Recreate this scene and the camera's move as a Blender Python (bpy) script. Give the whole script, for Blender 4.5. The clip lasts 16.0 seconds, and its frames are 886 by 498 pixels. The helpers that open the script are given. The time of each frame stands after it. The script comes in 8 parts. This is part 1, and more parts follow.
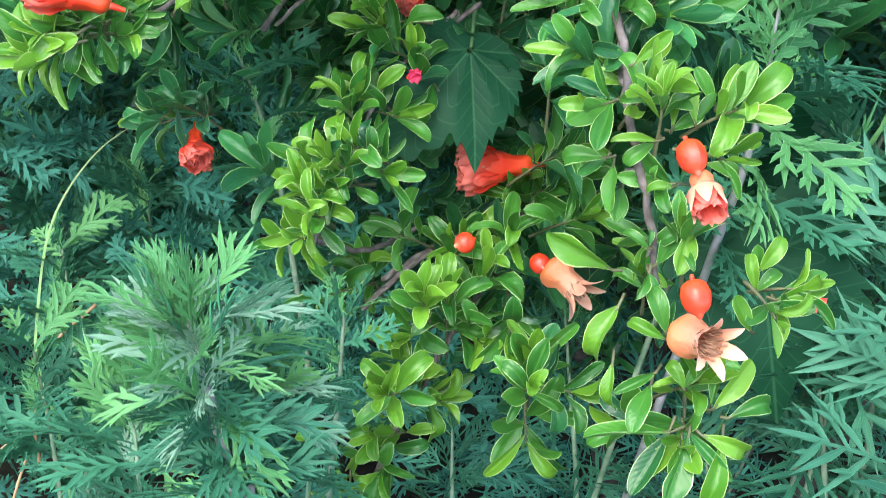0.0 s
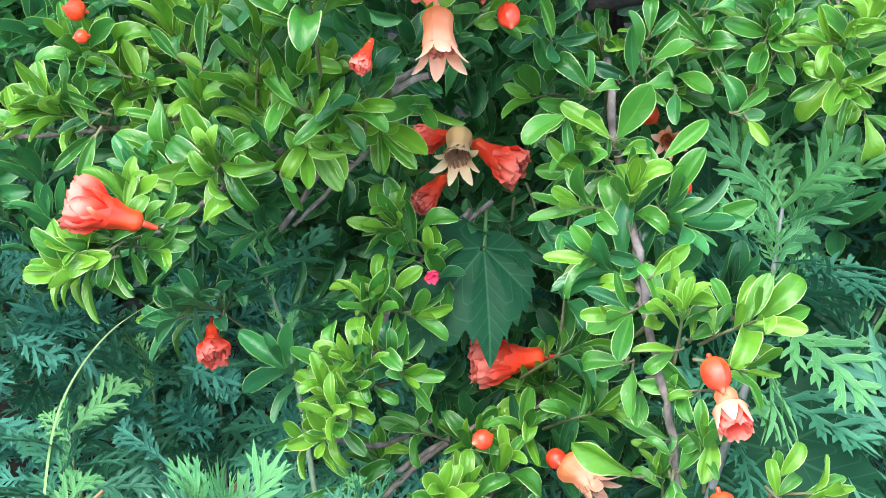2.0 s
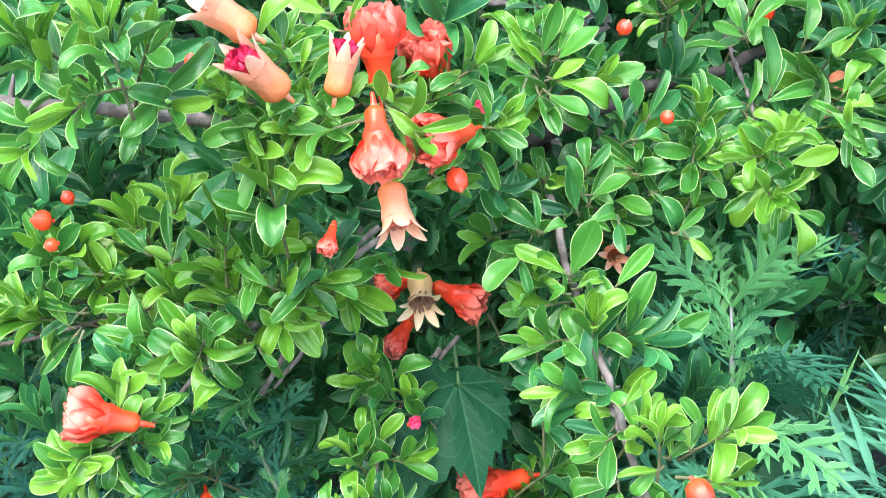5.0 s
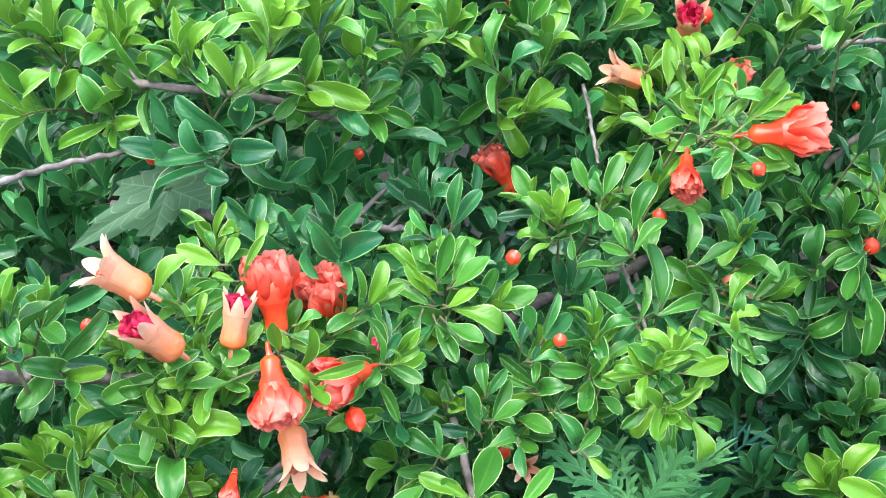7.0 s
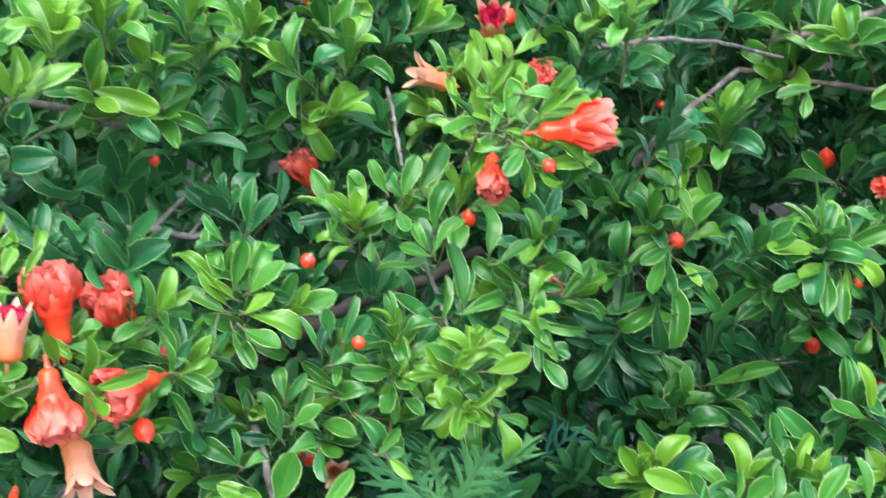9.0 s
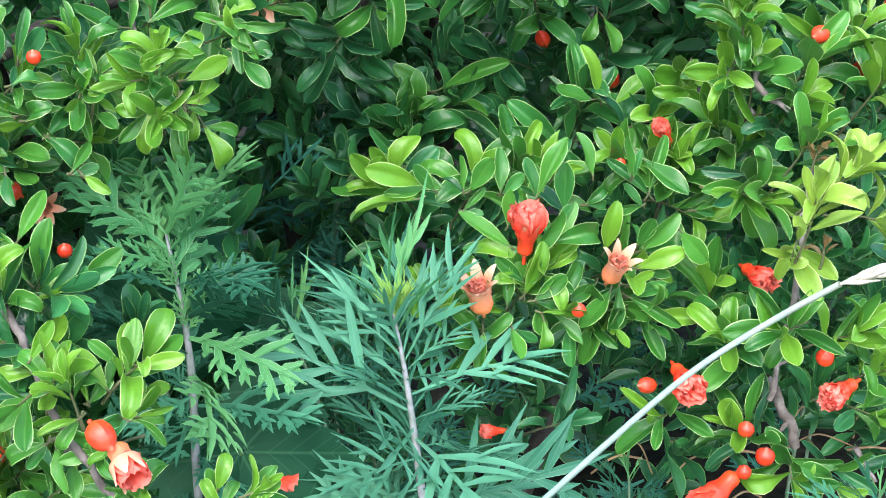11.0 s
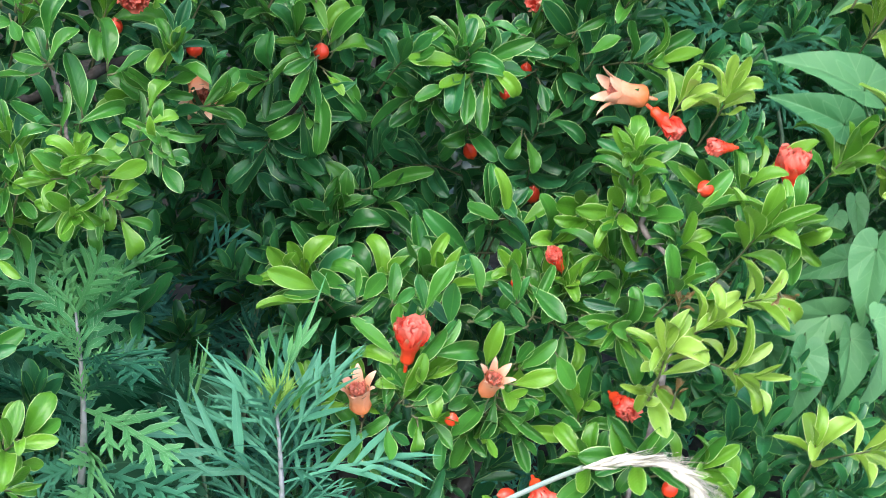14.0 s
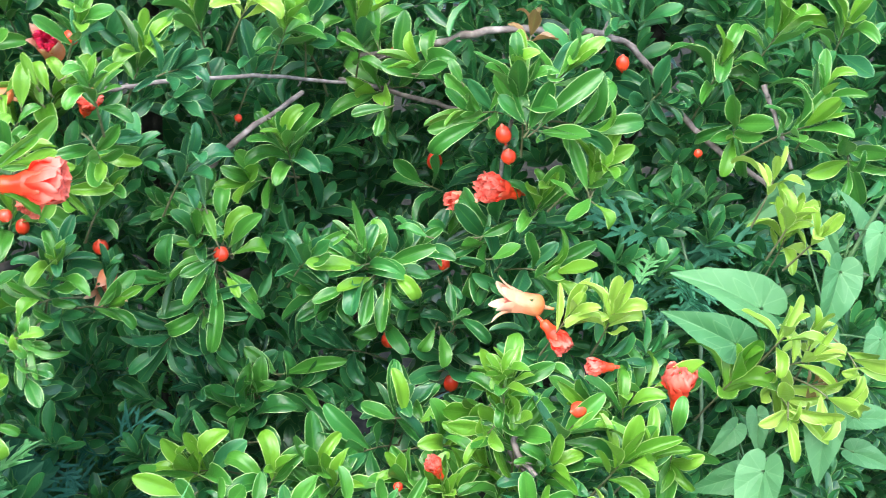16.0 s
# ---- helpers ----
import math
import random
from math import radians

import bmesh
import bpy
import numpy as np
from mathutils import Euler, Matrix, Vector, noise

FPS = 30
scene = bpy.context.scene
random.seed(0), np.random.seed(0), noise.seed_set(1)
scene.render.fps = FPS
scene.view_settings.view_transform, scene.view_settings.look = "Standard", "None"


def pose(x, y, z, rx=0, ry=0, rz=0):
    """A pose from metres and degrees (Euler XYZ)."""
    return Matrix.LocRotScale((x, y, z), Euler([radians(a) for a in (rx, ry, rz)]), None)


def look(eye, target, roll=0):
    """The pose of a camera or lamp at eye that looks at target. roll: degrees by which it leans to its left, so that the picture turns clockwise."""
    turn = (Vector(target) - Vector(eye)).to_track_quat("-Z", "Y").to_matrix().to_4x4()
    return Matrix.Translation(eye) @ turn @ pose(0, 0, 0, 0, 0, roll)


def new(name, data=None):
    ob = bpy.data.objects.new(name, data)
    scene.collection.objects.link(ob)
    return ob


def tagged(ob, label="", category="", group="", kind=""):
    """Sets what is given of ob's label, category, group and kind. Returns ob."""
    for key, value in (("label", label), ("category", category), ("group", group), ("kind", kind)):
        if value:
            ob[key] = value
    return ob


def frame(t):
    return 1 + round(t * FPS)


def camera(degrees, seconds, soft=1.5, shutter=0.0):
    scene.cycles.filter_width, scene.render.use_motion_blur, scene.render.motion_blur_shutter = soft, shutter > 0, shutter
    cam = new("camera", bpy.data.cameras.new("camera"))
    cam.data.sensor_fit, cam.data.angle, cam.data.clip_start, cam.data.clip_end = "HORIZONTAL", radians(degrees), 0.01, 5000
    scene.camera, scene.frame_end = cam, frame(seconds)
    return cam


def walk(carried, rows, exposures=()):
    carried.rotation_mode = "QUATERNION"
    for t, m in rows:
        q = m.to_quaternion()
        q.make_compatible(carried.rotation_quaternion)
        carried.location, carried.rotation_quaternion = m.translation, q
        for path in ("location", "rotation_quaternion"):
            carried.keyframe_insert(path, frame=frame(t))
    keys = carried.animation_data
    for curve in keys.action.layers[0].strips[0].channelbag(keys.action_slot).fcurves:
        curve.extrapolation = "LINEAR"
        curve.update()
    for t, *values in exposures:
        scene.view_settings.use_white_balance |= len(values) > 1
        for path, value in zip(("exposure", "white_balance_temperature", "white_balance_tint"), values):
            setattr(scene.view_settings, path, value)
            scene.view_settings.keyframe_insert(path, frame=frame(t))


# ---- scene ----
cam = camera(36.7, 16.0, soft=0.4, shutter=0.22)
PATH = [
    (0, (0.0730, -0.7578, 1.0549), (-0.0010, 0.9688, 0.0483), 13.58),
    (0.5, (0.0650, -0.7581, 1.0663), (-0.0040, 1.0036, 0.1221), 12.74),
    (1, (0.0530, -0.7581, 1.0746), (-0.0230, 1.0289, 0.1796), 12.90),
    (1.5, (0.0460, -0.7581, 1.0828), (-0.0400, 1.0433, 0.2183), 13.13),
    (2, (0.0420, -0.7588, 1.0881), (-0.0470, 1.0610, 0.2633), 12.81),
    (2.5, (0.0400, -0.7547, 1.0923), (-0.0410, 1.0758, 0.2906), 12.28),
    (3, (0.0400, -0.7547, 1.1005), (-0.0270, 1.0812, 0.3099), 10.79),
    (3.2, (0.0390, -0.7550, 1.1037), (-0.0240, 1.0854, 0.3232), 9.42),
    (5.3, (0.0180, -0.7814, 1.1546), (0.0080, 1.0969, 0.4677), 4.93),
    (5.5, (0.0220, -0.7810, 1.1648), (0.0170, 1.1065, 0.5035), 4.36),
    (6, (0.0310, -0.7846, 1.1791), (0.0330, 1.1259, 0.5873), 3.81),
    (6.5, (0.0360, -0.7836, 1.1871), (0.0550, 1.1398, 0.6395), 3.54),
    (7, (0.0420, -0.7856, 1.1958), (0.0880, 1.1496, 0.6927), 3.43),
    (7.5, (0.0480, -0.7861, 1.2021), (0.1200, 1.1571, 0.7341), 3.31),
    (8, (0.0540, -0.7851, 1.2060), (0.1470, 1.1633, 0.7645), 3.16),
    (8.5, (0.0640, -0.7870, 1.2065), (0.1920, 1.1638, 0.7850), 3.11),
    (9, (0.0840, -0.7846, 1.1914), (0.3270, 1.1430, 0.7170), 3.13),
    (9.5, (0.1180, -0.7817, 1.1619), (0.4901, 1.0879, 0.5566), 2.11),
    (10, (0.1330, -0.7868, 1.1456), (0.5640, 1.0440, 0.4655), 0.70),
    (10.2, (0.1350, -0.7826, 1.1415), (0.5859, 1.0326, 0.4333), 0.37),
    (12.3, (0.1650, -0.7880, 1.1407), (0.7269, 0.9439, 0.3133), -0.34),
    (12.5, (0.1670, -0.7914, 1.1437), (0.7300, 0.9419, 0.3198), -0.33),
    (13, (0.1660, -0.8023, 1.1536), (0.7249, 0.9349, 0.3351), 0.13),
    (13.5, (0.1680, -0.8200, 1.1817), (0.7231, 0.9429, 0.4175), 1.12),
    (14, (0.1970, -0.8525, 1.2207), (0.7211, 0.9315, 0.4842), 6.15),
    (14.5, (0.2470, -0.9071, 1.2581), (0.6799, 0.9179, 0.5640), 10.52),
    (15, (0.2880, -0.9125, 1.2944), (0.6720, 0.9381, 0.6403), 10.63),
    (15.5, (0.3180, -0.8914, 1.3253), (0.6731, 0.9691, 0.6830), 9.61),
    (16, (0.3540, -0.8769, 1.3422), (0.7269, 0.9814, 0.7037), 7.04),
]
walk(cam, [(t, look(eye, target, roll)) for t, eye, target, roll in PATH],
     exposures=((0, 2.09), (1, 2.08), (2, 2.29), (3.2, 2.46), (5.5, 2.53), (6.5, 2.33), (7.5, 2.29), (8.5, 2.25), (9, 2.09), (9.5, 2.20), (10, 2.01), (12.5, 2.17), (13.2, 2.16), (14, 1.81), (14.5, 1.78), (15, 2.13), (15.5, 2.33), (16, 2.35)))

# ---- daylight: bright overcast sky with a veiled sun behind the camera ----
world = bpy.data.worlds.new("overcast_sky")
scene.world = world
world.use_nodes = True
wn = world.node_tree.nodes
sky = wn.new("ShaderNodeTexSky")
sky.sky_type, sky.sun_disc = "NISHITA", False
sky.sun_elevation, sky.sun_rotation = radians(53), radians(206)
sky.air_density, sky.dust_density = 1.1, 2.0
world.node_tree.links.new(sky.outputs[0], wn["Background"].inputs[0])
wn["Background"].inputs[1].default_value = 0.15
sun = new("sun", bpy.data.lights.new("sun", "SUN"))
sun.data.energy, sun.data.angle, sun.data.color = 0.8, radians(50), (1.0, 0.98, 0.95)
sun.matrix_world = look((-1.3, -2.6, 3.9), (0, 0, 0))


# ---- materials ----
def material(name):
    m = bpy.data.materials.new(name)
    m.use_nodes = True
    t = m.node_tree
    return m, t, t.nodes, t.links, t.nodes["Principled BSDF"]


def ramp(nodes, links, source, stops):
    r = nodes.new("ShaderNodeValToRGB")
    while len(r.color_ramp.elements) < len(stops):
        r.color_ramp.elements.new(0.5)
    for e, (at, col) in zip(r.color_ramp.elements, stops):
        e.position, e.color = at, (*col, 1)
    links.new(source, r.inputs[0])
    return r.outputs[0]


def mixed(nodes, links, fac, a, b, how="MIX"):
    n = nodes.new("ShaderNodeMix")
    n.data_type, n.blend_type = "RGBA", how
    for socket, value in ((n.inputs[0], fac), (n.inputs[6], a), (n.inputs[7], b)):
        if isinstance(value, tuple):
            socket.default_value = (*value, 1)
        elif isinstance(value, (int, float)):
            socket.default_value = value
        else:
            links.new(value, socket)
    return n.outputs[2]


def calc(nodes, links, how, a, b=0.0):
    n = nodes.new("ShaderNodeMath")
    n.operation = how
    for socket, value in zip(n.inputs, (a, b)):
        if isinstance(value, (int, float)):
            socket.default_value = value
        else:
            links.new(value, socket)
    return n.outputs[0]


def noise_tex(nodes, links, scale, detail=3.0, coord=None):
    n = nodes.new("ShaderNodeTexNoise")
    n.inputs["Scale"].default_value, n.inputs["Detail"].default_value = scale, detail
    if coord is not None:
        links.new(coord, n.inputs["Vector"])
    return n.outputs["Fac"]


def leaf_material(name, dark, light, rim, vein, rough=0.3, through_light=0.3, rim_width=0.43, islands=False, veins=9.0, gloss=0.5, ribbed=0.18, midrib=0.35, net=0.12):
    """A leaf: a colour that varies from leaf to leaf and over the blade, pale midrib and edge, side veins as relief."""
    m, t, n, l, bsdf = material(name)
    uv = n.new("ShaderNodeUVMap")
    sep = n.new("ShaderNodeSeparateXYZ")
    l.new(uv.outputs[0], sep.inputs[0])
    if islands:
        rnd = n.new("ShaderNodeNewGeometry").outputs["Random Per Island"]
    else:
        rnd = n.new("ShaderNodeObjectInfo").outputs["Random"]
    geo = n.new("ShaderNodeNewGeometry")
    blotch = noise_tex(n, l, 55.0, 3.0, geo.outputs["Position"])
    wide = noise_tex(n, l, 9.0, 2.0, geo.outputs["Position"])
    f = calc(n, l, "ADD", calc(n, l, "MULTIPLY", rnd, 0.6), calc(n, l, "MULTIPLY", blotch, 0.35))
    f = calc(n, l, "ADD", f, calc(n, l, "MULTIPLY", calc(n, l, "SUBTRACT", wide, 0.5), 0.5))
    base = ramp(n, l, f, ((0.15, dark), (0.85, light)))
    off = calc(n, l, "ABSOLUTE", calc(n, l, "SUBTRACT", sep.outputs[0], 0.5))
    edge = n.new("ShaderNodeMapRange")
    edge.inputs["From Min"].default_value, edge.inputs["From Max"].default_value = rim_width, rim_width + 0.02
    l.new(off, edge.inputs["Value"])
    base = mixed(n, l, calc(n, l, "MULTIPLY", edge.outputs[0], 0.9), base, rim)
    mid = n.new("ShaderNodeMapRange")
    mid.inputs["From Min"].default_value, mid.inputs["From Max"].default_value = 0.035, 0.012
    l.new(off, mid.inputs["Value"])
    base = mixed(n, l, calc(n, l, "MULTIPLY", mid.outputs[0], midrib), base, vein)
    # side veins slant from the midrib
    run = calc(n, l, "SUBTRACT", sep.outputs[1], calc(n, l, "MULTIPLY", off, 0.55))
    wave = calc(n, l, "SINE", calc(n, l, "MULTIPLY", run, veins * 6.283))
    thin = calc(n, l, "POWER", calc(n, l, "MAXIMUM", wave, 0.0), 26.0)
    base = mixed(n, l, calc(n, l, "MULTIPLY", thin, net), base, vein)
    l.new(base, bsdf.inputs["Base Color"])
    bsdf.inputs["Roughness"].default_value = rough
    bsdf.inputs["Specular IOR Level"].default_value = gloss
    fine = noise_tex(n, l, 420.0, 2.0, geo.outputs["Position"])
    bump = n.new("ShaderNodeBump")
    bump.inputs["Strength"].default_value, bump.inputs["Distance"].default_value = 0.35, 0.0006
    l.new(calc(n, l, "ADD", calc(n, l, "MULTIPLY", wave, ribbed), fine), bump.inputs["Height"])
    l.new(bump.outputs[0], bsdf.inputs["Normal"])
    glow = n.new("ShaderNodeBsdfTranslucent")
    l.new(mixed(n, l, 0.15, base, rim), glow.inputs["Color"])
    mix = n.new("ShaderNodeMixShader")
    mix.inputs[0].default_value = through_light
    l.new(bsdf.outputs[0], mix.inputs[1])
    l.new(glow.outputs[0], mix.inputs[2])
    l.new(mix.outputs[0], n["Material Output"].inputs[0])
    return m


LEAF = {}
# k and d put shade into deep shoots' colour; d is also older leaves
for tone, dark, light, rim in (
    ("m", (0.022, 0.135, 0.02), (0.08, 0.29, 0.036), (0.5, 0.7, 0.28)),
    ("k", (0.016, 0.112, 0.03), (0.052, 0.255, 0.048), (0.42, 0.64, 0.25)),
    ("y", (0.064, 0.225, 0.017), (0.175, 0.39, 0.034), (0.5, 0.67, 0.24)),
    ("p", (0.17, 0.34, 0.03), (0.33, 0.51, 0.08), (0.66, 0.76, 0.32)),
    ("r", (0.16, 0.12, 0.04), (0.4, 0.2, 0.09), (0.5, 0.3, 0.14)),
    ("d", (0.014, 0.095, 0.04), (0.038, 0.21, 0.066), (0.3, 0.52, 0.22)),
):
    LEAF[tone] = leaf_material("pomegranate_leaf_" + tone, dark, light, rim, (0.2, 0.42, 0.08), rim_width=0.458, through_light=0.26, gloss=0.5, rough=0.32, midrib=0.22, net=0.05)
# same leaves, with the shade deep in the shrub put into their colour
LEAF_FILL = leaf_material("pomegranate_foliage_shaded", (0.014, 0.095, 0.038), (0.048, 0.25, 0.068), (0.24, 0.46, 0.13), (0.09, 0.28, 0.07), islands=True, rim_width=0.45, through_light=0.2, gloss=0.5, midrib=0.2, net=0.05)
MUGWORT = leaf_material("mugwort_leaf", (0.018, 0.11, 0.064), (0.073, 0.3, 0.17), (0.12, 0.38, 0.2), (0.2, 0.44, 0.28), rough=0.5, rim_width=0.46, net=0.0, midrib=0.25, gloss=0.3)
MUGWORT_TIP = leaf_material("mugwort_young_leaf", (0.05, 0.25, 0.08), (0.17, 0.46, 0.16), (0.3, 0.54, 0.28), (0.4, 0.62, 0.38), rough=0.5, rim_width=0.45, net=0.0, gloss=0.35)
MUGWORT_SILVER = leaf_material("mugwort_downy_leaf", (0.11, 0.29, 0.18), (0.27, 0.46, 0.33), (0.36, 0.54, 0.42), (0.46, 0.62, 0.5), rough=0.7, rim_width=0.45, net=0.0, gloss=0.15)
MUGWORT_YOUNG = leaf_material("mugwort_growing_tip", (0.14, 0.34, 0.05), (0.3, 0.5, 0.1), (0.4, 0.58, 0.2), (0.45, 0.6, 0.25), rough=0.5, rim_width=0.45, net=0.0, gloss=0.3)
# paler copy of the mugwort leaf; brightness put into the front finger plant
MUGWORT_PALE = leaf_material("mugwort_pale_leaf", (0.032, 0.17, 0.1), (0.12, 0.38, 0.23), (0.17, 0.43, 0.28), (0.26, 0.5, 0.36), rough=0.5, rim_width=0.46, net=0.0, midrib=0.3, gloss=0.3)
VINE = {
    "dark": leaf_material("vine_leaf", (0.008, 0.068, 0.03), (0.023, 0.13, 0.053), (0.04, 0.16, 0.065), (0.06, 0.2, 0.095), rough=0.5, rim_width=0.48, veins=7.0, midrib=0.45, gloss=0.16, ribbed=0.3, net=0.3),
    "pale": leaf_material("vine_leaf_underside", (0.06, 0.155, 0.075), (0.12, 0.24, 0.12), (0.14, 0.28, 0.14), (0.28, 0.43, 0.26), rough=0.6, rim_width=0.48, veins=6.0, ribbed=0.3, net=0.4),
}
HEART = leaf_material("heart_leaf", (0.055, 0.2, 0.075), (0.15, 0.37, 0.155), (0.2, 0.42, 0.17), (0.22, 0.43, 0.2), rough=0.5, gloss=0.35, rim_width=0.48, veins=5.0, midrib=0.25, ribbed=0.4, net=0.25)


def skin_material(name, stops, scale, rough, glow=0.0, bump=0.3, along=False, gloss=0.5):
    """Petals, calyxes, bark: a colour ramp over noise, or along the piece from its base to its tip."""
    m, t, n, l, bsdf = material(name)
    geo = n.new("ShaderNodeNewGeometry")
    grain = noise_tex(n, l, scale, 4.0, geo.outputs["Position"])
    f = grain
    if along:
        sep = n.new("ShaderNodeSeparateXYZ")
        l.new(n.new("ShaderNodeUVMap").outputs[0], sep.inputs[0])
        f = calc(n, l, "ADD", sep.outputs[1], calc(n, l, "MULTIPLY", calc(n, l, "SUBTRACT", grain, 0.5), 0.5))
    col = ramp(n, l, f, stops)
    rnd = n.new("ShaderNodeObjectInfo").outputs["Random"]
    hsv = n.new("ShaderNodeHueSaturation")
    l.new(col, hsv.inputs["Color"])
    l.new(calc(n, l, "ADD", 0.82, calc(n, l, "MULTIPLY", rnd, 0.36)), hsv.inputs["Value"])
    l.new(hsv.outputs[0], bsdf.inputs["Base Color"])
    bsdf.inputs["Roughness"].default_value, bsdf.inputs["Specular IOR Level"].default_value = rough, gloss
    b = n.new("ShaderNodeBump")
    b.inputs["Strength"].default_value, b.inputs["Distance"].default_value = bump, 0.001
    l.new(noise_tex(n, l, scale * 2.5, 4.0, geo.outputs["Position"]), b.inputs["Height"])
    l.new(b.outputs[0], bsdf.inputs["Normal"])
    if glow:
        tr = n.new("ShaderNodeBsdfTranslucent")
        l.new(hsv.outputs[0], tr.inputs["Color"])
        mix = n.new("ShaderNodeMixShader")
        mix.inputs[0].default_value = glow
        l.new(bsdf.outputs[0], mix.inputs[1])
        l.new(tr.outputs[0], mix.inputs[2])
        l.new(mix.outputs[0], n["Material Output"].inputs[0])
    return m


BARK = skin_material("grey_bark", ((0.3, (0.08, 0.068, 0.06)), (0.55, (0.19, 0.162, 0.15)), (0.75, (0.34, 0.3, 0.29))), 120.0, 0.85, bump=0.8)
OLD_BARK = skin_material("dark_old_bark", ((0.3, (0.018, 0.015, 0.013)), (0.6, (0.05, 0.044, 0.04)), (0.8, (0.1, 0.09, 0.083))), 90.0, 0.9, bump=1.0)
TWIG = skin_material("green_twig", ((0.3, (0.07, 0.085, 0.035)), (0.7, (0.17, 0.17, 0.09))), 90.0, 0.6)
CALYX_RED = skin_material("red_calyx", ((0.0, (0.78, 0.085, 0.02)), (0.55, (0.82, 0.05, 0.02)), (0.85, (0.8, 0.09, 0.045)), (1.0, (0.7, 0.3, 0.18))), 60.0, 0.3, 0.12, along=True)
CALYX_PALE = skin_material("peach_calyx", ((0.0, (0.8, 0.2, 0.04)), (0.4, (0.84, 0.32, 0.17)), (0.8, (0.86, 0.42, 0.28)), (1.0, (0.87, 0.58, 0.43))), 140.0, 0.5, 0.2, 0.6, along=True)
CALYX_DRY = skin_material("straw_calyx", ((0.0, (0.62, 0.4, 0.14)), (0.5, (0.66, 0.42, 0.2)), (1.0, (0.78, 0.62, 0.42))), 80.0, 0.6, 0.1, along=True)
PETAL = skin_material("orange_red_petal", ((0.1, (0.9, 0.045, 0.018)), (0.5, (0.96, 0.11, 0.065)), (0.9, (0.97, 0.25, 0.19))), 60.0, 0.42, 0.3, 0.7, along=True, gloss=0.3)
PETAL_PINK = skin_material("magenta_petal", ((0.2, (0.5, 0.01, 0.05)), (0.8, (0.75, 0.03, 0.12))), 90.0, 0.5, 0.2)
WILTED = skin_material("wilted_petal", ((0.2, (0.6, 0.12, 0.08)), (0.8, (0.82, 0.36, 0.26))), 120.0, 0.7, 0.2)
STAMEN = skin_material("brown_stamens", ((0.3, (0.25, 0.12, 0.07)), (0.7, (0.55, 0.34, 0.22))), 150.0, 0.8)
STEM_PALE = skin_material("pale_mugwort_stem", ((0.3, (0.1, 0.14, 0.11)), (0.7, (0.27, 0.265, 0.29))), 110.0, 0.7)
STEM_GREEN = skin_material("green_mugwort_stem", ((0.3, (0.07, 0.15, 0.08)), (0.7, (0.2, 0.28, 0.19))), 110.0, 0.7)
GRASS = skin_material("grass_blade", ((0.0, (0.1, 0.28, 0.06)), (0.6, (0.2, 0.38, 0.12)), (1.0, (0.34, 0.45, 0.2))), 60.0, 0.45, 0.2, along=True)
GRASS_STEM = skin_material("grass_stem", ((0.0, (0.2, 0.34, 0.28)), (0.7, (0.34, 0.47, 0.42)), (1.0, (0.48, 0.54, 0.44))), 60.0, 0.5, along=True)
LEAF_STALK = skin_material("leaf_stalk", ((0.3, (0.05, 0.13, 0.055)), (0.7, (0.11, 0.22, 0.09))), 90.0, 0.5)
AWN = skin_material("straw_awn", ((0.2, (0.4, 0.38, 0.27)), (0.8, (0.74, 0.68, 0.6))), 80.0, 0.6, 0.2)
DEAD = skin_material("dead_stalk", ((0.2, (0.2, 0.09, 0.04)), (0.8, (0.5, 0.36, 0.2))), 70.0, 0.8)
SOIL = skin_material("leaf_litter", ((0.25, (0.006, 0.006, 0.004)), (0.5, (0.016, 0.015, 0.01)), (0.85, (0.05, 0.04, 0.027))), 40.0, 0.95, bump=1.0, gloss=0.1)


# ---- mesh building ----
def mesh_from(name, verts, faces, uvs, mat):
    """One mesh of quads from arrays; uvs go by vertex."""
    me = bpy.data.meshes.new(name)
    verts, faces, uvs = np.asarray(verts, float), np.asarray(faces, int), np.asarray(uvs, float)
    me.vertices.add(len(verts))
    me.vertices.foreach_set("co", verts.ravel())
    me.loops.add(faces.size)
    me.loops.foreach_set("vertex_index", faces.ravel().astype(np.int32))
    me.polygons.add(len(faces))
    me.polygons.foreach_set("loop_start", np.arange(0, faces.size, 4, dtype=np.int32))
    layer = me.uv_layers.new(name="UVMap")
    layer.data.foreach_set("uv", uvs[faces.ravel()].ravel())
    me.update(calc_edges=True)
    me.validate()
    me.polygons.foreach_set("use_smooth", np.ones(len(me.polygons), bool))
    me.materials.append(mat)
    return me


class Heap:
    """Gathers many small pieces into one mesh."""

    def __init__(self):
        self.v, self.f, self.u, self.count = [], [], [], 0

    def add(self, shape, m=None):
        v, f, u = shape
        if m is not None:
            a = np.array(m)
            v = v @ a[:3, :3].T + a[:3, 3]
        self.v.append(v), self.f.append(f + self.count), self.u.append(u)
        self.count += len(v)

    def mesh(self, name, mat):
        return mesh_from(name, np.concatenate(self.v), np.concatenate(self.f), np.concatenate(self.u), mat)


def part(name, mesh, parent, label="", kind=""):
    ob = new(name, mesh)
    ob.parent = parent
    ob.matrix_parent_inverse = parent.matrix_basis.inverted() if parent.parent is None else Matrix()
    return tagged(ob, label, kind=kind)


def thing(name, place, label, category, group="", kind=""):
    ob = new(name)
    ob.empty_display_size = 0.02
    ob.matrix_basis = Matrix.Translation(place)
    return tagged(ob, label, category, group, kind)


def grid(nu, nv):
    return np.array([(j * nu + i, j * nu + i + 1, (j + 1) * nu + i + 1, (j + 1) * nu + i) for j in range(nv - 1) for i in range(nu - 1)])


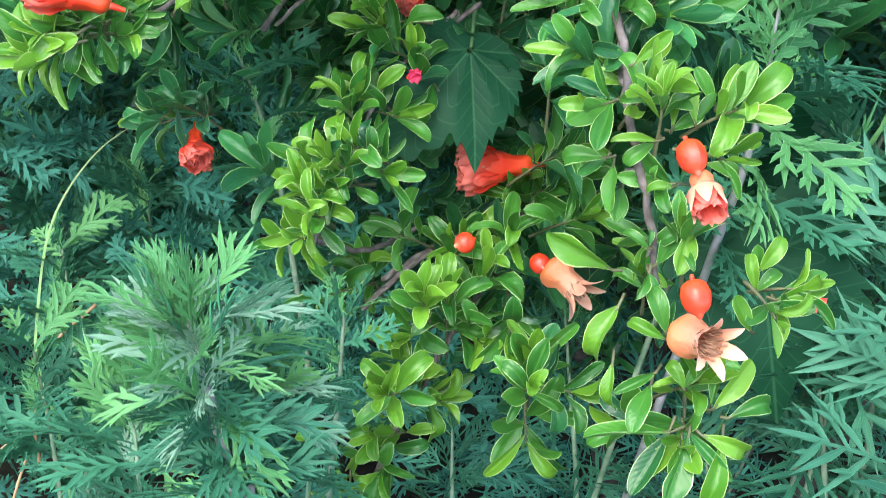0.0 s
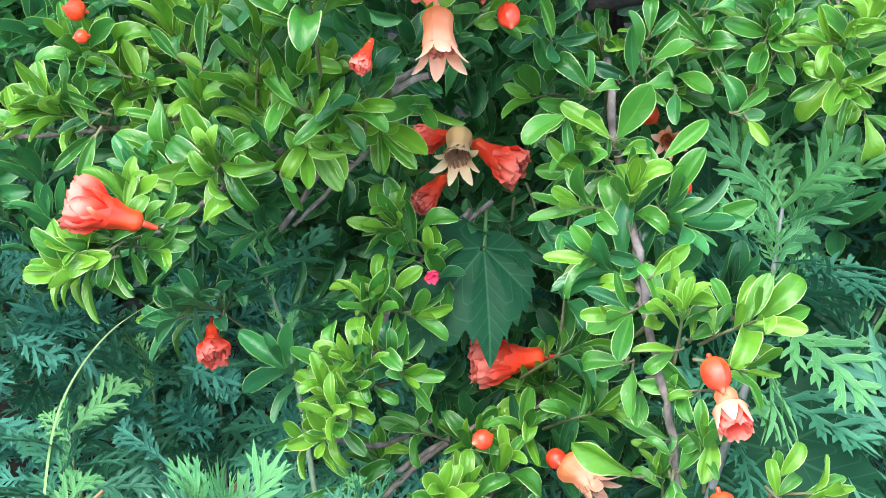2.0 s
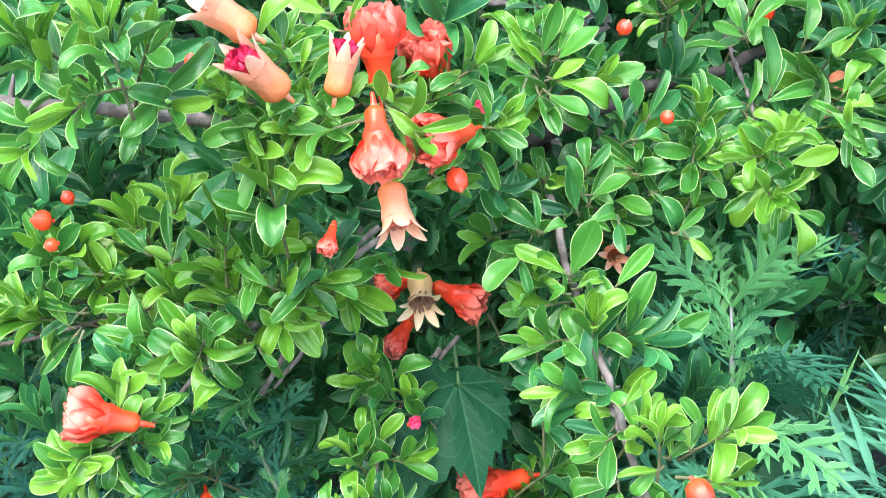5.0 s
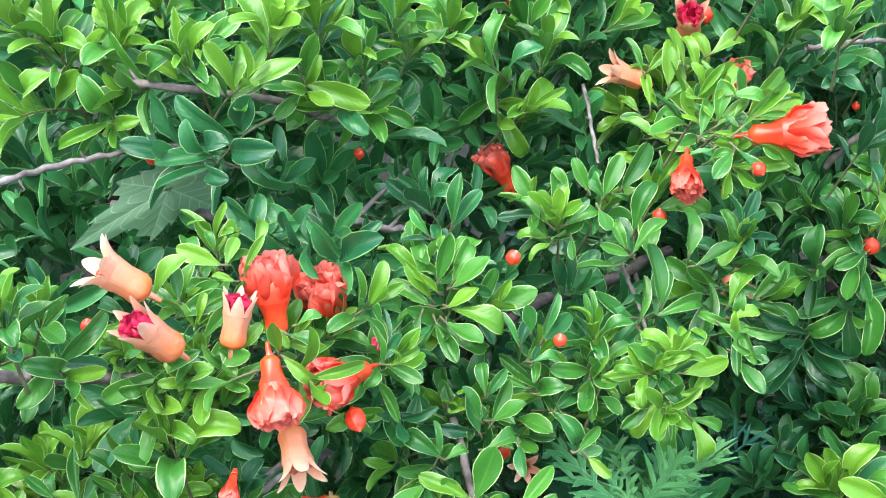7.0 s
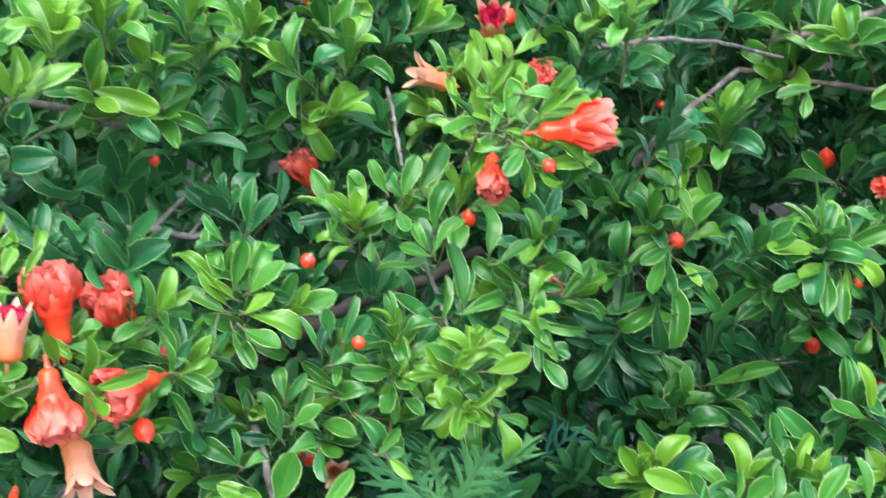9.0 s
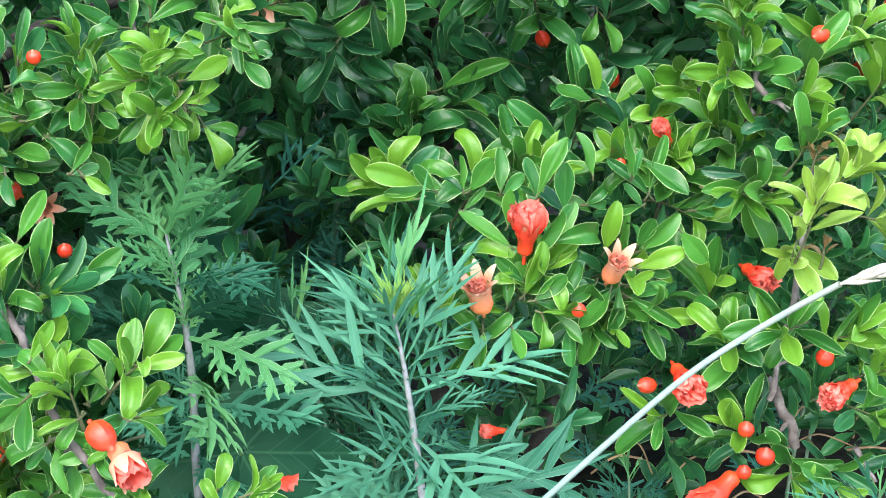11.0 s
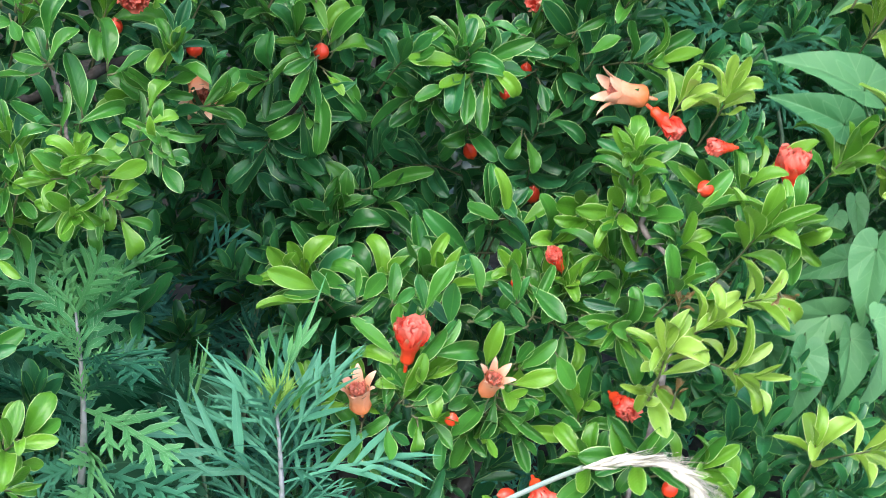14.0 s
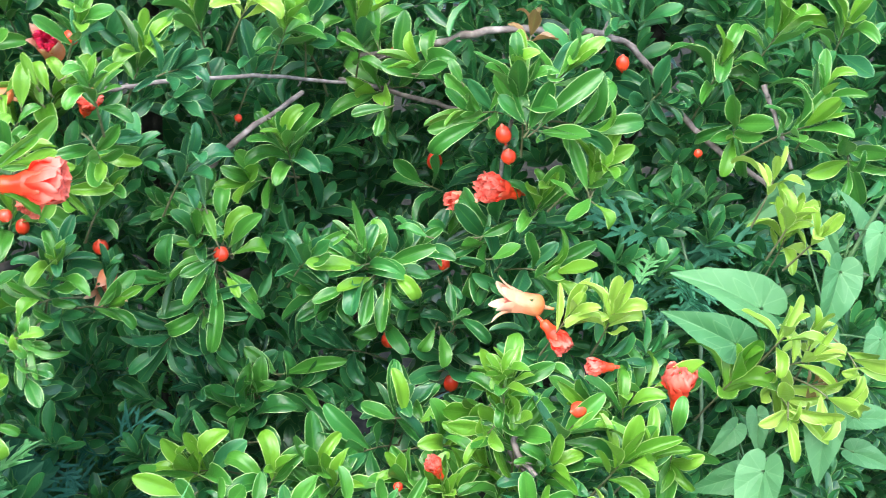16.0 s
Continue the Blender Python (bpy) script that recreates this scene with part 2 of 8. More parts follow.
def frame_of(place, along, face, size=1.0):
    """A pose with y along, z as near to face as can be."""
    y = Vector(along).normalized()
    x = y.cross(Vector(face))
    if x.length < 1e-4:
        x = y.orthogonal()
    x.normalize()
    m = Matrix((x, y, x.cross(y))).transposed().to_4x4()
    return Matrix.Translation(place) @ m @ Matrix.Diagonal((size, size, size, 1))


def blade(width, fold, bend, tip, wave, peak=0.68, twist=0.0, curl=0.25, nu=7, nv=10):
    """A leaf blade of length 1 along y: wedge-shaped base, blunt tip, folded along the midrib, bent back, its edge wavy and rolled a little."""
    v, u = [], []
    y = z = last = 0.0
    for j in range(nv):
        s = 1 - (1 - j / (nv - 1)) ** 1.6
        if s < peak:
            w = width * (0.05 + 0.95 * math.sin(0.5 * math.pi * s / peak) ** 1.2)
        else:
            w = width * max(0.05, (1 - ((s - peak) / (1 - peak)) ** 2.2) ** 0.56)
        a = bend * s + tip * max(0.0, s - 0.6) * 2.2
        y, z, last = y + (s - last) * math.cos(a), z - (s - last) * math.sin(a), s
        for i in range(nu):
            q = 2 * i / (nu - 1) - 1
            lx, lz = q * w * math.cos(fold), abs(q) ** 1.25 * w * math.sin(fold)
            lz += wave * w * q * q * math.sin(7 * s + (1.7 if q > 0 else 0.0) + 20 * width) - curl * w * max(0.0, abs(q) - 0.6) ** 2 * 3
            c, d = math.cos(twist * s), math.sin(twist * s)
            lx, lz = lx * c - lz * d, lx * d + lz * c
            v.append((lx, y + lz * math.sin(a), z + lz * math.cos(a)))
            u.append((0.5 + q * 0.5, s))
    return np.array(v), grid(nu, nv), np.array(u)


def tube(points, radii, sides=6):
    """A round bar through points."""
    pts = [Vector(p) for p in points]
    v, u, f = [], [], []
    ref = Vector((0.3, 1, 0.2))
    for k, p in enumerate(pts):
        d = (pts[min(k + 1, len(pts) - 1)] - pts[max(k - 1, 0)]).normalized()
        x = d.cross(ref).normalized()
        y = d.cross(x)
        for i in range(sides):
            a = 2 * math.pi * i / sides
            v.append(p + radii[k] * (math.cos(a) * x + math.sin(a) * y))
            u.append((i / sides, k / (len(pts) - 1)))
    for k in range(len(pts) - 1):
        for i in range(sides):
            f.append((k * sides + i, k * sides + (i + 1) % sides, (k + 1) * sides + (i + 1) % sides, (k + 1) * sides + i))
    return np.array([tuple(q) for q in v]), np.array(f), np.array(u)


def smooth_line(points, steps=5):
    """A smooth line through points, with its slopes eased by the lengths of the steps."""
    p = [Vector(q) for q in points]
    d = [max(1e-6, (b - a).length) for a, b in zip(p, p[1:])]
    slope = []
    for k in range(len(p)):
        if k == 0:
            slope.append((p[1] - p[0]) / d[0])
        elif k == len(p) - 1:
            slope.append((p[k] - p[k - 1]) / d[k - 1])
        else:
            slope.append(((p[k] - p[k - 1]) / d[k - 1] * d[k] + (p[k + 1] - p[k]) / d[k] * d[k - 1]) / (d[k] + d[k - 1]))
    out = []
    for k in range(len(p) - 1):
        for s in range(steps):
            t = s / steps
            out.append((2 * t**3 - 3 * t * t + 1) * p[k] + (t**3 - 2 * t * t + t) * d[k] * slope[k] + (3 * t * t - 2 * t**3) * p[k + 1] + (t**3 - t * t) * d[k] * slope[k + 1])
    return [*out, p[-1]]


# ---- ground ----
rng = random.Random(7)


def ground_sheet():
    xs = np.r_[-300, -60, -12, np.linspace(-3, 4, 57), 14, 60, 300]
    ys = np.r_[-60, -12, np.linspace(-2, 5, 57), 14, 60, 400]
    v = [(x, y, 0.02 * noise.noise((x * 3, y * 3, 0)) + 0.008 * noise.noise((x * 17, y * 17, 4))) for y in ys for x in xs]
    u = [(x, y) for y in ys for x in xs]
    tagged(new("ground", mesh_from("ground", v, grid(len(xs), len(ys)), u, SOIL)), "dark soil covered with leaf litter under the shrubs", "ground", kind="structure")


ground_sheet()

# ---- pomegranate shrub ----
shrub = thing("pomegranate_bush", (0.4, 0.45, 0), "leafy pomegranate shrub with orange-red flowers, buds and glossy green leaves", "shrub")
SHAPES = [blade(rng.uniform(0.168, 0.222), rng.uniform(0.4, 1.1), rng.uniform(-0.35, 0.8), rng.uniform(-0.4, 1.5), rng.uniform(0.05, 0.45), rng.uniform(0.56, 0.72), rng.uniform(-0.7, 0.7), rng.uniform(0.0, 0.6)) for _ in range(26)]
PLAIN = [blade(rng.uniform(0.165, 0.21), rng.uniform(0.3, 0.9), rng.uniform(-0.3, 0.6), rng.uniform(-0.2, 0.9), 0.15, 0.6, rng.uniform(-0.5, 0.5), 0.2, nu=5, nv=7) for _ in range(10)]
COARSE = [blade(0.18, 0.4, bend, 0.3, 0.0, 0.56, nu=3, nv=6) for bend in (-0.3, 0.2, 0.6)]
LEAF_MESH = {tone: [mesh_from("leaf", *shape, mat) for shape in SHAPES] for tone, mat in LEAF.items()}
SPRIGS = []


def leaf_poses(centre, axis, count, length):
    """Poses of the leaves of a shoot: opposite pairs, spreading at the base and upright round the tip."""
    axis = Vector(axis).normalized()
    side = axis.orthogonal().normalized()
    side.rotate(Matrix.Rotation(rng.uniform(0, 6.28), 3, axis))
    run = length * (0.35 + 0.045 * count)
    base = Vector(centre) - axis * run * 0.6
    light = Vector((-0.1, -0.55, 0.85))
    for k in range(count):
        s = (k // 2 * 2 + 1) / count
        turn = side.copy()
        turn.rotate(Matrix.Rotation((k // 2) * 1.45 + (k % 2) * math.pi + rng.uniform(-0.35, 0.35), 3, axis))
        open_by = radians(74 - 56 * s + rng.uniform(-18, 18))
        way = axis * math.cos(open_by) + turn * math.sin(open_by) + light * 0.14 + Vector((0, 0, 0.22))
        face = (axis * math.sin(open_by) - turn * math.cos(open_by)) + light * 0.6
        grown = length * rng.uniform(0.78, 1.12) * (0.72 + 0.5 * math.sin(math.pi * min(1, s * 0.85 + 0.12)))
        yield frame_of(base + axis * run * s, way, face, grown)


def sprig(centre, axis, count, length, tone):
    """A leafy shoot: its twig, and each leaf."""
    axis = Vector(axis).normalized()
    SPRIGS.append((Vector(centre), length))
    run = length * (0.35 + 0.045 * count)
    foot = Vector(centre) - axis * run * 0.6
    back = foot - axis * length * 0.7 + Vector((0, 0.25, -0.25)) * length
    line = smooth_line((back, foot, foot + axis * run), 3)
    thick = [0.0011 * (1 - 0.6 * k / len(line)) for k in range(len(line))]
    twig = part("sprig", mesh_from("sprig", *tube(line, thick, 5), TWIG), shrub)
    total = round(count * 1.2)
    for k, m in enumerate(leaf_poses(centre, axis, total, length * 1.03)):
        age = 1 - k / total + rng.uniform(-0.25, 0.25)
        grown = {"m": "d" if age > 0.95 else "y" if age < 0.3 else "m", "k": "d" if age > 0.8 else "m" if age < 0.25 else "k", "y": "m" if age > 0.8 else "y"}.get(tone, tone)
        leaf = new("leaf", rng.choice(LEAF_MESH[grown]))
        leaf.parent, leaf.matrix_basis = twig, m


def lone_leaf(base, tip, tone):
    """A single leaf of a shoot from its foot to its tip, with its short stalk."""
    base, tip = Vector(base), Vector(tip)
    way = tip - base
    stalk = part("sprig", mesh_from("sprig", *tube((base - way * 0.16 + Vector((0, 0.004, 0)), base, base + way * 0.12), (0.0009, 0.0007, 0.0004), 5), TWIG), shrub)
    leaf = new("leaf", rng.choice(LEAF_MESH[tone]))
    face = Vector((rng.uniform(-0.5, 0.3), -0.75, rng.uniform(0.3, 1.0)))
    leaf.parent, leaf.matrix_basis = stalk, frame_of(base, way, face, way.length * 1.12) @ Matrix.Diagonal((1.22 * max(0.55, min(1.0, 0.033 / way.length)), 1, 1, 1))


def branch(radius, *points):
    """A woody branch, knotty and tapering a little, with bare spurs."""
    line = smooth_line(points, 6)
    heap = Heap()
    radii = [radius * (1.1 - 0.3 * k / len(line)) * rng.uniform(0.88, 1.12) for k in range(len(line))]
    line = [p + Vector((rng.uniform(-1, 1), rng.uniform(-1, 1), rng.uniform(-1, 1))) * radius * 0.45 for p in line]
    heap.add(tube(line, radii, 8))
    for k in range(3, len(line) - 2, 6):
        d = Vector((rng.uniform(-1, 1), rng.uniform(-1, 0.5), rng.uniform(-1, 1))).normalized()
        heap.add(tube((line[k], line[k] + d * radius * 2.5, line[k] + d * radius * 4), (radius * 0.6, radius * 0.4, radius * 0.2), 5))
    part("branch", heap.mesh("branch", BARK if radius < 0.0042 else OLD_BARK), shrub)


branch(0.0023, (0.068, -0.025, 0.904), (0.080, -0.052, 0.875), (0.092, -0.085, 0.850), (0.108, -0.132, 0.828), (0.123, -0.176, 0.802), (0.137, -0.189, 0.775), (0.153, -0.199, 0.740))
branch(0.0015, (0.027, 0.007, 0.780), (0.009, -0.022, 0.764), (-0.005, -0.049, 0.753), (-0.013, -0.079, 0.735), (-0.015, -0.104, 0.718), (-0.020, -0.122, 0.696), (-0.023, -0.138, 0.675))
branch(0.0018, (-0.019, -0.077, 0.876), (-0.052, -0.073, 0.849), (-0.080, -0.069, 0.821), (-0.107, -0.078, 0.800), (-0.132, -0.099, 0.772), (-0.149, -0.123, 0.763))
branch(0.0016, (-0.135, -0.035, 0.811), (-0.169, -0.040, 0.797), (-0.200, -0.057, 0.791), (-0.237, -0.064, 0.780), (-0.278, -0.063, 0.768))
branch(0.0015, (-0.049, -0.013, 0.805), (-0.064, -0.021, 0.781), (-0.085, -0.030, 0.749))
branch(0.0033, (-0.062, -0.138, 0.951), (-0.114, -0.153, 0.955), (-0.137, -0.180, 0.964), (-0.171, -0.193, 0.967), (-0.208, -0.193, 0.967))
branch(0.0026, (-0.182, -0.010, 1.088), (-0.146, -0.017, 1.084), (-0.092, -0.020, 1.084), (-0.046, 0.001, 1.077), (-0.009, 0.052, 1.059), (0.037, 0.103, 1.055))
branch(0.0019, (-0.185, -0.087, 1.035), (-0.162, -0.061, 1.041), (-0.126, -0.030, 1.046), (-0.092, -0.018, 1.051))
branch(0.0030, (-0.141, 0.010, 1.005), (-0.095, -0.002, 1.007), (-0.045, 0.009, 1.001), (0.009, 0.048, 0.993), (0.045, 0.067, 0.985))
branch(0.0049, (0.058, 0.058, 0.899), (0.098, 0.069, 0.919), (0.125, 0.083, 0.934), (0.171, 0.119, 0.940), (0.231, 0.174, 0.956))
branch(0.0014, (0.157, 0.160, 1.076), (0.161, 0.154, 1.061), (0.163, 0.132, 1.045), (0.166, 0.113, 1.028))
branch(0.0014, (0.176, 0.065, 0.981), (0.182, 0.047, 0.967), (0.187, 0.020, 0.957), (0.189, -0.005, 0.947))
branch(0.0022, (-0.095, -0.065, 0.805), (-0.062, -0.066, 0.841), (-0.024, -0.062, 0.875))
branch(0.0018, (-0.092, -0.030, 0.744), (-0.072, -0.034, 0.792), (-0.052, -0.036, 0.825))
branch(0.0018, (-0.002, -0.045, 0.748), (0.007, -0.025, 0.766), (0.016, -0.008, 0.778))
branch(0.0033, (0.500, 0.338, 1.107), (0.547, 0.309, 1.125), (0.598, 0.267, 1.153), (0.666, 0.258, 1.161), (0.739, 0.285, 1.147), (0.778, 0.286, 1.110), (0.811, 0.266, 1.075), (0.858, 0.244, 1.047), (0.884, 0.221, 1.037))
branch(0.0020, (0.620, 0.248, 0.997), (0.620, 0.231, 1.044), (0.614, 0.195, 1.091))
branch(0.0020, (0.832, 0.198, 1.140), (0.841, 0.187, 1.118), (0.865, 0.181, 1.071))
branch(0.0024, (0.484, 0.366, 1.079), (0.566, 0.330, 1.072), (0.602, 0.291, 1.071))
branch(0.0027, (0.365, 0.251, 1.011), (0.385, 0.221, 1.049), (0.442, 0.245, 1.091))
branch(0.0168, (0.675, 0.387, 0.704), (0.713, 0.417, 0.776), (0.731, 0.390, 0.834), (0.756, 0.369, 0.888))
branch(0.0065, (0.354, 0.339, 0.843), (0.385, 0.341, 0.866), (0.413, 0.334, 0.892))
branch(0.0024, (0.611, 0.032, 0.901), (0.609, 0.020, 0.876), (0.623, -0.001, 0.864))
branch(0.0040, (0.589, -0.062, 0.692), (0.596, -0.069, 0.677), (0.605, -0.085, 0.647))
branch(0.0027, (0.615, 0.062, 0.880), (0.616, 0.052, 0.855), (0.629, 0.032, 0.844))
branch(0.0025, (0.613, -0.050, 0.840), (0.600, -0.071, 0.789), (0.590, -0.080, 0.736), (0.582, -0.081, 0.685))
branch(0.0018, (0.637, -0.104, 0.652), (0.648, -0.118, 0.630))
branch(0.0019, (0.010, -0.054, 0.611), (0.033, -0.049, 0.637), (0.060, -0.036, 0.654), (0.089, -0.023, 0.667))
branch(0.0017, (0.004, -0.076, 0.601), (0.030, -0.056, 0.634), (0.055, -0.038, 0.652), (0.086, -0.024, 0.666))
branch(0.0017, (0.039, -0.144, 0.526), (0.042, -0.128, 0.550), (0.053, -0.111, 0.584), (0.062, -0.099, 0.616), (0.072, -0.084, 0.639))
branch(0.0021, (0.107, -0.114, 0.825), (0.113, -0.141, 0.814), (0.121, -0.174, 0.802))
branch(0.0017, (-0.025, -0.116, 0.664), (0.003, -0.076, 0.645), (0.025, -0.051, 0.654))
branch(0.0017, (-0.008, 0.051, 0.983), (0.036, 0.104, 1.019))
branch(0.0018, (0.289, 0.079, 1.118), (0.326, 0.103, 1.121), (0.396, 0.171, 1.117), (0.477, 0.246, 1.101))
sprig((0.230, 0.238, 1.062), (-0.32, -0.68, 0.66), 12, 0.043, "y")
sprig((0.209, 0.007, 1.083), (0.30, -0.53, 0.79), 12, 0.033, "y")
sprig((0.209, 0.234, 1.044), (-0.70, -0.71, 0.02), 8, 0.041, "y")
sprig((0.238, 0.005, 1.084), (0.76, -0.27, 0.59), 4, 0.033, "y")
sprig((-0.052, -0.105, 0.973), (-0.23, -0.62, 0.75), 12, 0.025, "m")
sprig((-0.074, -0.118, 0.978), (-0.14, -0.61, 0.78), 8, 0.025, "m")
sprig((-0.065, -0.074, 1.002), (-0.05, -0.43, 0.90), 10, 0.025, "y")
sprig((-0.099, -0.142, 0.968), (-0.48, -0.75, -0.45), 6, 0.023, "m")
sprig((-0.066, -0.134, 0.975), (0.19, -0.44, 0.88), 6, 0.025, "m")
sprig((-0.149, -0.178, 0.783), (-0.55, -0.83, -0.04), 12, 0.027, "m")
sprig((-0.215, -0.080, 0.804), (-0.81, -0.56, 0.20), 12, 0.028, "y")
sprig((-0.252, -0.059, 0.781), (-0.87, -0.49, -0.02), 8, 0.026, "y")
sprig((-0.199, -0.051, 0.830), (-0.65, -0.32, 0.69), 10, 0.029, "y")
sprig((-0.179, -0.008, 0.817), (-0.44, -0.22, 0.87), 10, 0.030, "y")
sprig((-0.165, 0.010, 0.797), (-0.44, -0.22, 0.87), 10, 0.033, "y")
sprig((-0.157, -0.062, 0.793), (-0.80, -0.50, 0.33), 8, 0.029, "y")
sprig((-0.114, -0.115, 0.809), (-0.35, -0.59, 0.72), 12, 0.030, "m")
sprig((-0.103, -0.076, 0.832), (-0.02, -0.33, 0.94), 12, 0.031, "y")
sprig((-0.093, -0.086, 0.808), (-0.55, -0.83, -0.04), 8, 0.028, "m")
sprig((-0.073, -0.103, 0.861), (0.22, -0.33, 0.92), 10, 0.029, "y")
sprig((-0.063, -0.082, 0.834), (0.32, -0.90, -0.28), 8, 0.027, "y")
sprig((-0.046, -0.111, 0.873), (-0.01, -0.51, 0.86), 8, 0.029, "d")
sprig((-0.024, -0.055, 0.853), (0.52, -0.84, -0.16), 8, 0.030, "m")
sprig((-0.044, -0.029, 0.826), (0.08, -0.94, -0.33), 6, 0.029, "d")
sprig((-0.140, -0.042, 0.681), (-0.34, -0.84, -0.43), 8, 0.031, "d")
sprig((-0.115, -0.034, 0.692), (0.27, 0.04, 0.96), 6, 0.028, "d")
sprig((0.079, -0.097, 0.784), (-0.18, -0.16, 0.97), 8, 0.024, "d")
sprig((0.092, -0.049, 0.720), (0.62, -0.23, 0.75), 8, 0.030, "m")
sprig((0.086, -0.017, 0.676), (-0.55, -0.83, -0.04), 10, 0.034, "m")
sprig((0.113, -0.076, 0.698), (0.61, -0.44, 0.65), 8, 0.031, "m")
sprig((0.057, -0.075, 0.656), (-0.65, -0.58, 0.49), 8, 0.030, "m")
sprig((0.110, -0.143, 0.634), (-0.15, -0.27, 0.95), 10, 0.031, "m")
sprig((0.115, -0.162, 0.610), (0.23, -0.88, -0.42), 8, 0.031, "m")
sprig((0.127, -0.160, 0.640), (0.85, -0.42, 0.32), 7, 0.029, "m")
sprig((0.044, -0.118, 0.586), (-0.20, -0.47, 0.86), 14, 0.027, "y")
sprig((0.058, -0.114, 0.579), (0.85, -0.49, 0.20), 8, 0.027, "y")
sprig((0.041, -0.131, 0.557), (-0.66, -0.72, 0.21), 10, 0.029, "y")
sprig((0.042, -0.139, 0.542), (-0.04, -0.97, -0.25), 8, 0.029, "m")
sprig((0.026, -0.147, 0.525), (0.23, -0.88, -0.42), 8, 0.027, "y")
sprig((0.009, -0.134, 0.544), (-0.73, -0.68, -0.01), 6, 0.027, "m")
sprig((0.056, -0.117, 0.643), (-0.15, -0.27, 0.95), 12, 0.031, "m")
sprig((0.070, -0.095, 0.653), (0.21, -0.26, 0.94), 10, 0.031, "m")
sprig((0.043, -0.111, 0.619), (-0.66, -0.74, -0.12), 8, 0.030, "m")
sprig((0.071, -0.115, 0.630), (0.82, -0.56, 0.08), 8, 0.028, "m")
sprig((-0.001, -0.045, 0.610), (-0.47, -0.37, 0.80), 8, 0.027, "m")
sprig((-0.011, -0.085, 0.614), (-0.66, -0.74, -0.12), 6, 0.026, "m")
sprig((0.022, -0.080, 0.661), (-0.81, -0.47, 0.36), 6, 0.028, "m")
sprig((0.050, -0.073, 0.654), (0.61, -0.16, 0.77), 8, 0.030, "m")
sprig((0.092, -0.114, 0.644), (0.23, -0.88, -0.42), 8, 0.027, "m")
sprig((0.105, -0.020, 0.690), (0.61, -0.16, 0.77), 8, 0.033, "m")
sprig((0.084, -0.017, 0.674), (-0.47, -0.37, 0.80), 10, 0.032, "m")
sprig((-0.130, -0.243, 1.009), (-0.21, -0.26, 0.94), 12, 0.024, "m")
sprig((-0.166, -0.208, 0.987), (-0.40, -0.48, 0.78), 10, 0.027, "m")
sprig((-0.124, -0.210, 0.999), (0.31, -0.46, 0.84), 10, 0.025, "m")
sprig((-0.147, -0.218, 0.978), (-0.50, -0.83, -0.23), 8, 0.025, "m")
sprig((-0.174, -0.211, 1.000), (-0.64, -0.57, 0.52), 8, 0.025, "m")
sprig((-0.119, -0.200, 0.977), (0.58, -0.80, -0.16), 8, 0.027, "m")
sprig((-0.170, -0.220, 0.958), (-0.19, -0.89, -0.41), 8, 0.025, "m")
sprig((-0.212, -0.056, 0.831), (-0.64, -0.57, 0.52), 10, 0.030, "m")
sprig((-0.220, -0.073, 0.806), (-0.64, -0.77, -0.04), 10, 0.030, "y")
sprig((-0.189, -0.053, 0.814), (0.51, -0.50, 0.70), 8, 0.031, "y")
sprig((-0.170, -0.021, 0.839), (-0.40, -0.48, 0.78), 10, 0.033, "y")
sprig((-0.139, -0.077, 0.878), (0.31, -0.46, 0.84), 8, 0.031, "y")
sprig((-0.105, -0.105, 0.878), (0.07, -0.43, 0.90), 10, 0.031, "m")
sprig((-0.073, -0.158, 0.921), (-0.17, -0.44, 0.88), 8, 0.033, "y")
sprig((-0.139, -0.049, 0.808), (-0.29, -0.46, 0.84), 12, 0.034, "m")
sprig((-0.113, -0.075, 0.837), (0.31, -0.46, 0.84), 8, 0.031, "y")
sprig((-0.147, -0.088, 0.797), (-0.64, -0.77, -0.04), 10, 0.030, "m")
sprig((-0.114, -0.120, 0.813), (-0.07, -0.90, -0.43), 8, 0.028, "y")
sprig((-0.085, -0.109, 0.862), (0.31, -0.46, 0.84), 8, 0.028, "m")
sprig((-0.058, -0.104, 0.855), (0.71, -0.65, 0.28), 8, 0.030, "m")
sprig((-0.074, -0.094, 0.831), (0.06, -0.90, -0.43), 8, 0.029, "y")
sprig((-0.042, -0.066, 0.839), (0.29, -0.88, -0.37), 8, 0.031, "y")
sprig((-0.020, -0.055, 0.776), (-0.76, -0.64, -0.14), 8, 0.029, "m")
sprig((0.043, -0.000, 0.760), (0.07, -0.80, -0.60), 8, 0.033, "d")
sprig((-0.060, -0.151, 0.956), (-0.64, -0.77, -0.04), 10, 0.025, "y")
sprig((-0.080, -0.153, 0.958), (-0.30, -0.88, -0.37), 8, 0.025, "m")
sprig((-0.026, -0.093, 0.959), (0.71, -0.65, 0.28), 6, 0.026, "y")
sprig((-0.003, -0.071, 0.954), (0.65, -0.57, 0.51), 8, 0.028, "m")
sprig((0.030, -0.079, 0.940), (0.59, -0.53, 0.61), 8, 0.030, "m")
sprig((0.214, 0.173, 0.985), (0.19, -0.44, 0.88), 10, 0.041, "m")
sprig((0.256, 0.082, 0.973), (0.19, -0.44, 0.88), 12, 0.033, "m")
sprig((0.288, 0.125, 0.933), (0.71, -0.65, 0.28), 8, 0.035, "m")
sprig((-0.167, -0.006, 1.096), (-0.18, -0.51, 0.84), 12, 0.034, "y")
sprig((-0.190, -0.005, 1.108), (-0.50, -0.54, 0.67), 10, 0.034, "y")
sprig((-0.134, -0.007, 1.098), (0.30, -0.53, 0.79), 10, 0.034, "y")
sprig((-0.116, -0.017, 1.081), (-0.67, -0.74, -0.09), 8, 0.033, "m")
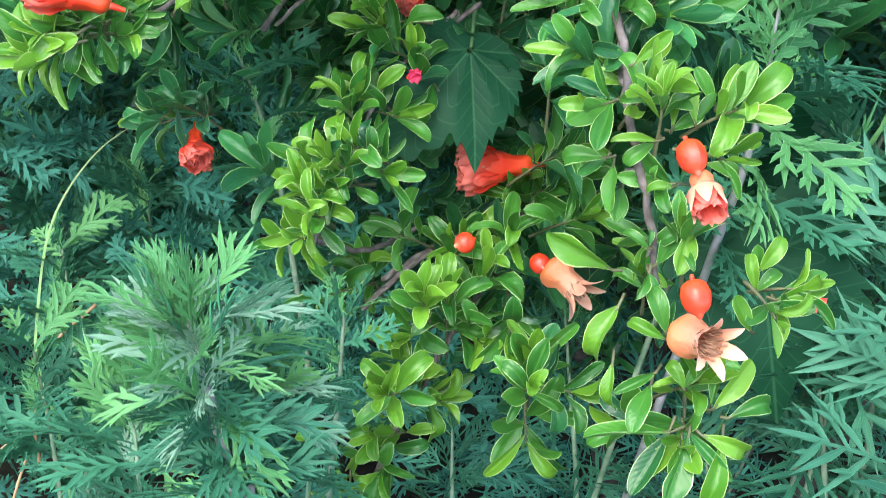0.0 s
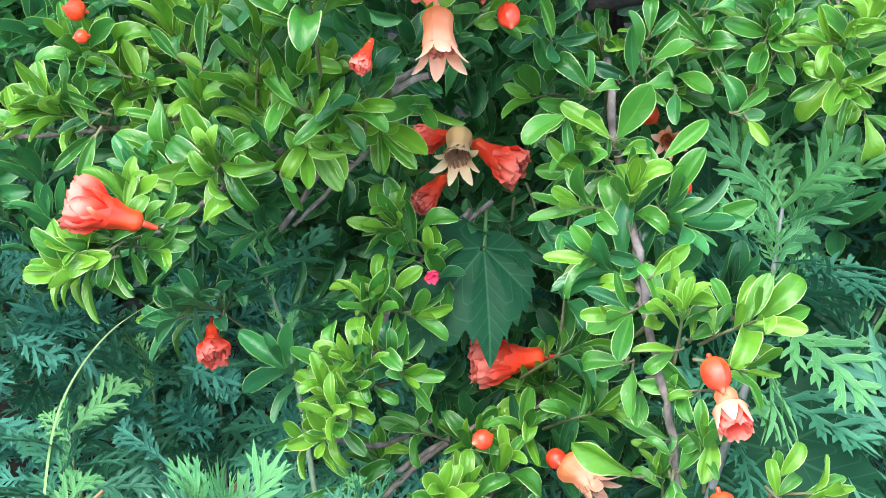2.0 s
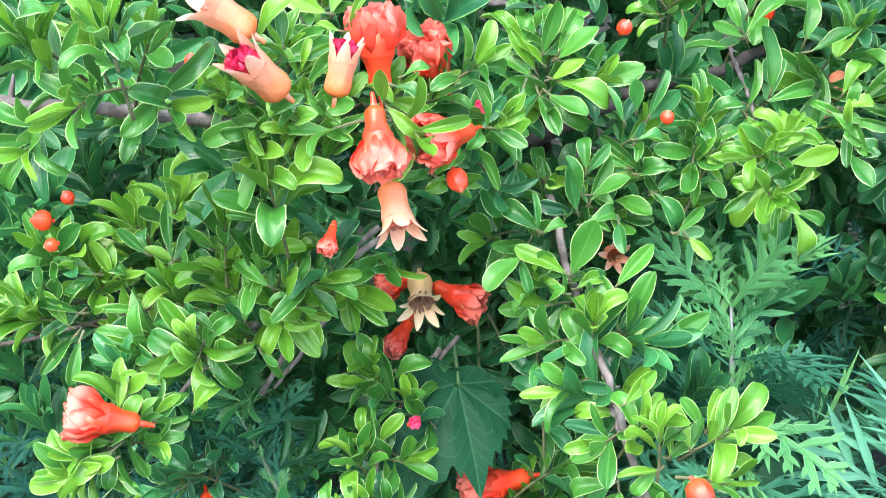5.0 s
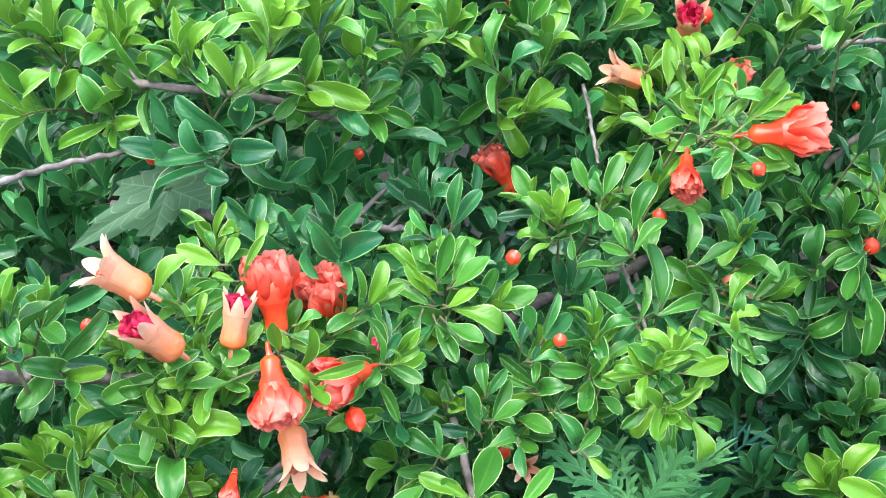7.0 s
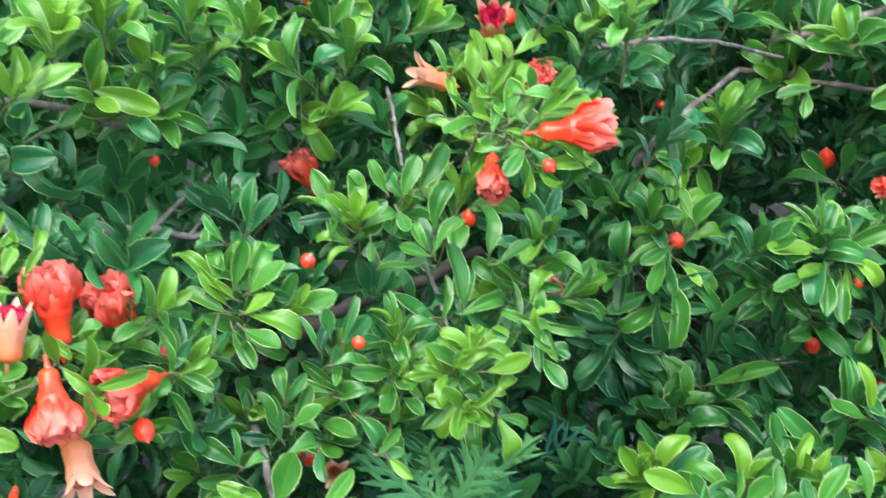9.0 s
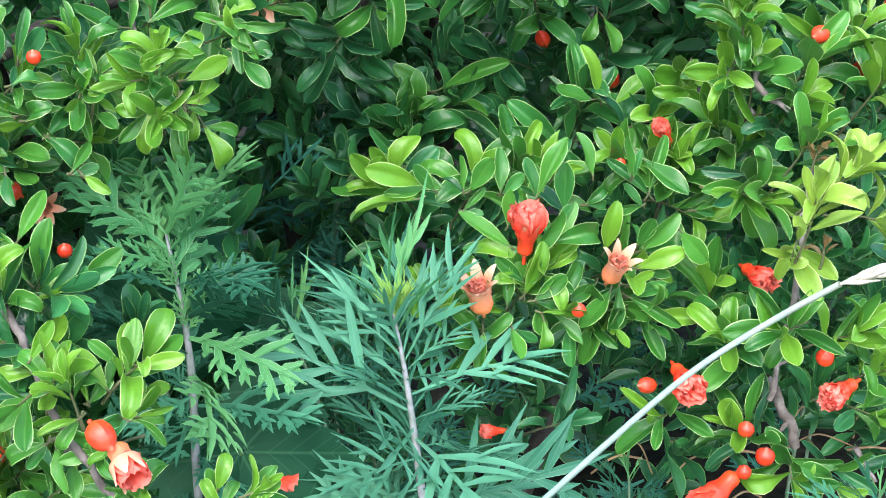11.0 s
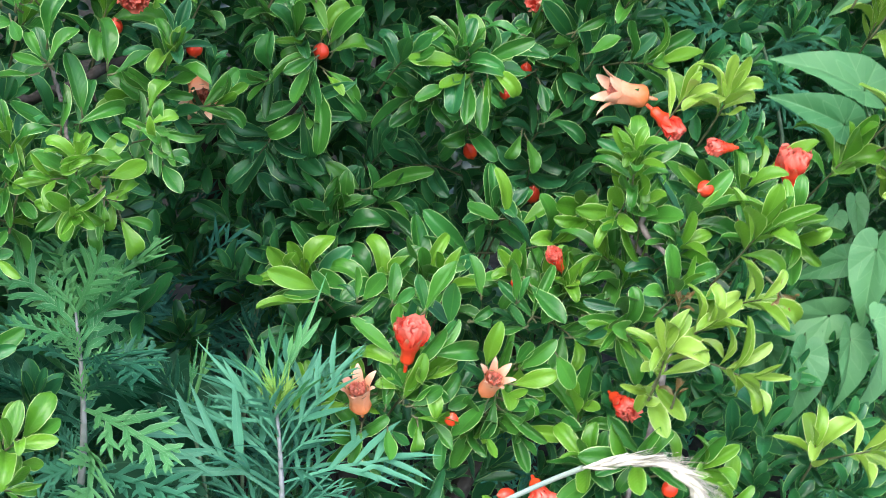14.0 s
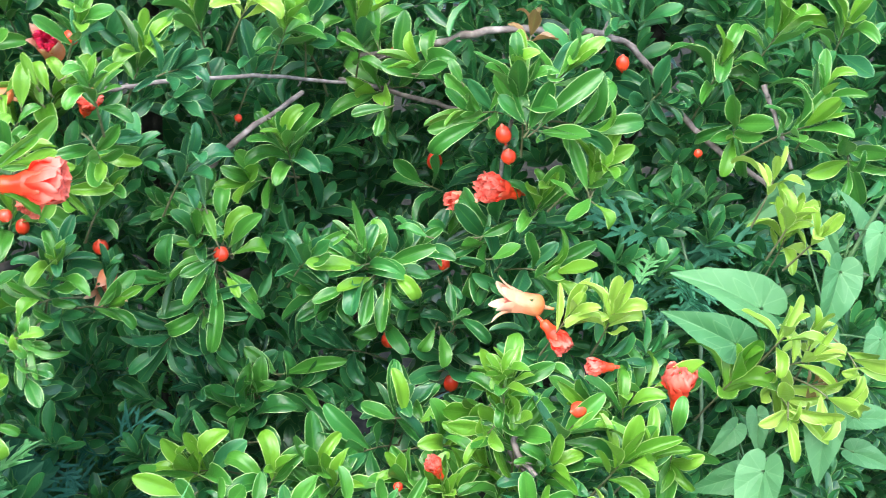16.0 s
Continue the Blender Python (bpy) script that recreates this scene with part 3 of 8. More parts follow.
sprig((-0.180, -0.018, 1.064), (-0.67, -0.74, -0.09), 8, 0.033, "y")
sprig((-0.134, -0.021, 1.064), (0.14, -0.86, -0.49), 8, 0.031, "m")
sprig((-0.088, -0.029, 1.094), (-0.24, -0.67, 0.70), 12, 0.030, "m")
sprig((-0.060, -0.039, 1.087), (0.58, -0.60, 0.55), 8, 0.030, "y")
sprig((-0.047, 0.006, 1.112), (0.19, -0.52, 0.83), 10, 0.033, "y")
sprig((-0.028, 0.016, 1.085), (0.26, -0.85, -0.45), 8, 0.031, "m")
sprig((0.005, 0.035, 1.094), (-0.14, -0.67, 0.73), 12, 0.029, "m")
sprig((-0.011, 0.035, 1.069), (-0.67, -0.74, -0.09), 8, 0.031, "m")
sprig((0.032, 0.082, 1.094), (0.30, -0.53, 0.79), 10, 0.033, "m")
sprig((0.005, 0.052, 1.067), (0.61, -0.78, -0.13), 8, 0.030, "m")
sprig((-0.022, 0.022, 1.118), (-0.05, -0.51, 0.86), 10, 0.032, "m")
sprig((0.024, 0.074, 1.119), (0.19, -0.52, 0.83), 10, 0.032, "m")
sprig((-0.066, -0.038, 1.051), (-0.56, -0.55, -0.62), 8, 0.037, "d")
sprig((-0.090, -0.029, 1.045), (-0.84, -0.53, 0.09), 6, 0.036, "d")
sprig((0.090, 0.137, 1.087), (-0.65, -0.59, 0.48), 8, 0.035, "m")
sprig((0.113, 0.153, 1.050), (0.58, -0.60, 0.55), 8, 0.034, "y")
sprig((0.097, 0.161, 1.056), (0.02, -0.86, -0.51), 8, 0.036, "y")
sprig((0.128, 0.173, 1.089), (0.07, -0.51, 0.86), 10, 0.036, "m")
sprig((0.179, 0.207, 1.113), (0.58, -0.60, 0.55), 8, 0.037, "m")
sprig((0.114, 0.178, 1.112), (-0.40, -0.53, 0.75), 10, 0.036, "m")
sprig((0.255, 0.112, 1.034), (0.44, -0.72, -0.53), 6, 0.033, "y")
sprig((0.052, 0.065, 1.001), (-0.47, -0.35, 0.81), 8, 0.031, "d")
sprig((0.092, 0.139, 0.995), (0.68, -0.44, 0.58), 8, 0.034, "d")
sprig((0.362, 0.181, 0.970), (-0.14, -0.67, 0.73), 14, 0.036, "k")
sprig((0.344, 0.239, 0.973), (-0.65, -0.59, 0.48), 10, 0.038, "k")
sprig((0.286, 0.135, 1.015), (0.36, -0.36, 0.86), 10, 0.032, "m")
sprig((0.368, 0.165, 0.922), (0.14, -0.86, -0.49), 8, 0.040, "k")
sprig((0.342, 0.172, 0.945), (-0.53, -0.79, -0.29), 8, 0.036, "k")
sprig((0.258, 0.081, 0.986), (0.36, -0.36, 0.86), 8, 0.030, "d")
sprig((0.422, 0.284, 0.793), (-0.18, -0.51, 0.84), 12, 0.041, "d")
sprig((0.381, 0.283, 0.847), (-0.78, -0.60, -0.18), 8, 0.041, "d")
sprig((0.347, 0.114, 1.050), (0.36, -0.36, 0.86), 8, 0.035, "d")
sprig((0.450, 0.186, 0.957), (0.20, -0.72, 0.66), 10, 0.037, "k")
sprig((0.351, 0.216, 0.972), (-0.42, -0.54, 0.73), 10, 0.035, "k")
sprig((0.286, 0.003, 1.133), (-0.20, -0.53, 0.82), 10, 0.029, "m")
sprig((0.266, 0.108, 1.152), (0.28, -0.58, 0.77), 10, 0.032, "m")
sprig((0.334, 0.050, 1.141), (0.61, -0.67, 0.42), 10, 0.030, "d")
sprig((0.418, 0.185, 1.149), (0.17, -0.56, 0.81), 10, 0.037, "m")
sprig((0.386, 0.161, 1.170), (0.28, -0.58, 0.77), 6, 0.038, "p")
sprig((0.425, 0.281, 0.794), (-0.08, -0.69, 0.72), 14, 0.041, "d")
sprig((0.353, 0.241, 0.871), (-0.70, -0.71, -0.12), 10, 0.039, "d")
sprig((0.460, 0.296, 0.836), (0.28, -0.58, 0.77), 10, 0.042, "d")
sprig((0.506, 0.195, 0.950), (-0.24, -0.56, 0.80), 14, 0.040, "k")
sprig((0.492, 0.219, 0.919), (-0.71, -0.68, -0.19), 8, 0.041, "k")
sprig((0.582, 0.278, 0.947), (0.41, -0.62, 0.67), 10, 0.043, "k")
sprig((0.625, 0.216, 0.952), (0.23, -0.52, 0.82), 10, 0.041, "d")
sprig((0.428, 0.265, 0.788), (-0.17, -0.71, 0.68), 16, 0.044, "k")
sprig((0.393, 0.170, 0.788), (-0.82, -0.58, 0.01), 8, 0.038, "k")
sprig((0.456, 0.260, 0.803), (0.47, -0.67, 0.58), 8, 0.041, "k")
sprig((0.502, 0.294, 0.832), (-0.98, -0.15, 0.12), 10, 0.042, "d")
sprig((0.557, 0.203, 0.810), (-0.05, -0.60, 0.80), 12, 0.042, "k")
sprig((0.625, 0.266, 0.812), (0.51, -0.72, 0.48), 8, 0.043, "d")
sprig((0.377, 0.143, 0.781), (-0.84, -0.49, 0.23), 8, 0.035, "y")
sprig((0.432, 0.115, 0.787), (0.23, -0.52, 0.82), 8, 0.039, "m")
sprig((0.483, 0.106, 0.782), (0.01, -0.44, 0.90), 10, 0.043, "m")
sprig((0.572, 0.070, 0.793), (-0.14, -0.58, 0.80), 14, 0.042, "m")
sprig((0.612, 0.046, 0.817), (0.23, -0.52, 0.82), 10, 0.039, "m")
sprig((0.585, -0.030, 0.813), (0.42, -0.90, -0.08), 8, 0.036, "m")
sprig((0.547, 0.098, 0.798), (-0.73, -0.39, 0.57), 8, 0.039, "m")
sprig((0.593, 0.019, 0.926), (-0.23, -0.39, 0.89), 12, 0.033, "y")
sprig((0.594, 0.035, 0.885), (-0.63, -0.73, -0.27), 8, 0.034, "y")
sprig((0.609, 0.030, 0.882), (-0.22, -0.30, 0.93), 10, 0.040, "m")
sprig((0.648, 0.020, 0.889), (0.22, -0.48, 0.85), 10, 0.040, "m")
sprig((0.703, 0.051, 0.889), (-0.22, -0.30, 0.93), 8, 0.042, "m")
sprig((0.607, 0.063, 0.830), (-0.73, -0.28, 0.62), 10, 0.042, "m")
sprig((0.588, -0.013, 0.815), (-0.52, -0.80, -0.31), 8, 0.037, "m")
sprig((0.609, -0.048, 0.852), (0.22, -0.48, 0.85), 8, 0.036, "m")
sprig((0.566, 0.080, 0.797), (-0.22, -0.30, 0.93), 10, 0.043, "m")
sprig((0.572, 0.052, 0.775), (0.34, -0.94, -0.03), 8, 0.040, "m")
sprig((0.572, -0.123, 0.841), (-0.11, -0.34, 0.94), 12, 0.031, "p")
sprig((0.587, -0.082, 0.795), (-0.62, -0.74, -0.26), 8, 0.032, "p")
sprig((0.616, -0.088, 0.845), (0.38, -0.60, 0.70), 10, 0.033, "p")
sprig((0.635, -0.109, 0.820), (0.55, -0.84, -0.03), 8, 0.033, "p")
sprig((0.695, -0.022, 0.884), (0.22, -0.48, 0.85), 8, 0.041, "y")
sprig((0.653, -0.079, 0.861), (0.46, -0.73, 0.51), 6, 0.037, "p")
sprig((0.580, -0.096, 0.745), (-0.86, -0.50, 0.07), 8, 0.034, "m")
sprig((0.561, -0.062, 0.719), (-0.73, -0.28, 0.62), 10, 0.035, "m")
sprig((0.561, -0.023, 0.740), (-0.22, -0.30, 0.93), 8, 0.036, "m")
sprig((0.511, -0.066, 0.677), (-0.86, -0.50, 0.07), 6, 0.033, "m")
sprig((0.560, -0.088, 0.666), (-0.73, -0.28, 0.62), 8, 0.035, "m")
sprig((0.586, -0.108, 0.646), (-0.29, -0.89, -0.35), 8, 0.035, "m")
sprig((0.627, -0.090, 0.731), (0.46, -0.73, 0.51), 8, 0.035, "y")
sprig((0.649, -0.101, 0.706), (0.46, -0.73, 0.51), 8, 0.033, "y")
sprig((0.638, -0.110, 0.682), (0.40, -0.91, 0.07), 8, 0.033, "m")
sprig((0.610, -0.120, 0.644), (-0.17, -0.92, -0.34), 6, 0.033, "m")
sprig((0.435, -0.060, 0.679), (0.46, -0.73, 0.51), 6, 0.032, "d")
sprig((0.433, 0.242, 1.037), (-0.28, -0.58, 0.77), 14, 0.041, "m")
sprig((0.411, 0.244, 1.010), (-0.77, -0.63, -0.08), 8, 0.042, "m")
sprig((0.500, 0.192, 0.950), (-0.19, -0.72, 0.66), 16, 0.041, "k")
sprig((0.475, 0.214, 0.925), (-0.77, -0.63, -0.08), 8, 0.042, "k")
sprig((0.546, 0.241, 0.951), (0.51, -0.68, 0.53), 8, 0.043, "k")
sprig((0.535, 0.264, 0.881), (-0.09, -0.89, -0.44), 8, 0.042, "k")
sprig((0.417, 0.249, 0.779), (-0.28, -0.58, 0.77), 14, 0.050, "k")
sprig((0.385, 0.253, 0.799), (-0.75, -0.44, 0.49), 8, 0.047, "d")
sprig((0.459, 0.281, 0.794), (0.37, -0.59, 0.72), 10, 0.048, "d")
sprig((0.543, 0.183, 0.817), (-0.09, -0.61, 0.79), 12, 0.045, "k")
sprig((0.511, 0.154, 0.797), (-0.81, -0.59, 0.03), 8, 0.044, "k")
sprig((0.574, 0.126, 0.820), (0.54, -0.73, 0.42), 8, 0.043, "m")
sprig((0.470, 0.119, 0.788), (-0.19, -0.59, 0.79), 10, 0.045, "m")
sprig((0.372, 0.134, 0.782), (-0.69, -0.42, 0.59), 10, 0.043, "m")
sprig((0.603, 0.042, 0.919), (-0.09, -0.61, 0.79), 14, 0.035, "y")
sprig((0.631, 0.054, 0.934), (0.18, -0.51, 0.84), 8, 0.035, "y")
sprig((0.603, 0.115, 0.853), (-0.55, -0.77, -0.34), 8, 0.040, "y")
sprig((0.654, 0.088, 0.955), (0.18, -0.51, 0.84), 8, 0.036, "p")
sprig((0.689, 0.079, 0.961), (0.07, -0.47, 0.88), 8, 0.036, "p")
sprig((0.740, 0.027, 0.873), (-0.33, -0.84, -0.43), 8, 0.040, "m")
sprig((0.687, 0.061, 0.883), (-0.75, -0.44, 0.49), 8, 0.043, "m")
sprig((0.732, 0.077, 0.903), (0.45, -0.63, 0.63), 8, 0.039, "y")
sprig((0.796, 0.070, 0.914), (0.18, -0.51, 0.84), 8, 0.042, "y")
sprig((0.836, 0.058, 0.911), (0.25, -0.92, -0.31), 8, 0.044, "p")
sprig((0.863, 0.078, 0.944), (-0.01, -0.26, 0.96), 6, 0.040, "p")
sprig((0.869, 0.174, 1.011), (-0.05, -0.44, 0.89), 10, 0.040, "p")
sprig((0.677, -0.024, 0.884), (0.18, -0.51, 0.84), 8, 0.042, "y")
sprig((0.634, 0.017, 0.855), (0.09, -0.66, 0.75), 10, 0.040, "m")
sprig((0.624, 0.252, 0.969), (-0.64, -0.72, -0.26), 10, 0.046, "k")
sprig((0.651, 0.210, 1.011), (0.18, -0.51, 0.84), 10, 0.042, "m")
sprig((0.673, 0.148, 1.062), (0.37, -0.59, 0.72), 10, 0.042, "m")
sprig((0.618, 0.264, 0.947), (-0.09, -0.89, -0.44), 8, 0.044, "k")
sprig((0.652, 0.168, 0.968), (0.56, -0.81, 0.19), 8, 0.044, "m")
sprig((0.580, 0.354, 0.983), (-0.80, -0.47, 0.38), 8, 0.047, "k")
sprig((0.606, 0.268, 0.877), (0.18, -0.51, 0.84), 8, 0.043, "d")
sprig((0.599, 0.262, 0.838), (-0.33, -0.84, -0.43), 8, 0.043, "d")
sprig((0.607, 0.148, 1.123), (-0.29, -0.40, 0.87), 14, 0.043, "m")
sprig((0.638, 0.153, 1.139), (0.37, -0.59, 0.72), 8, 0.043, "m")
sprig((0.592, 0.221, 1.090), (-0.81, -0.59, 0.03), 8, 0.044, "m")
sprig((0.662, 0.147, 1.100), (0.49, -0.87, -0.04), 8, 0.044, "m")
sprig((0.556, 0.290, 1.107), (-0.75, -0.44, 0.49), 8, 0.046, "m")
sprig((0.526, 0.353, 1.074), (-0.77, -0.63, -0.08), 8, 0.048, "m")
sprig((0.495, 0.318, 1.132), (-0.05, -0.44, 0.89), 10, 0.046, "m")
sprig((0.449, 0.360, 1.109), (-0.51, -0.40, 0.76), 10, 0.047, "m")
sprig((0.400, 0.269, 1.098), (0.26, -0.34, 0.90), 10, 0.041, "d")
sprig((0.759, 0.271, 1.102), (-0.64, -0.72, -0.26), 8, 0.044, "d")
sprig((0.812, 0.257, 1.135), (0.07, -0.47, 0.88), 10, 0.043, "m")
sprig((0.849, 0.233, 1.174), (0.18, -0.51, 0.84), 10, 0.045, "m")
sprig((0.830, 0.237, 1.089), (-0.33, -0.84, -0.43), 8, 0.041, "m")
sprig((0.851, 0.156, 1.112), (0.51, -0.68, 0.53), 10, 0.043, "m")
sprig((0.872, 0.169, 1.135), (-0.05, -0.44, 0.89), 8, 0.041, "m")
sprig((0.912, 0.175, 1.086), (-0.21, -0.87, -0.44), 8, 0.042, "m")
sprig((0.906, 0.222, 1.186), (-0.05, -0.44, 0.89), 10, 0.045, "m")
sprig((0.308, 0.188, 1.117), (0.26, -0.34, 0.90), 10, 0.040, "m")
sprig((0.332, 0.193, 1.090), (0.49, -0.87, -0.04), 8, 0.039, "d")
sprig((0.350, 0.207, 1.149), (-0.29, -0.40, 0.87), 8, 0.041, "m")
sprig((0.281, 0.128, 1.058), (0.35, -0.91, -0.23), 10, 0.036, "m")
sprig((0.243, 0.081, 0.950), (-0.77, -0.63, -0.08), 8, 0.036, "m")
sprig((0.294, 0.192, 0.898), (-0.97, -0.22, 0.02), 8, 0.040, "d")
sprig((0.342, 0.176, 0.887), (-0.61, -0.51, -0.61), 8, 0.040, "d")
sprig((0.003, -0.053, 0.755), (-0.27, -0.30, 0.92), 8, 0.026, "m")
sprig((-0.016, -0.053, 0.774), (-0.61, -0.48, 0.63), 8, 0.027, "m")
sprig((-0.009, -0.056, 0.762), (-0.68, -0.66, 0.32), 6, 0.026, "m")
sprig((-0.018, -0.078, 0.744), (-0.66, -0.54, 0.53), 8, 0.025, "y")
sprig((-0.002, -0.082, 0.736), (0.73, -0.62, 0.29), 8, 0.025, "m")
sprig((-0.024, -0.088, 0.734), (-0.47, -0.37, 0.80), 8, 0.025, "m")
sprig((-0.010, -0.115, 0.727), (-0.68, -0.60, 0.42), 8, 0.023, "m")
sprig((0.001, -0.116, 0.719), (0.67, -0.74, 0.08), 8, 0.023, "m")
sprig((-0.020, -0.128, 0.722), (-0.61, -0.48, 0.63), 8, 0.024, "y")
sprig((-0.015, -0.129, 0.708), (-0.55, -0.83, 0.02), 8, 0.023, "m")
sprig((-0.029, -0.140, 0.704), (-0.38, -0.33, 0.86), 10, 0.024, "y")
sprig((-0.025, -0.151, 0.690), (-0.27, -0.94, -0.19), 8, 0.023, "y")
sprig((-0.035, -0.139, 0.675), (-0.73, -0.68, -0.01), 6, 0.022, "y")
sprig((-0.031, -0.130, 0.720), (-0.78, -0.61, 0.11), 6, 0.023, "m")
sprig((0.016, -0.049, 0.746), (0.52, -0.85, -0.09), 5, 0.028, "m")
sprig((-0.160, -0.182, 0.771), (-0.38, -0.91, -0.14), 10, 0.026, "y")
sprig((-0.135, -0.166, 0.780), (0.85, -0.42, 0.32), 8, 0.025, "m")
sprig((-0.013, -0.061, 0.957), (0.76, -0.41, 0.51), 6, 0.025, "m")
sprig((-0.015, -0.115, 0.951), (0.75, -0.55, -0.38), 4, 0.028, "y")
sprig((-0.041, -0.155, 0.960), (-0.84, -0.50, -0.23), 4, 0.026, "m")
sprig((0.007, -0.095, 0.919), (0.80, -0.60, -0.03), 6, 0.025, "y")
sprig((-0.037, -0.115, 0.971), (0.31, -0.46, 0.84), 6, 0.021, "y")
sprig((-0.155, -0.188, 0.773), (-0.34, -0.84, -0.43), 8, 0.026, "y")
sprig((-0.136, -0.154, 0.786), (0.71, -0.27, 0.65), 6, 0.023, "m")
sprig((-0.149, -0.155, 0.797), (-0.18, -0.16, 0.97), 6, 0.024, "y")
sprig((-0.023, 0.015, 0.790), (-0.78, -0.43, 0.46), 6, 0.031, "m")
sprig((0.239, 0.107, 1.049), (0.73, -0.65, -0.22), 6, 0.031, "y")
sprig((-0.127, -0.036, 0.684), (-0.78, -0.39, 0.48), 8, 0.029, "d")
sprig((-0.142, -0.032, 0.670), (-0.74, -0.63, -0.24), 5, 0.028, "m")
sprig((0.618, 0.184, 1.168), (0.03, -0.09, 1.00), 6, 0.023, "r")
sprig((0.865, 0.060, 0.922), (0.65, -0.54, 0.54), 5, 0.021, "r")
sprig((0.608, -0.063, 0.852), (0.16, -0.04, 0.99), 4, 0.015, "r")
sprig((0.595, -0.104, 0.803), (0.01, 0.02, 1.00), 3, 0.013, "r")
sprig((0.672, -0.085, 0.869), (0.22, -0.79, -0.57), 4, 0.017, "r")
sprig((0.828, 0.089, 1.047), (0.10, -0.40, 0.90), 6, 0.030, "p")
sprig((0.849, 0.081, 1.037), (0.30, -0.50, 0.80), 6, 0.030, "p")
sprig((0.820, 0.042, 0.968), (0.20, -0.50, 0.85), 6, 0.034, "p")
sprig((0.837, 0.033, 0.953), (0.50, -0.60, 0.50), 5, 0.034, "p")
sprig((0.856, 0.011, 0.930), (0.50, -0.80, -0.30), 6, 0.034, "p")
sprig((0.823, 0.013, 0.918), (-0.20, -0.80, -0.60), 5, 0.034, "p")
sprig((0.886, 0.044, 0.950), (0.30, -0.70, -0.50), 5, 0.034, "p")
sprig((0.821, 0.120, 1.071), (0.10, -0.20, 1.00), 5, 0.032, "p")
sprig((0.764, -0.095, 0.743), (0.60, -0.60, 0.50), 8, 0.034, "p")
sprig((0.727, -0.086, 0.740), (-0.30, -0.40, 0.90), 6, 0.034, "p")
sprig((-0.159, 0.096, 1.146), (-0.13, -0.49, 0.75), 8, 0.031, "y")
sprig((-0.132, 0.137, 1.153), (-0.03, -0.51, 0.58), 12, 0.033, "y")
sprig((-0.125, 0.067, 1.117), (-0.10, -0.40, 0.59), 10, 0.031, "y")
sprig((-0.087, 0.111, 1.141), (0.24, -0.47, 0.53), 8, 0.032, "y")
sprig((-0.063, 0.165, 1.159), (0.37, -0.53, 0.79), 12, 0.034, "m")
sprig((-0.058, 0.080, 1.102), (-0.11, -0.42, 0.68), 10, 0.031, "y")
sprig((-0.020, 0.146, 1.135), (-0.36, -0.62, 0.89), 12, 0.034, "y")
sprig((-0.001, 0.190, 1.153), (-0.08, -0.41, 0.73), 12, 0.035, "m")
sprig((0.031, 0.172, 1.128), (0.18, -0.37, 0.84), 10, 0.035, "y")
sprig((0.063, 0.207, 1.157), (0.04, -0.50, 0.54), 10, 0.036, "y")
sprig((-0.146, 0.044, 1.098), (-0.23, -0.66, 0.69), 12, 0.030, "y")
sprig((-0.096, 0.060, 1.092), (-0.09, -0.65, 0.62), 12, 0.031, "m")
sprig((0.059, 0.165, 1.102), (0.11, -0.68, 0.79), 10, 0.035, "m")
sprig((0.154, 0.222, 1.159), (-0.22, -0.62, 0.51), 8, 0.036, "m")
sprig((0.125, 0.217, 1.127), (-0.47, -0.63, 0.66), 10, 0.036, "y")
sprig((-0.024, 0.119, 1.103), (0.37, -0.59, 0.88), 12, 0.033, "m")
sprig((0.084, 0.231, 1.180), (-0.11, -0.40, 0.77), 8, 0.036, "y")
sprig((-0.092, 0.169, 1.172), (0.01, -0.55, 0.79), 10, 0.034, "y")
sprig((0.195, 0.237, 1.144), (-0.24, -0.59, 0.64), 12, 0.037, "m")
sprig((0.345, 0.286, 1.136), (-0.12, -0.49, 0.55), 10, 0.039, "k")
sprig((0.444, 0.320, 1.129), (-0.15, -0.45, 0.80), 8, 0.041, "k")
sprig((0.357, 0.243, 1.080), (-0.48, -0.57, 0.75), 10, 0.038, "k")
sprig((-0.049, -0.135, 0.942), (-0.40, -0.80, -0.20), 8, 0.026, "m")
sprig((-0.079, -0.146, 0.939), (-0.20, -0.90, 0.10), 8, 0.026, "m")
sprig((-0.169, -0.122, 0.949), (-0.30, -0.60, 0.70), 12, 0.026, "m")
sprig((-0.145, -0.134, 0.942), (0.20, -0.80, 0.50), 10, 0.026, "m")
sprig((-0.180, -0.095, 0.968), (-0.30, -0.40, 0.85), 10, 0.026, "y")
sprig((0.079, -0.075, 0.676), (0.10, -0.60, 0.80), 8, 0.026, "m")
sprig((0.044, -0.152, 0.665), (-0.20, -0.60, 0.75), 8, 0.026, "y")
sprig((0.041, -0.211, 0.645), (-0.30, -0.80, 0.40), 8, 0.026, "y")
sprig((0.108, -0.182, 0.649), (0.10, -0.70, 0.60), 8, 0.026, "m")
sprig((-0.022, -0.155, 0.704), (-0.30, -0.70, 0.50), 6, 0.022, "y")

sprig((0.041, -0.030, 0.864), (-0.55, -0.83, -0.04), 6, 0.027, "m")
sprig((0.074, -0.022, 0.884), (-0.19, -0.54, 0.82), 10, 0.028, "m")
sprig((0.095, -0.023, 0.866), (0.44, -0.37, 0.82), 6, 0.028, "m")
sprig((0.077, -0.074, 0.858), (-0.67, -0.69, 0.27), 6, 0.027, "m")
sprig((0.099, -0.113, 0.846), (-0.14, -0.35, 0.93), 10, 0.028, "m")
sprig((0.078, -0.111, 0.837), (-0.78, -0.62, 0.07), 5, 0.025, "m")
sprig((0.089, -0.132, 0.820), (-0.66, -0.73, -0.17), 5, 0.023, "m")
sprig((0.107, -0.173, 0.813), (-0.66, -0.73, -0.17), 6, 0.023, "m")
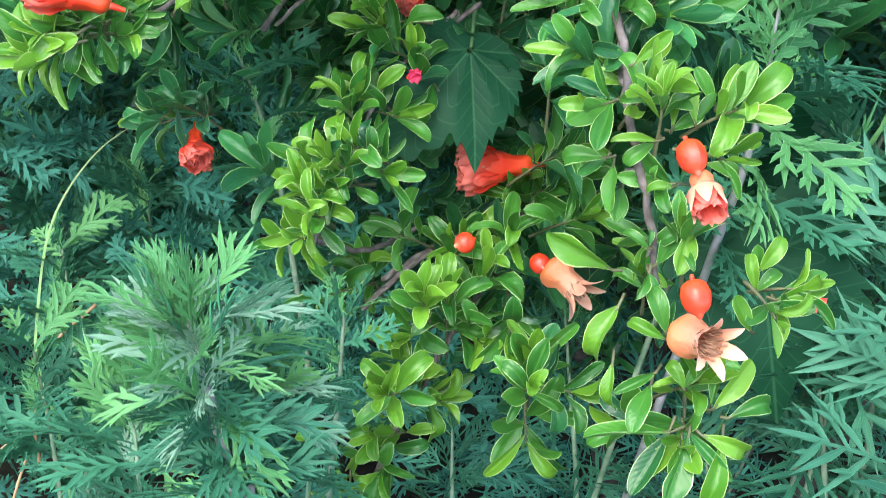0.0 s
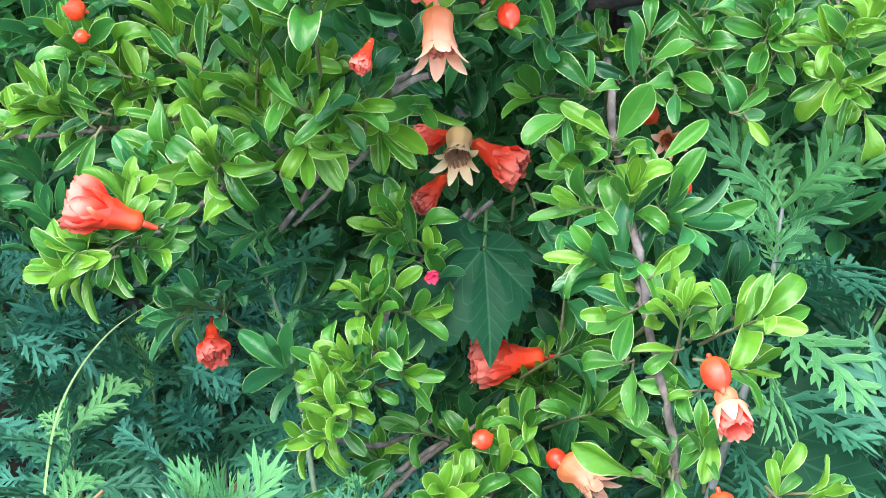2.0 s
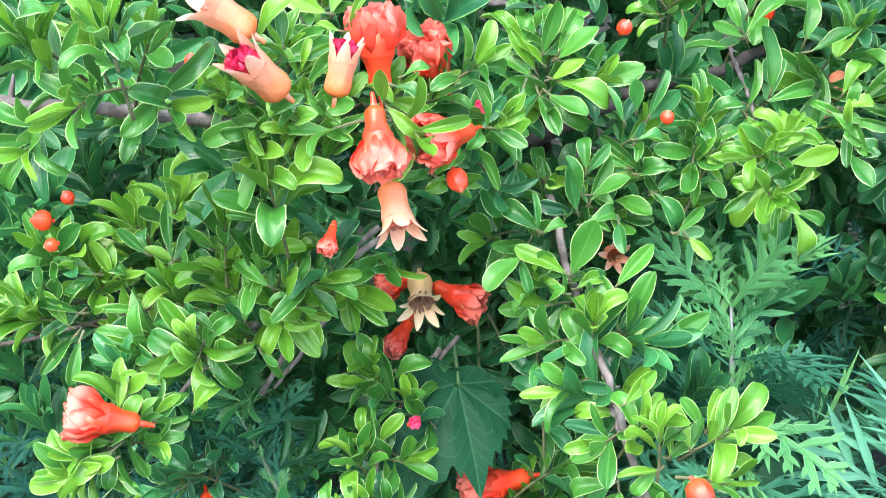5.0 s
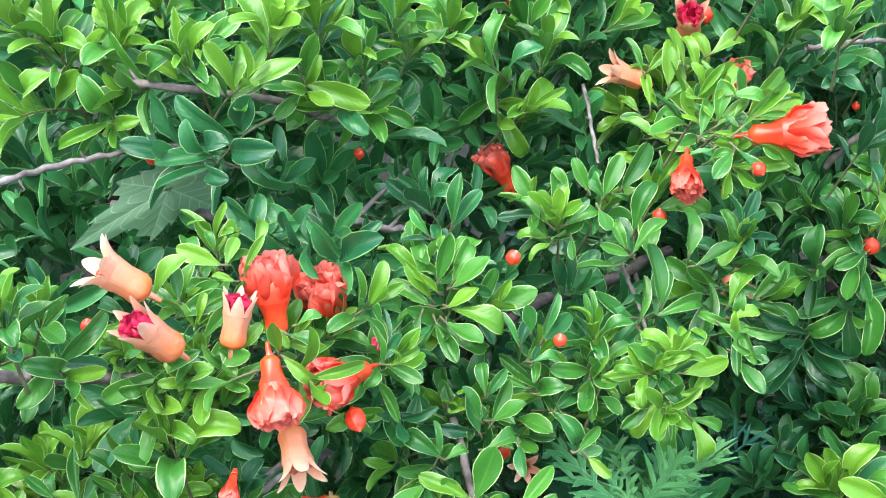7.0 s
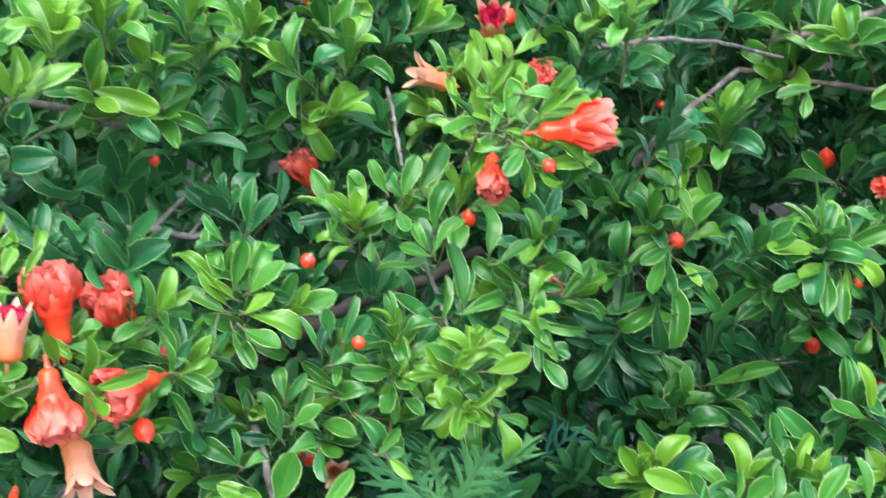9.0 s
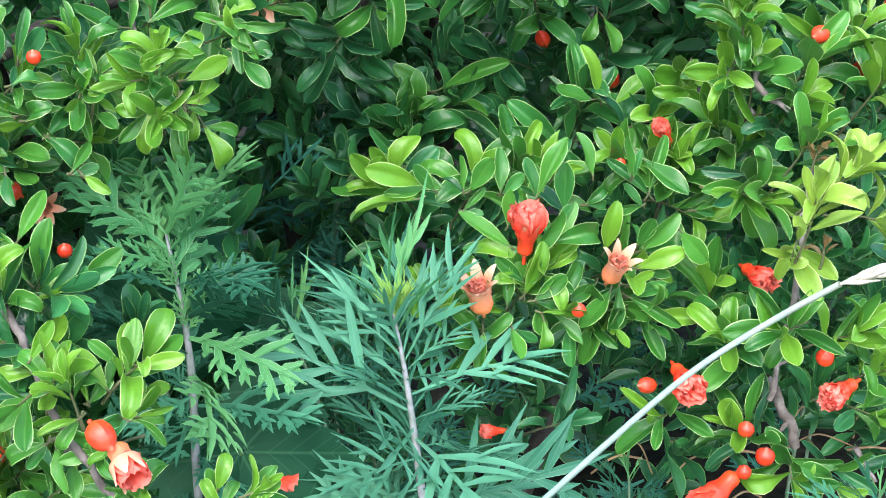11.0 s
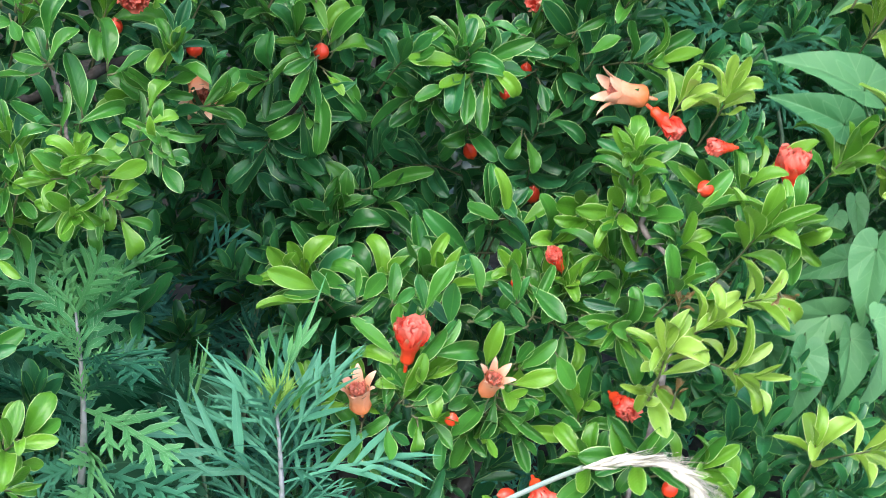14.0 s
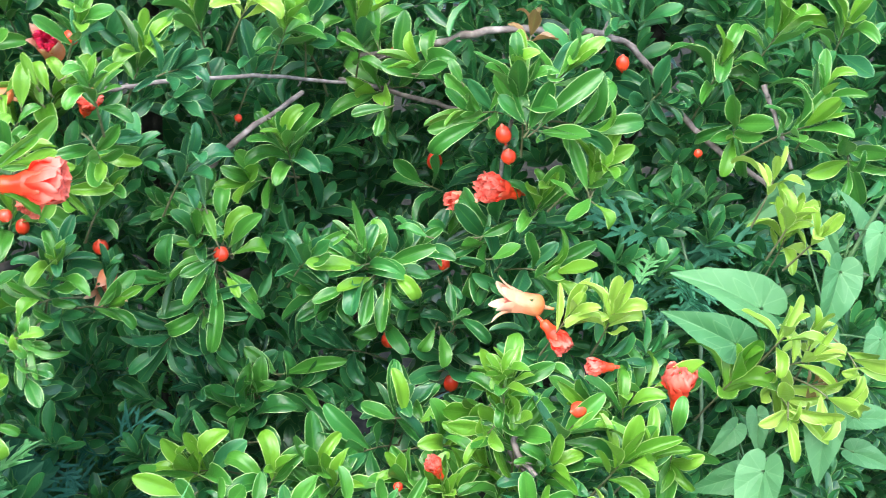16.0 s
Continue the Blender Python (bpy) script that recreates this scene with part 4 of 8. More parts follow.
sprig((0.130, -0.190, 0.825), (-0.18, -0.16, 0.97), 6, 0.022, "y")
sprig((0.158, -0.211, 0.817), (0.85, -0.50, 0.15), 5, 0.020, "y")
sprig((0.145, -0.182, 0.785), (-0.87, -0.49, -0.02), 5, 0.020, "m")
sprig((0.055, -0.011, 0.788), (0.37, -0.81, -0.45), 4, 0.026, "d")
sprig((0.108, -0.016, 0.891), (0.25, -0.14, 0.96), 8, 0.028, "m")
sprig((0.150, 0.013, 0.883), (0.82, -0.57, 0.02), 6, 0.027, "m")
sprig((0.160, -0.032, 0.921), (0.25, -0.14, 0.96), 6, 0.025, "m")
sprig((0.192, -0.059, 0.918), (0.17, -0.98, -0.13), 11, 0.024, "y")
sprig((0.155, -0.212, 0.773), (-0.33, -0.11, 0.94), 8, 0.021, "m")
sprig((0.149, -0.144, 0.733), (-0.66, -0.74, -0.12), 6, 0.023, "m")
sprig((0.213, -0.203, 0.759), (0.82, -0.35, 0.45), 5, 0.020, "y")
sprig((0.203, -0.219, 0.753), (0.66, -0.65, -0.38), 4, 0.019, "y")
sprig((0.152, -0.152, 0.714), (-0.27, -0.30, 0.92), 6, 0.022, "m")
sprig((0.179, -0.221, 0.704), (0.42, -0.51, 0.75), 10, 0.025, "y")
sprig((0.182, -0.233, 0.683), (-0.04, -0.97, -0.25), 8, 0.024, "m")
sprig((0.162, -0.212, 0.664), (-0.73, -0.68, -0.01), 5, 0.027, "m")
sprig((0.038, -0.063, 0.908), (0.47, -0.75, -0.46), 5, 0.026, "d")
sprig((0.063, -0.007, 0.975), (-0.04, -0.60, 0.80), 11, 0.028, "m")
sprig((0.065, -0.015, 0.950), (-0.19, -0.89, -0.41), 6, 0.028, "m")
sprig((0.087, -0.012, 0.958), (0.69, -0.61, 0.40), 6, 0.028, "m")
sprig((0.046, 0.005, 0.981), (-0.49, -0.50, 0.71), 6, 0.026, "m")
sprig((0.087, -0.018, 0.892), (-0.04, -0.60, 0.80), 10, 0.029, "m")
sprig((0.070, -0.012, 0.892), (-0.68, -0.61, 0.41), 6, 0.028, "m")
sprig((0.110, -0.006, 0.879), (0.68, -0.73, 0.05), 6, 0.028, "m")
sprig((0.062, -0.040, 0.866), (-0.36, -0.77, -0.52), 5, 0.028, "m")
sprig((0.131, 0.014, 1.006), (-0.14, -0.61, 0.78), 10, 0.026, "y")
sprig((0.119, 0.032, 1.012), (-0.64, -0.57, 0.52), 6, 0.027, "m")
sprig((0.160, 0.050, 1.005), (0.31, -0.46, 0.84), 6, 0.028, "m")
sprig((0.155, -0.019, 0.944), (-0.17, -0.44, 0.88), 10, 0.026, "m")
sprig((0.153, -0.027, 0.926), (-0.19, -0.89, -0.41), 6, 0.026, "m")
sprig((0.117, -0.015, 0.929), (0.69, -0.37, 0.63), 6, 0.026, "m")
sprig((0.126, -0.020, 0.910), (-0.76, -0.64, -0.14), 6, 0.026, "m")
sprig((0.195, -0.052, 0.944), (0.06, -0.60, 0.80), 13, 0.026, "y")
sprig((0.184, -0.050, 0.936), (-0.70, -0.69, 0.18), 6, 0.025, "y")
sprig((0.237, 0.029, 0.936), (0.69, -0.61, 0.40), 6, 0.028, "m")
sprig((0.434, -0.010, 0.768), (0.34, -0.82, 0.47), 11, 0.036, "y")
sprig((0.401, -0.005, 0.753), (-0.82, -0.58, 0.01), 6, 0.034, "y")
sprig((0.441, -0.018, 0.746), (0.35, -0.92, -0.18), 6, 0.034, "m")
sprig((0.508, 0.016, 0.750), (0.34, -0.82, 0.47), 8, 0.040, "m")
sprig((0.487, 0.001, 0.724), (-0.54, -0.77, -0.34), 6, 0.037, "m")
sprig((0.514, -0.012, 0.728), (0.25, -0.93, -0.26), 6, 0.035, "m")
sprig((0.424, -0.013, 0.757), (0.09, -0.62, 0.78), 8, 0.031, "m")
sprig((0.392, -0.025, 0.734), (-0.41, -0.85, -0.34), 6, 0.029, "m")
sprig((0.359, -0.022, 0.767), (-0.84, -0.35, 0.41), 5, 0.030, "y")
sprig((0.496, 0.003, 0.731), (-0.41, -0.85, -0.34), 8, 0.033, "m")
sprig((0.246, 0.005, 0.948), (-0.21, -0.87, -0.44), 6, 0.027, "m")
sprig((0.033, -0.053, 0.940), (0.83, -0.50, 0.24), 5, 0.023, "m")
sprig((0.078, -0.080, 0.846), (-0.90, -0.43, -0.09), 6, 0.028, "m")
sprig((0.085, -0.020, 0.884), (0.01, -0.44, 0.90), 6, 0.028, "m")
sprig((0.123, -0.174, 0.822), (0.23, -0.52, 0.82), 8, 0.024, "y")
sprig((0.159, -0.190, 0.830), (0.54, -0.47, 0.70), 6, 0.025, "y")
sprig((0.032, -0.103, 0.952), (0.70, -0.60, 0.20), 6, 0.021, "m")
# main stems rise from the root behind the leaves
for x, y, z, lean in ((0.05, 0.18, 1.25, -0.3), (0.3, 0.3, 1.4, -0.05), (0.55, 0.36, 1.4, 0.15), (0.85, 0.3, 1.3, 0.4), (-0.2, 0.15, 1.0, -0.5)):
    branch(0.012, (0.4 + lean * 0.15, 0.45, -0.02), (0.4 + lean * 0.6, 0.42, 0.45), (x, y + 0.3, z * 0.75), (x + lean * 0.1, y + 0.3, z))


def bush_depth(x, z):
    """How far back the leaves stand, from the shoots round a place: never in front of its neighbours."""
    near = sorted(((p.x - x) ** 2 + (p.z - z) ** 2, p.y) for p, _ in SPRIGS)[:5]
    w = [1 / (d + 0.0009) for d, _ in near]
    mean = sum(a * y for a, (_, y) in zip(w, near)) / sum(w)
    return max(mean, max(y for _, y in near[:3]) - 0.03), near[0][0]


# filling leaves move back here, keeping vine, creeper and mugwort in camera view: x, y, z, radius
FREE = ((0.025, -0.040, 0.730, 0.095), (0.04, 0.0, 0.73, 0.055), (-0.12, -0.08, 1.0, 0.06), (0.24, 0.06, 0.79, 0.065), (0.182, -0.05, 0.845, 0.05), (0.8, 0.1, 0.96, 0.07), (0.86, 0.1, 0.86, 0.1), (0.91, 0.1, 1.0, 0.1))


def in_weeds(x, z):
    """Where weeds, not the shrub, fill the lower part."""
    return z < np.interp(x, (-0.6, -0.2, -0.05, 0.0, 0.05, 0.12, 0.15, 0.28, 0.33, 0.4, 0.5, 0.7, 1.4), (0.64, 0.63, 0.67, 0.6, 0.56, 0.6, 0.78, 0.81, 0.75, 0.68, 0.62, 0.58, 0.55))


# an added backdrop of shade-coloured leaves closes the gaps behind the shrub
hedge = Heap()
for k in range(4800):
    x, y, z = rng.uniform(-1.5, 2.5), rng.uniform(0.68, 1.4), 2.1 * rng.random() ** 0.8
    # an uneven top and front, rounded at the ends
    if ((x - 0.5) / 1.9) ** 6 + (z / 1.85) ** 4 + ((y - 1.0) / 0.42) ** 4 > 1.15 + 0.9 * noise.noise((x * 1.7, y * 2, z * 1.7)):
        continue
    for m in leaf_poses((x, y, z), (rng.uniform(-1, 1), rng.uniform(-1.1, 0.1), rng.uniform(-0.5, 1.1)), 8, rng.uniform(0.05, 0.07)):
        hedge.add(rng.choice(COARSE), m)
tagged(new("hedge", hedge.mesh("hedge", LEAF_FILL)), "added backdrop of leaves behind the pomegranate, shade put into their dark colour", "hedge", kind="stuff")


# ---- flowers, spent calyxes and buds of the shrub ----
def calyx_shape(length, belly, neck, mouth, lobes, lobe_long, flare, columns=24):
    """A calyx along z: a swollen base, a neck, a mouth that splits into pointed lobes."""
    rows = ((0.0, 0.12), (0.04, 0.5), (0.14, 0.88), (0.26, 1.0), (0.42, 0.95), (0.62, 0.0), (0.8, 0.4), (1.0, 1.0))
    tube_long = length * (1 - lobe_long)
    v, u = [], []
    for s, w in rows:
        if s < 0.5:
            r = belly * w
        else:
            r = neck + (mouth - neck) * w
        for i in range(columns + 1):
            a = 2 * math.pi * i / columns
            q = r * (1 + 0.07 * abs(s - 0.1) * math.cos(lobes * a) + 0.09 * noise.noise((2 * math.cos(a), 2 * math.sin(a) + 40 * length + belly * 900, s * 2)))
            v.append((q * math.cos(a), q * math.sin(a), s * tube_long))
            u.append((i / columns, s * (1 - lobe_long)))
    v, u, f = np.array(v), np.array(u), grid(columns + 1, len(rows))
    heap = Heap()
    heap.add((v, f, u))
    for k in range(lobes):
        c = 2 * math.pi * (k + 0.5) / lobes
        bend = flare * rng.uniform(0.7, 1.3)
        lv, lu = [], []
        for s in (0.0, 0.3, 0.6, 0.85, 1.0):
            for q in (-1, -0.5, 0, 0.5, 1):
                half = math.pi / lobes * (1 - s ** 1.35) * 1.0 + 0.05
                r = mouth + length * lobe_long * s * math.sin(bend * (0.35 + 0.65 * s)) - 0.02 * length * q * q * (s > 0)
                z = tube_long + length * lobe_long * s * math.cos(bend * (0.35 + 0.65 * s))
                lv.append((r * math.cos(c + q * half), r * math.sin(c + q * half), z))
                lu.append((q * 0.5 + 0.5, 1 - lobe_long + s * lobe_long))
        heap.add((np.array(lv), grid(5, 5), np.array(lu)))
    return np.concatenate(heap.v), np.concatenate(heap.f), np.concatenate(heap.u)


def petal_shape(length, width, seed, crumple=0.16, cup=0.5, n=15):
    """A crumpled petal along z, its outer face towards +x, ragged at the end."""
    v, u = [], []
    for j in range(n):
        s = j / (n - 1)
        w = width * (0.3 + 0.9 * math.sin(math.pi * min(1, s * 0.78 + 0.05)) ** 0.8)
        for i in range(n):
            q = 2 * i / (n - 1) - 1
            fold = noise.noise((q * 2.2 + seed * 7.1, s * 1.2, seed)) + 0.7 * noise.noise((q * 4 + seed * 3, s * 2.2, seed + 9)) + 0.45 * noise.noise((q * 10 + seed, s * 3.0, seed + 3))
            ragged = 0.1 * noise.noise((q * 5, seed, 2.5)) * s * s - 0.14 * q * q * s
            x = length * (cup * 0.3 * s * (1.6 - s) + crumple * fold * (0.2 + 0.9 * s)) - 0.3 * w * q * q
            v.append((x, q * w + length * crumple * 0.45 * noise.noise((s * 4, q * 3, seed + 5)), length * (s + ragged)))
            u.append((q * 0.5 + 0.5, s))
    return np.array(v), grid(n, n), np.array(u)


def bud_shape(length, fat, columns=14):
    """A round bud with a short pointed, puckered tip."""
    rows = ((0.0, 0.1), (0.02, 0.5), (0.12, 0.82), (0.34, 1.0), (0.54, 0.97), (0.72, 0.82), (0.83, 0.58), (0.88, 0.34), (0.94, 0.24), (1.0, 0.15), (1.03, 0.03))
    v, u = [], []
    for s, w in rows:
        for i in range(columns + 1):
            a = 2 * math.pi * i / columns
            r = fat * w * (1 + 0.05 * math.cos(5 * a) * s)
            v.append((r * math.cos(a), r * math.sin(a), s * length))
            u.append((i / columns, s * 0.9))
    return np.array(v), grid(columns + 1, len(rows)), np.array(u)


BLOOMS = []


def flower(place, axis, sort, length, spread=0.0):
    """One flower in its state: bud, opening, open, spent (with or without magenta petals) or dry."""
    axis = Vector(axis).normalized()
    m = Matrix.Translation(place) @ axis.to_track_quat("Z", "Y").to_matrix().to_4x4() @ Matrix.Rotation(rng.uniform(0, 6.28), 4, "Z")
    L = length
    if L > 0.0105:
        BLOOMS.append((Vector(place) + axis * L * (0.6 if L > 0.018 else 0.4), 0.32 * L + (0.007 if L > 0.018 else 0.004)))
    if sort in ("bud", "crimson"):
        round_bud = L < 0.0135
        shape = bud_shape(L, L * (0.5 if round_bud else 0.4)) if sort == "bud" else petal_shape(L * 1.3, L * 0.55, 3.0 + L, 0.4, 0.8)
        ob = part("bud", mesh_from("bud", *shape, PETAL_PINK if sort == "crimson" else CALYX_RED), shrub, "small crumpled crimson petal remains" if sort == "crimson" else "round orange-red flower bud")
        ob.matrix_basis = m
        stalk = part("stalk", mesh_from("stalk", *tube(((0, 0, -L * 0.15), (0, 0, 0.05 * L)), (0.0011, 0.0014), 5), CALYX_RED), ob)
        return ob
    label = {"open": "open orange-red flower with crumpled petals", "opening": "flower just opening, pale calyx tips round red petals", "dry": "dry straw-coloured calyx with brown stamens", "dryo": "spent orange calyx with dry stamens", "fruit": "young peach-coloured fruit with a star of calyx lobes", "spent": "spent peach-coloured calyx with pointed lobes", "spentm": "spent peach calyx with magenta petal remains"}[sort]
    if sort == "open":
        body, mat = calyx_shape(L * 0.72, L * 0.14, L * 0.14, L * 0.2, 6, 0.42, 0.34), CALYX_RED
    elif sort == "opening":
        body, mat = calyx_shape(L * 0.9, L * 0.2, L * 0.19, L * 0.3, 6, 0.5, 0.1), CALYX_PALE
    elif sort == "dry":
        body, mat = calyx_shape(L, L * 0.22, L * 0.17, L * 0.21, 7, 0.34, 0.7), CALYX_DRY
    elif sort == "fruit":
        body, mat = calyx_shape(L, L * 0.3, L * 0.19, L * 0.2, 6, 0.37, 0.7), CALYX_PALE
    elif sort == "dryo":
        body, mat = calyx_shape(L, L * 0.22, L * 0.17, L * 0.22, 6, 0.4, 0.9), CALYX_PALE
    else:
        body, mat = calyx_shape(L, L * 0.22, L * 0.2, L * 0.235, 6, 0.38, 0.6 if sort == "spent" else 0.25), CALYX_PALE
    ob = part("flower", mesh_from("flower", *body, mat), shrub, label)
    ob.matrix_basis = m
    part("stalk", mesh_from("stalk", *tube(((0, 0, -L * 0.18), (0, 0, 0.02 * L)), (0.0012, 0.002), 6), mat), ob)

    def petals(count, long, wide, start, cup, mat, crumple=0.16, out=0.05):
        for k in range(count):
            pm = mesh_from("petal", *petal_shape(long, wide, rng.uniform(0, 90), crumple, cup), mat)
            p = part("petal", pm, ob)
            p.matrix_basis = Matrix.Rotation(2 * math.pi * k / count + rng.uniform(-0.3, 0.3), 4, "Z") @ Matrix.Translation((out * L, 0, start * L)) @ Matrix.Rotation(rng.uniform(-0.1, 0.25), 4, "Y")

    def stamens(count, start, long, spread, mat):
        heap = Heap()
        for _ in range(count):
            a, r = rng.uniform(0, 6.28), spread * L * math.sqrt(rng.random())
            foot = Vector((r * math.cos(a) * 0.7, r * math.sin(a) * 0.7, start * L))
            top = Vector((r * math.cos(a + 0.4) * 1.25, r * math.sin(a + 0.4) * 1.25, (start + long * rng.uniform(0.6, 1)) * L))
            heap.add(tube((foot, (foot + top) / 2 + Vector((rng.uniform(-1, 1), rng.uniform(-1, 1), 0)) * 0.02 * L, top), (0.009 * L, 0.011 * L, 0.016 * L), 5))
        part("stamen_tuft", heap.mesh("stamen_tuft", mat), ob)

    if sort == "open":
        wide = spread or rng.uniform(0.5, 1.3)
        petals(6, 0.56 * L, (0.19 + 0.06 * wide) * L, 0.42, wide, PETAL, 0.2, 0.1)
        petals(5, 0.5 * L, 0.16 * L, 0.46, 0.4, PETAL, 0.28, 0.06)
    elif sort == "opening":
        petals(6, 0.55 * L, 0.24 * L, 0.4, 0.2, PETAL, 0.12, 0.13)
    elif sort == "spentm":
        petals(6, 0.42 * L, 0.15 * L, 0.5, 0.3, PETAL_PINK, 0.3, 0.07)
        stamens(14, 0.4, 0.2, 0.15, CALYX_DRY)
    else:
        if sort == "spent":
            petals(6, 0.24 * L, 0.09 * L, 0.5, 0.5, WILTED, 0.35, 0.09)
        stamens(70 if sort in ("dry", "fruit") else 34, 0.42, 0.34 if sort in ("dry", "fruit") else 0.24, 0.19 if sort in ("dry", "fruit") else 0.16, STAMEN)
    return ob


flower((0.165, -0.232, 0.737), (0.46, -0.78, 0.43), "fruit", 0.035)
flower((0.159, -0.251, 0.776), (0.38, -0.70, -0.60), "bud", 0.017)
flower((0.105, -0.091, 0.675), (0.81, -0.55, -0.22), "fruit", 0.036)
flower((0.098, -0.090, 0.675), (0.42, -0.90, 0.07), "bud", 0.012)
flower((0.139, -0.240, 0.833), (0.47, -0.73, -0.50), "bud", 0.016)
flower((0.148, -0.243, 0.822), (0.29, -0.91, -0.32), "opening", 0.025)
flower((0.083, -0.019, 0.698), (-0.94, -0.28, -0.19), "open", 0.048)
flower((0.060, -0.103, 0.684), (-0.74, -0.63, -0.24), "bud", 0.012)
flower((-0.126, -0.028, 0.667), (0.35, -0.85, -0.38), "open", 0.030, 1.3)
flower((0.003, -0.078, 0.759), (0.85, -0.12, 0.52), "crimson", 0.006)
flower((-0.129, -0.190, 0.805), (-0.96, -0.23, 0.18), "open", 0.039)
flower((-0.001, 0.001, 0.822), (0.14, -0.93, -0.33), "dry", 0.037)
flower((0.008, 0.003, 0.816), (0.93, -0.32, -0.19), "open", 0.037)
flower((-0.003, 0.027, 0.810), (-0.89, -0.41, -0.21), "open", 0.029)
flower((-0.004, 0.009, 0.788), (-0.41, -0.72, -0.56), "open", 0.029)
flower((-0.017, -0.135, 0.927), (0.31, -0.66, -0.69), "spent", 0.034)
flower((-0.042, -0.158, 0.909), (-0.08, -0.80, -0.60), "open", 0.016)
flower((0.122, 0.052, 0.833), (0.14, -0.98, 0.13), "dryo", 0.023)
flower((-0.087, -0.149, 0.999), (-0.80, -0.25, 0.55), "spent", 0.037)
flower((-0.067, -0.177, 0.979), (-0.60, -0.50, 0.62), "spentm", 0.037)
flower((-0.046, -0.147, 0.972), (0.13, -0.01, 0.99), "spentm", 0.031)
flower((-0.027, -0.107, 0.967), (-0.16, 0.07, 0.98), "open", 0.045, 1.3)
flower((0.007, -0.063, 0.959), (-0.44, -0.39, 0.81), "open", 0.042, 1.1)
flower((-0.027, -0.148, 0.970), (0.24, -0.57, -0.78), "open", 0.038, 1.3)
flower((0.022, -0.107, 0.951), (-0.64, -0.77, -0.04), "open", 0.041, 1.2)
flower((0.015, -0.123, 0.933), (0.35, -0.77, -0.53), "bud", 0.014)
flower((-0.211, -0.072, 0.863), (-0.92, -0.40, 0.06), "bud", 0.012)
flower((-0.172, -0.162, 0.909), (-0.52, -0.12, 0.85), "bud", 0.007)
flower((-0.206, -0.078, 0.852), (-0.84, -0.50, -0.23), "bud", 0.008)
flower((-0.110, -0.178, 0.988), (-0.06, -0.25, 0.97), "bud", 0.007)
flower((0.023, -0.091, 0.958), (0.69, -0.37, 0.63), "crimson", 0.006)
flower((0.114, 0.191, 0.990), (-0.54, -0.18, 0.82), "open", 0.040)
flower((0.235, 0.157, 1.030), (-0.11, -0.74, -0.66), "open", 0.036, 1.2)
flower((0.231, -0.028, 1.076), (0.97, -0.2, 0.15), "open", 0.046, 1.3)
flower((0.240, 0.223, 1.109), (-0.16, -0.81, 0.56), "spentm", 0.042)
flower((0.249, 0.226, 1.120), (0.36, -0.36, 0.86), "bud", 0.013)
flower((0.209, 0.211, 1.074), (-0.94, -0.15, 0.30), "spent", 0.036)
flower((0.266, 0.198, 1.070), (0.12, -0.70, 0.68), "open", 0.034)
flower((0.223, 0.174, 0.974), (-0.06, -0.33, 0.94), "bud", 0.014)
flower((0.236, -0.032, 1.060), (0.44, -0.72, -0.53), "bud", 0.009)
flower((0.380, 0.168, 0.963), (-0.06, -0.33, 0.94), "bud", 0.013)
flower((0.100, 0.169, 1.132), (-0.20, -0.53, 0.82), "open", 0.028)
flower((0.005, 0.058, 1.034), (-0.07, -0.36, 0.93), "bud", 0.007)
flower((-0.106, -0.028, 1.044), (-0.87, -0.50, 0.07), "bud", 0.009)
flower((0.099, 0.184, 1.161), (-0.07, -0.36, 0.93), "bud", 0.006)
flower((0.394, 0.246, 1.009), (-0.07, -0.36, 0.93), "bud", 0.008)
flower((0.392, 0.298, 0.813), (-0.07, -0.36, 0.93), "bud", 0.012)
flower((0.131, -0.047, 0.950), (-0.07, -0.36, 0.93), "bud", 0.008)
flower((0.588, 0.275, 0.926), (-0.06, -0.23, 0.97), "bud", 0.014)
flower((0.546, 0.272, 0.848), (-0.48, -0.17, 0.86), "bud", 0.016)
flower((0.608, 0.270, 0.806), (-0.06, -0.23, 0.97), "bud", 0.018)
flower((0.532, 0.074, 0.806), (-0.06, -0.23, 0.97), "bud", 0.008)
flower((0.456, -0.039, 0.748), (-0.06, -0.23, 0.97), "bud", 0.010)
flower((0.099, -0.043, 0.997), (0.33, -0.36, 0.87), "bud", 0.009)
flower((0.651, 0.141, 0.946), (-0.99, 0.05, 0.14), "spent", 0.046)
flower((0.642, 0.111, 0.945), (0.58, -0.69, -0.44), "open", 0.033)
flower((0.422, -0.025, 0.790), (0.04, -0.09, 1.00), "open", 0.037)
flower((0.389, -0.039, 0.761), (-0.25, -0.30, 0.92), "spent", 0.035)
flower((0.486, -0.018, 0.761), (0.11, -0.53, 0.84), "spent", 0.032)
flower((0.583, -0.029, 0.762), (0.12, -0.99, 0.02), "open", 0.032)
flower((0.514, -0.070, 0.716), (-0.03, -0.99, -0.10), "open", 0.034)
flower((0.499, -0.071, 0.705), (-0.95, -0.22, 0.23), "bud", 0.014)
flower((0.623, -0.115, 0.710), (-0.92, -0.38, -0.09), "open", 0.031)
flower((0.601, -0.110, 0.725), (-0.05, -0.16, 0.99), "bud", 0.012)
flower((0.542, -0.114, 0.654), (-0.84, -0.24, -0.49), "open", 0.044)
flower((0.560, -0.117, 0.661), (-0.05, -0.16, 0.99), "bud", 0.013)
flower((0.551, -0.105, 0.677), (-0.05, -0.16, 0.99), "bud", 0.011)
flower((0.546, -0.116, 0.652), (-0.05, -0.16, 0.99), "bud", 0.010)
flower((0.754, 0.066, 0.889), (-0.13, -0.06, 0.99), "open", 0.042)
flower((0.608, 0.284, 0.994), (-0.90, -0.43, -0.02), "opening", 0.029)
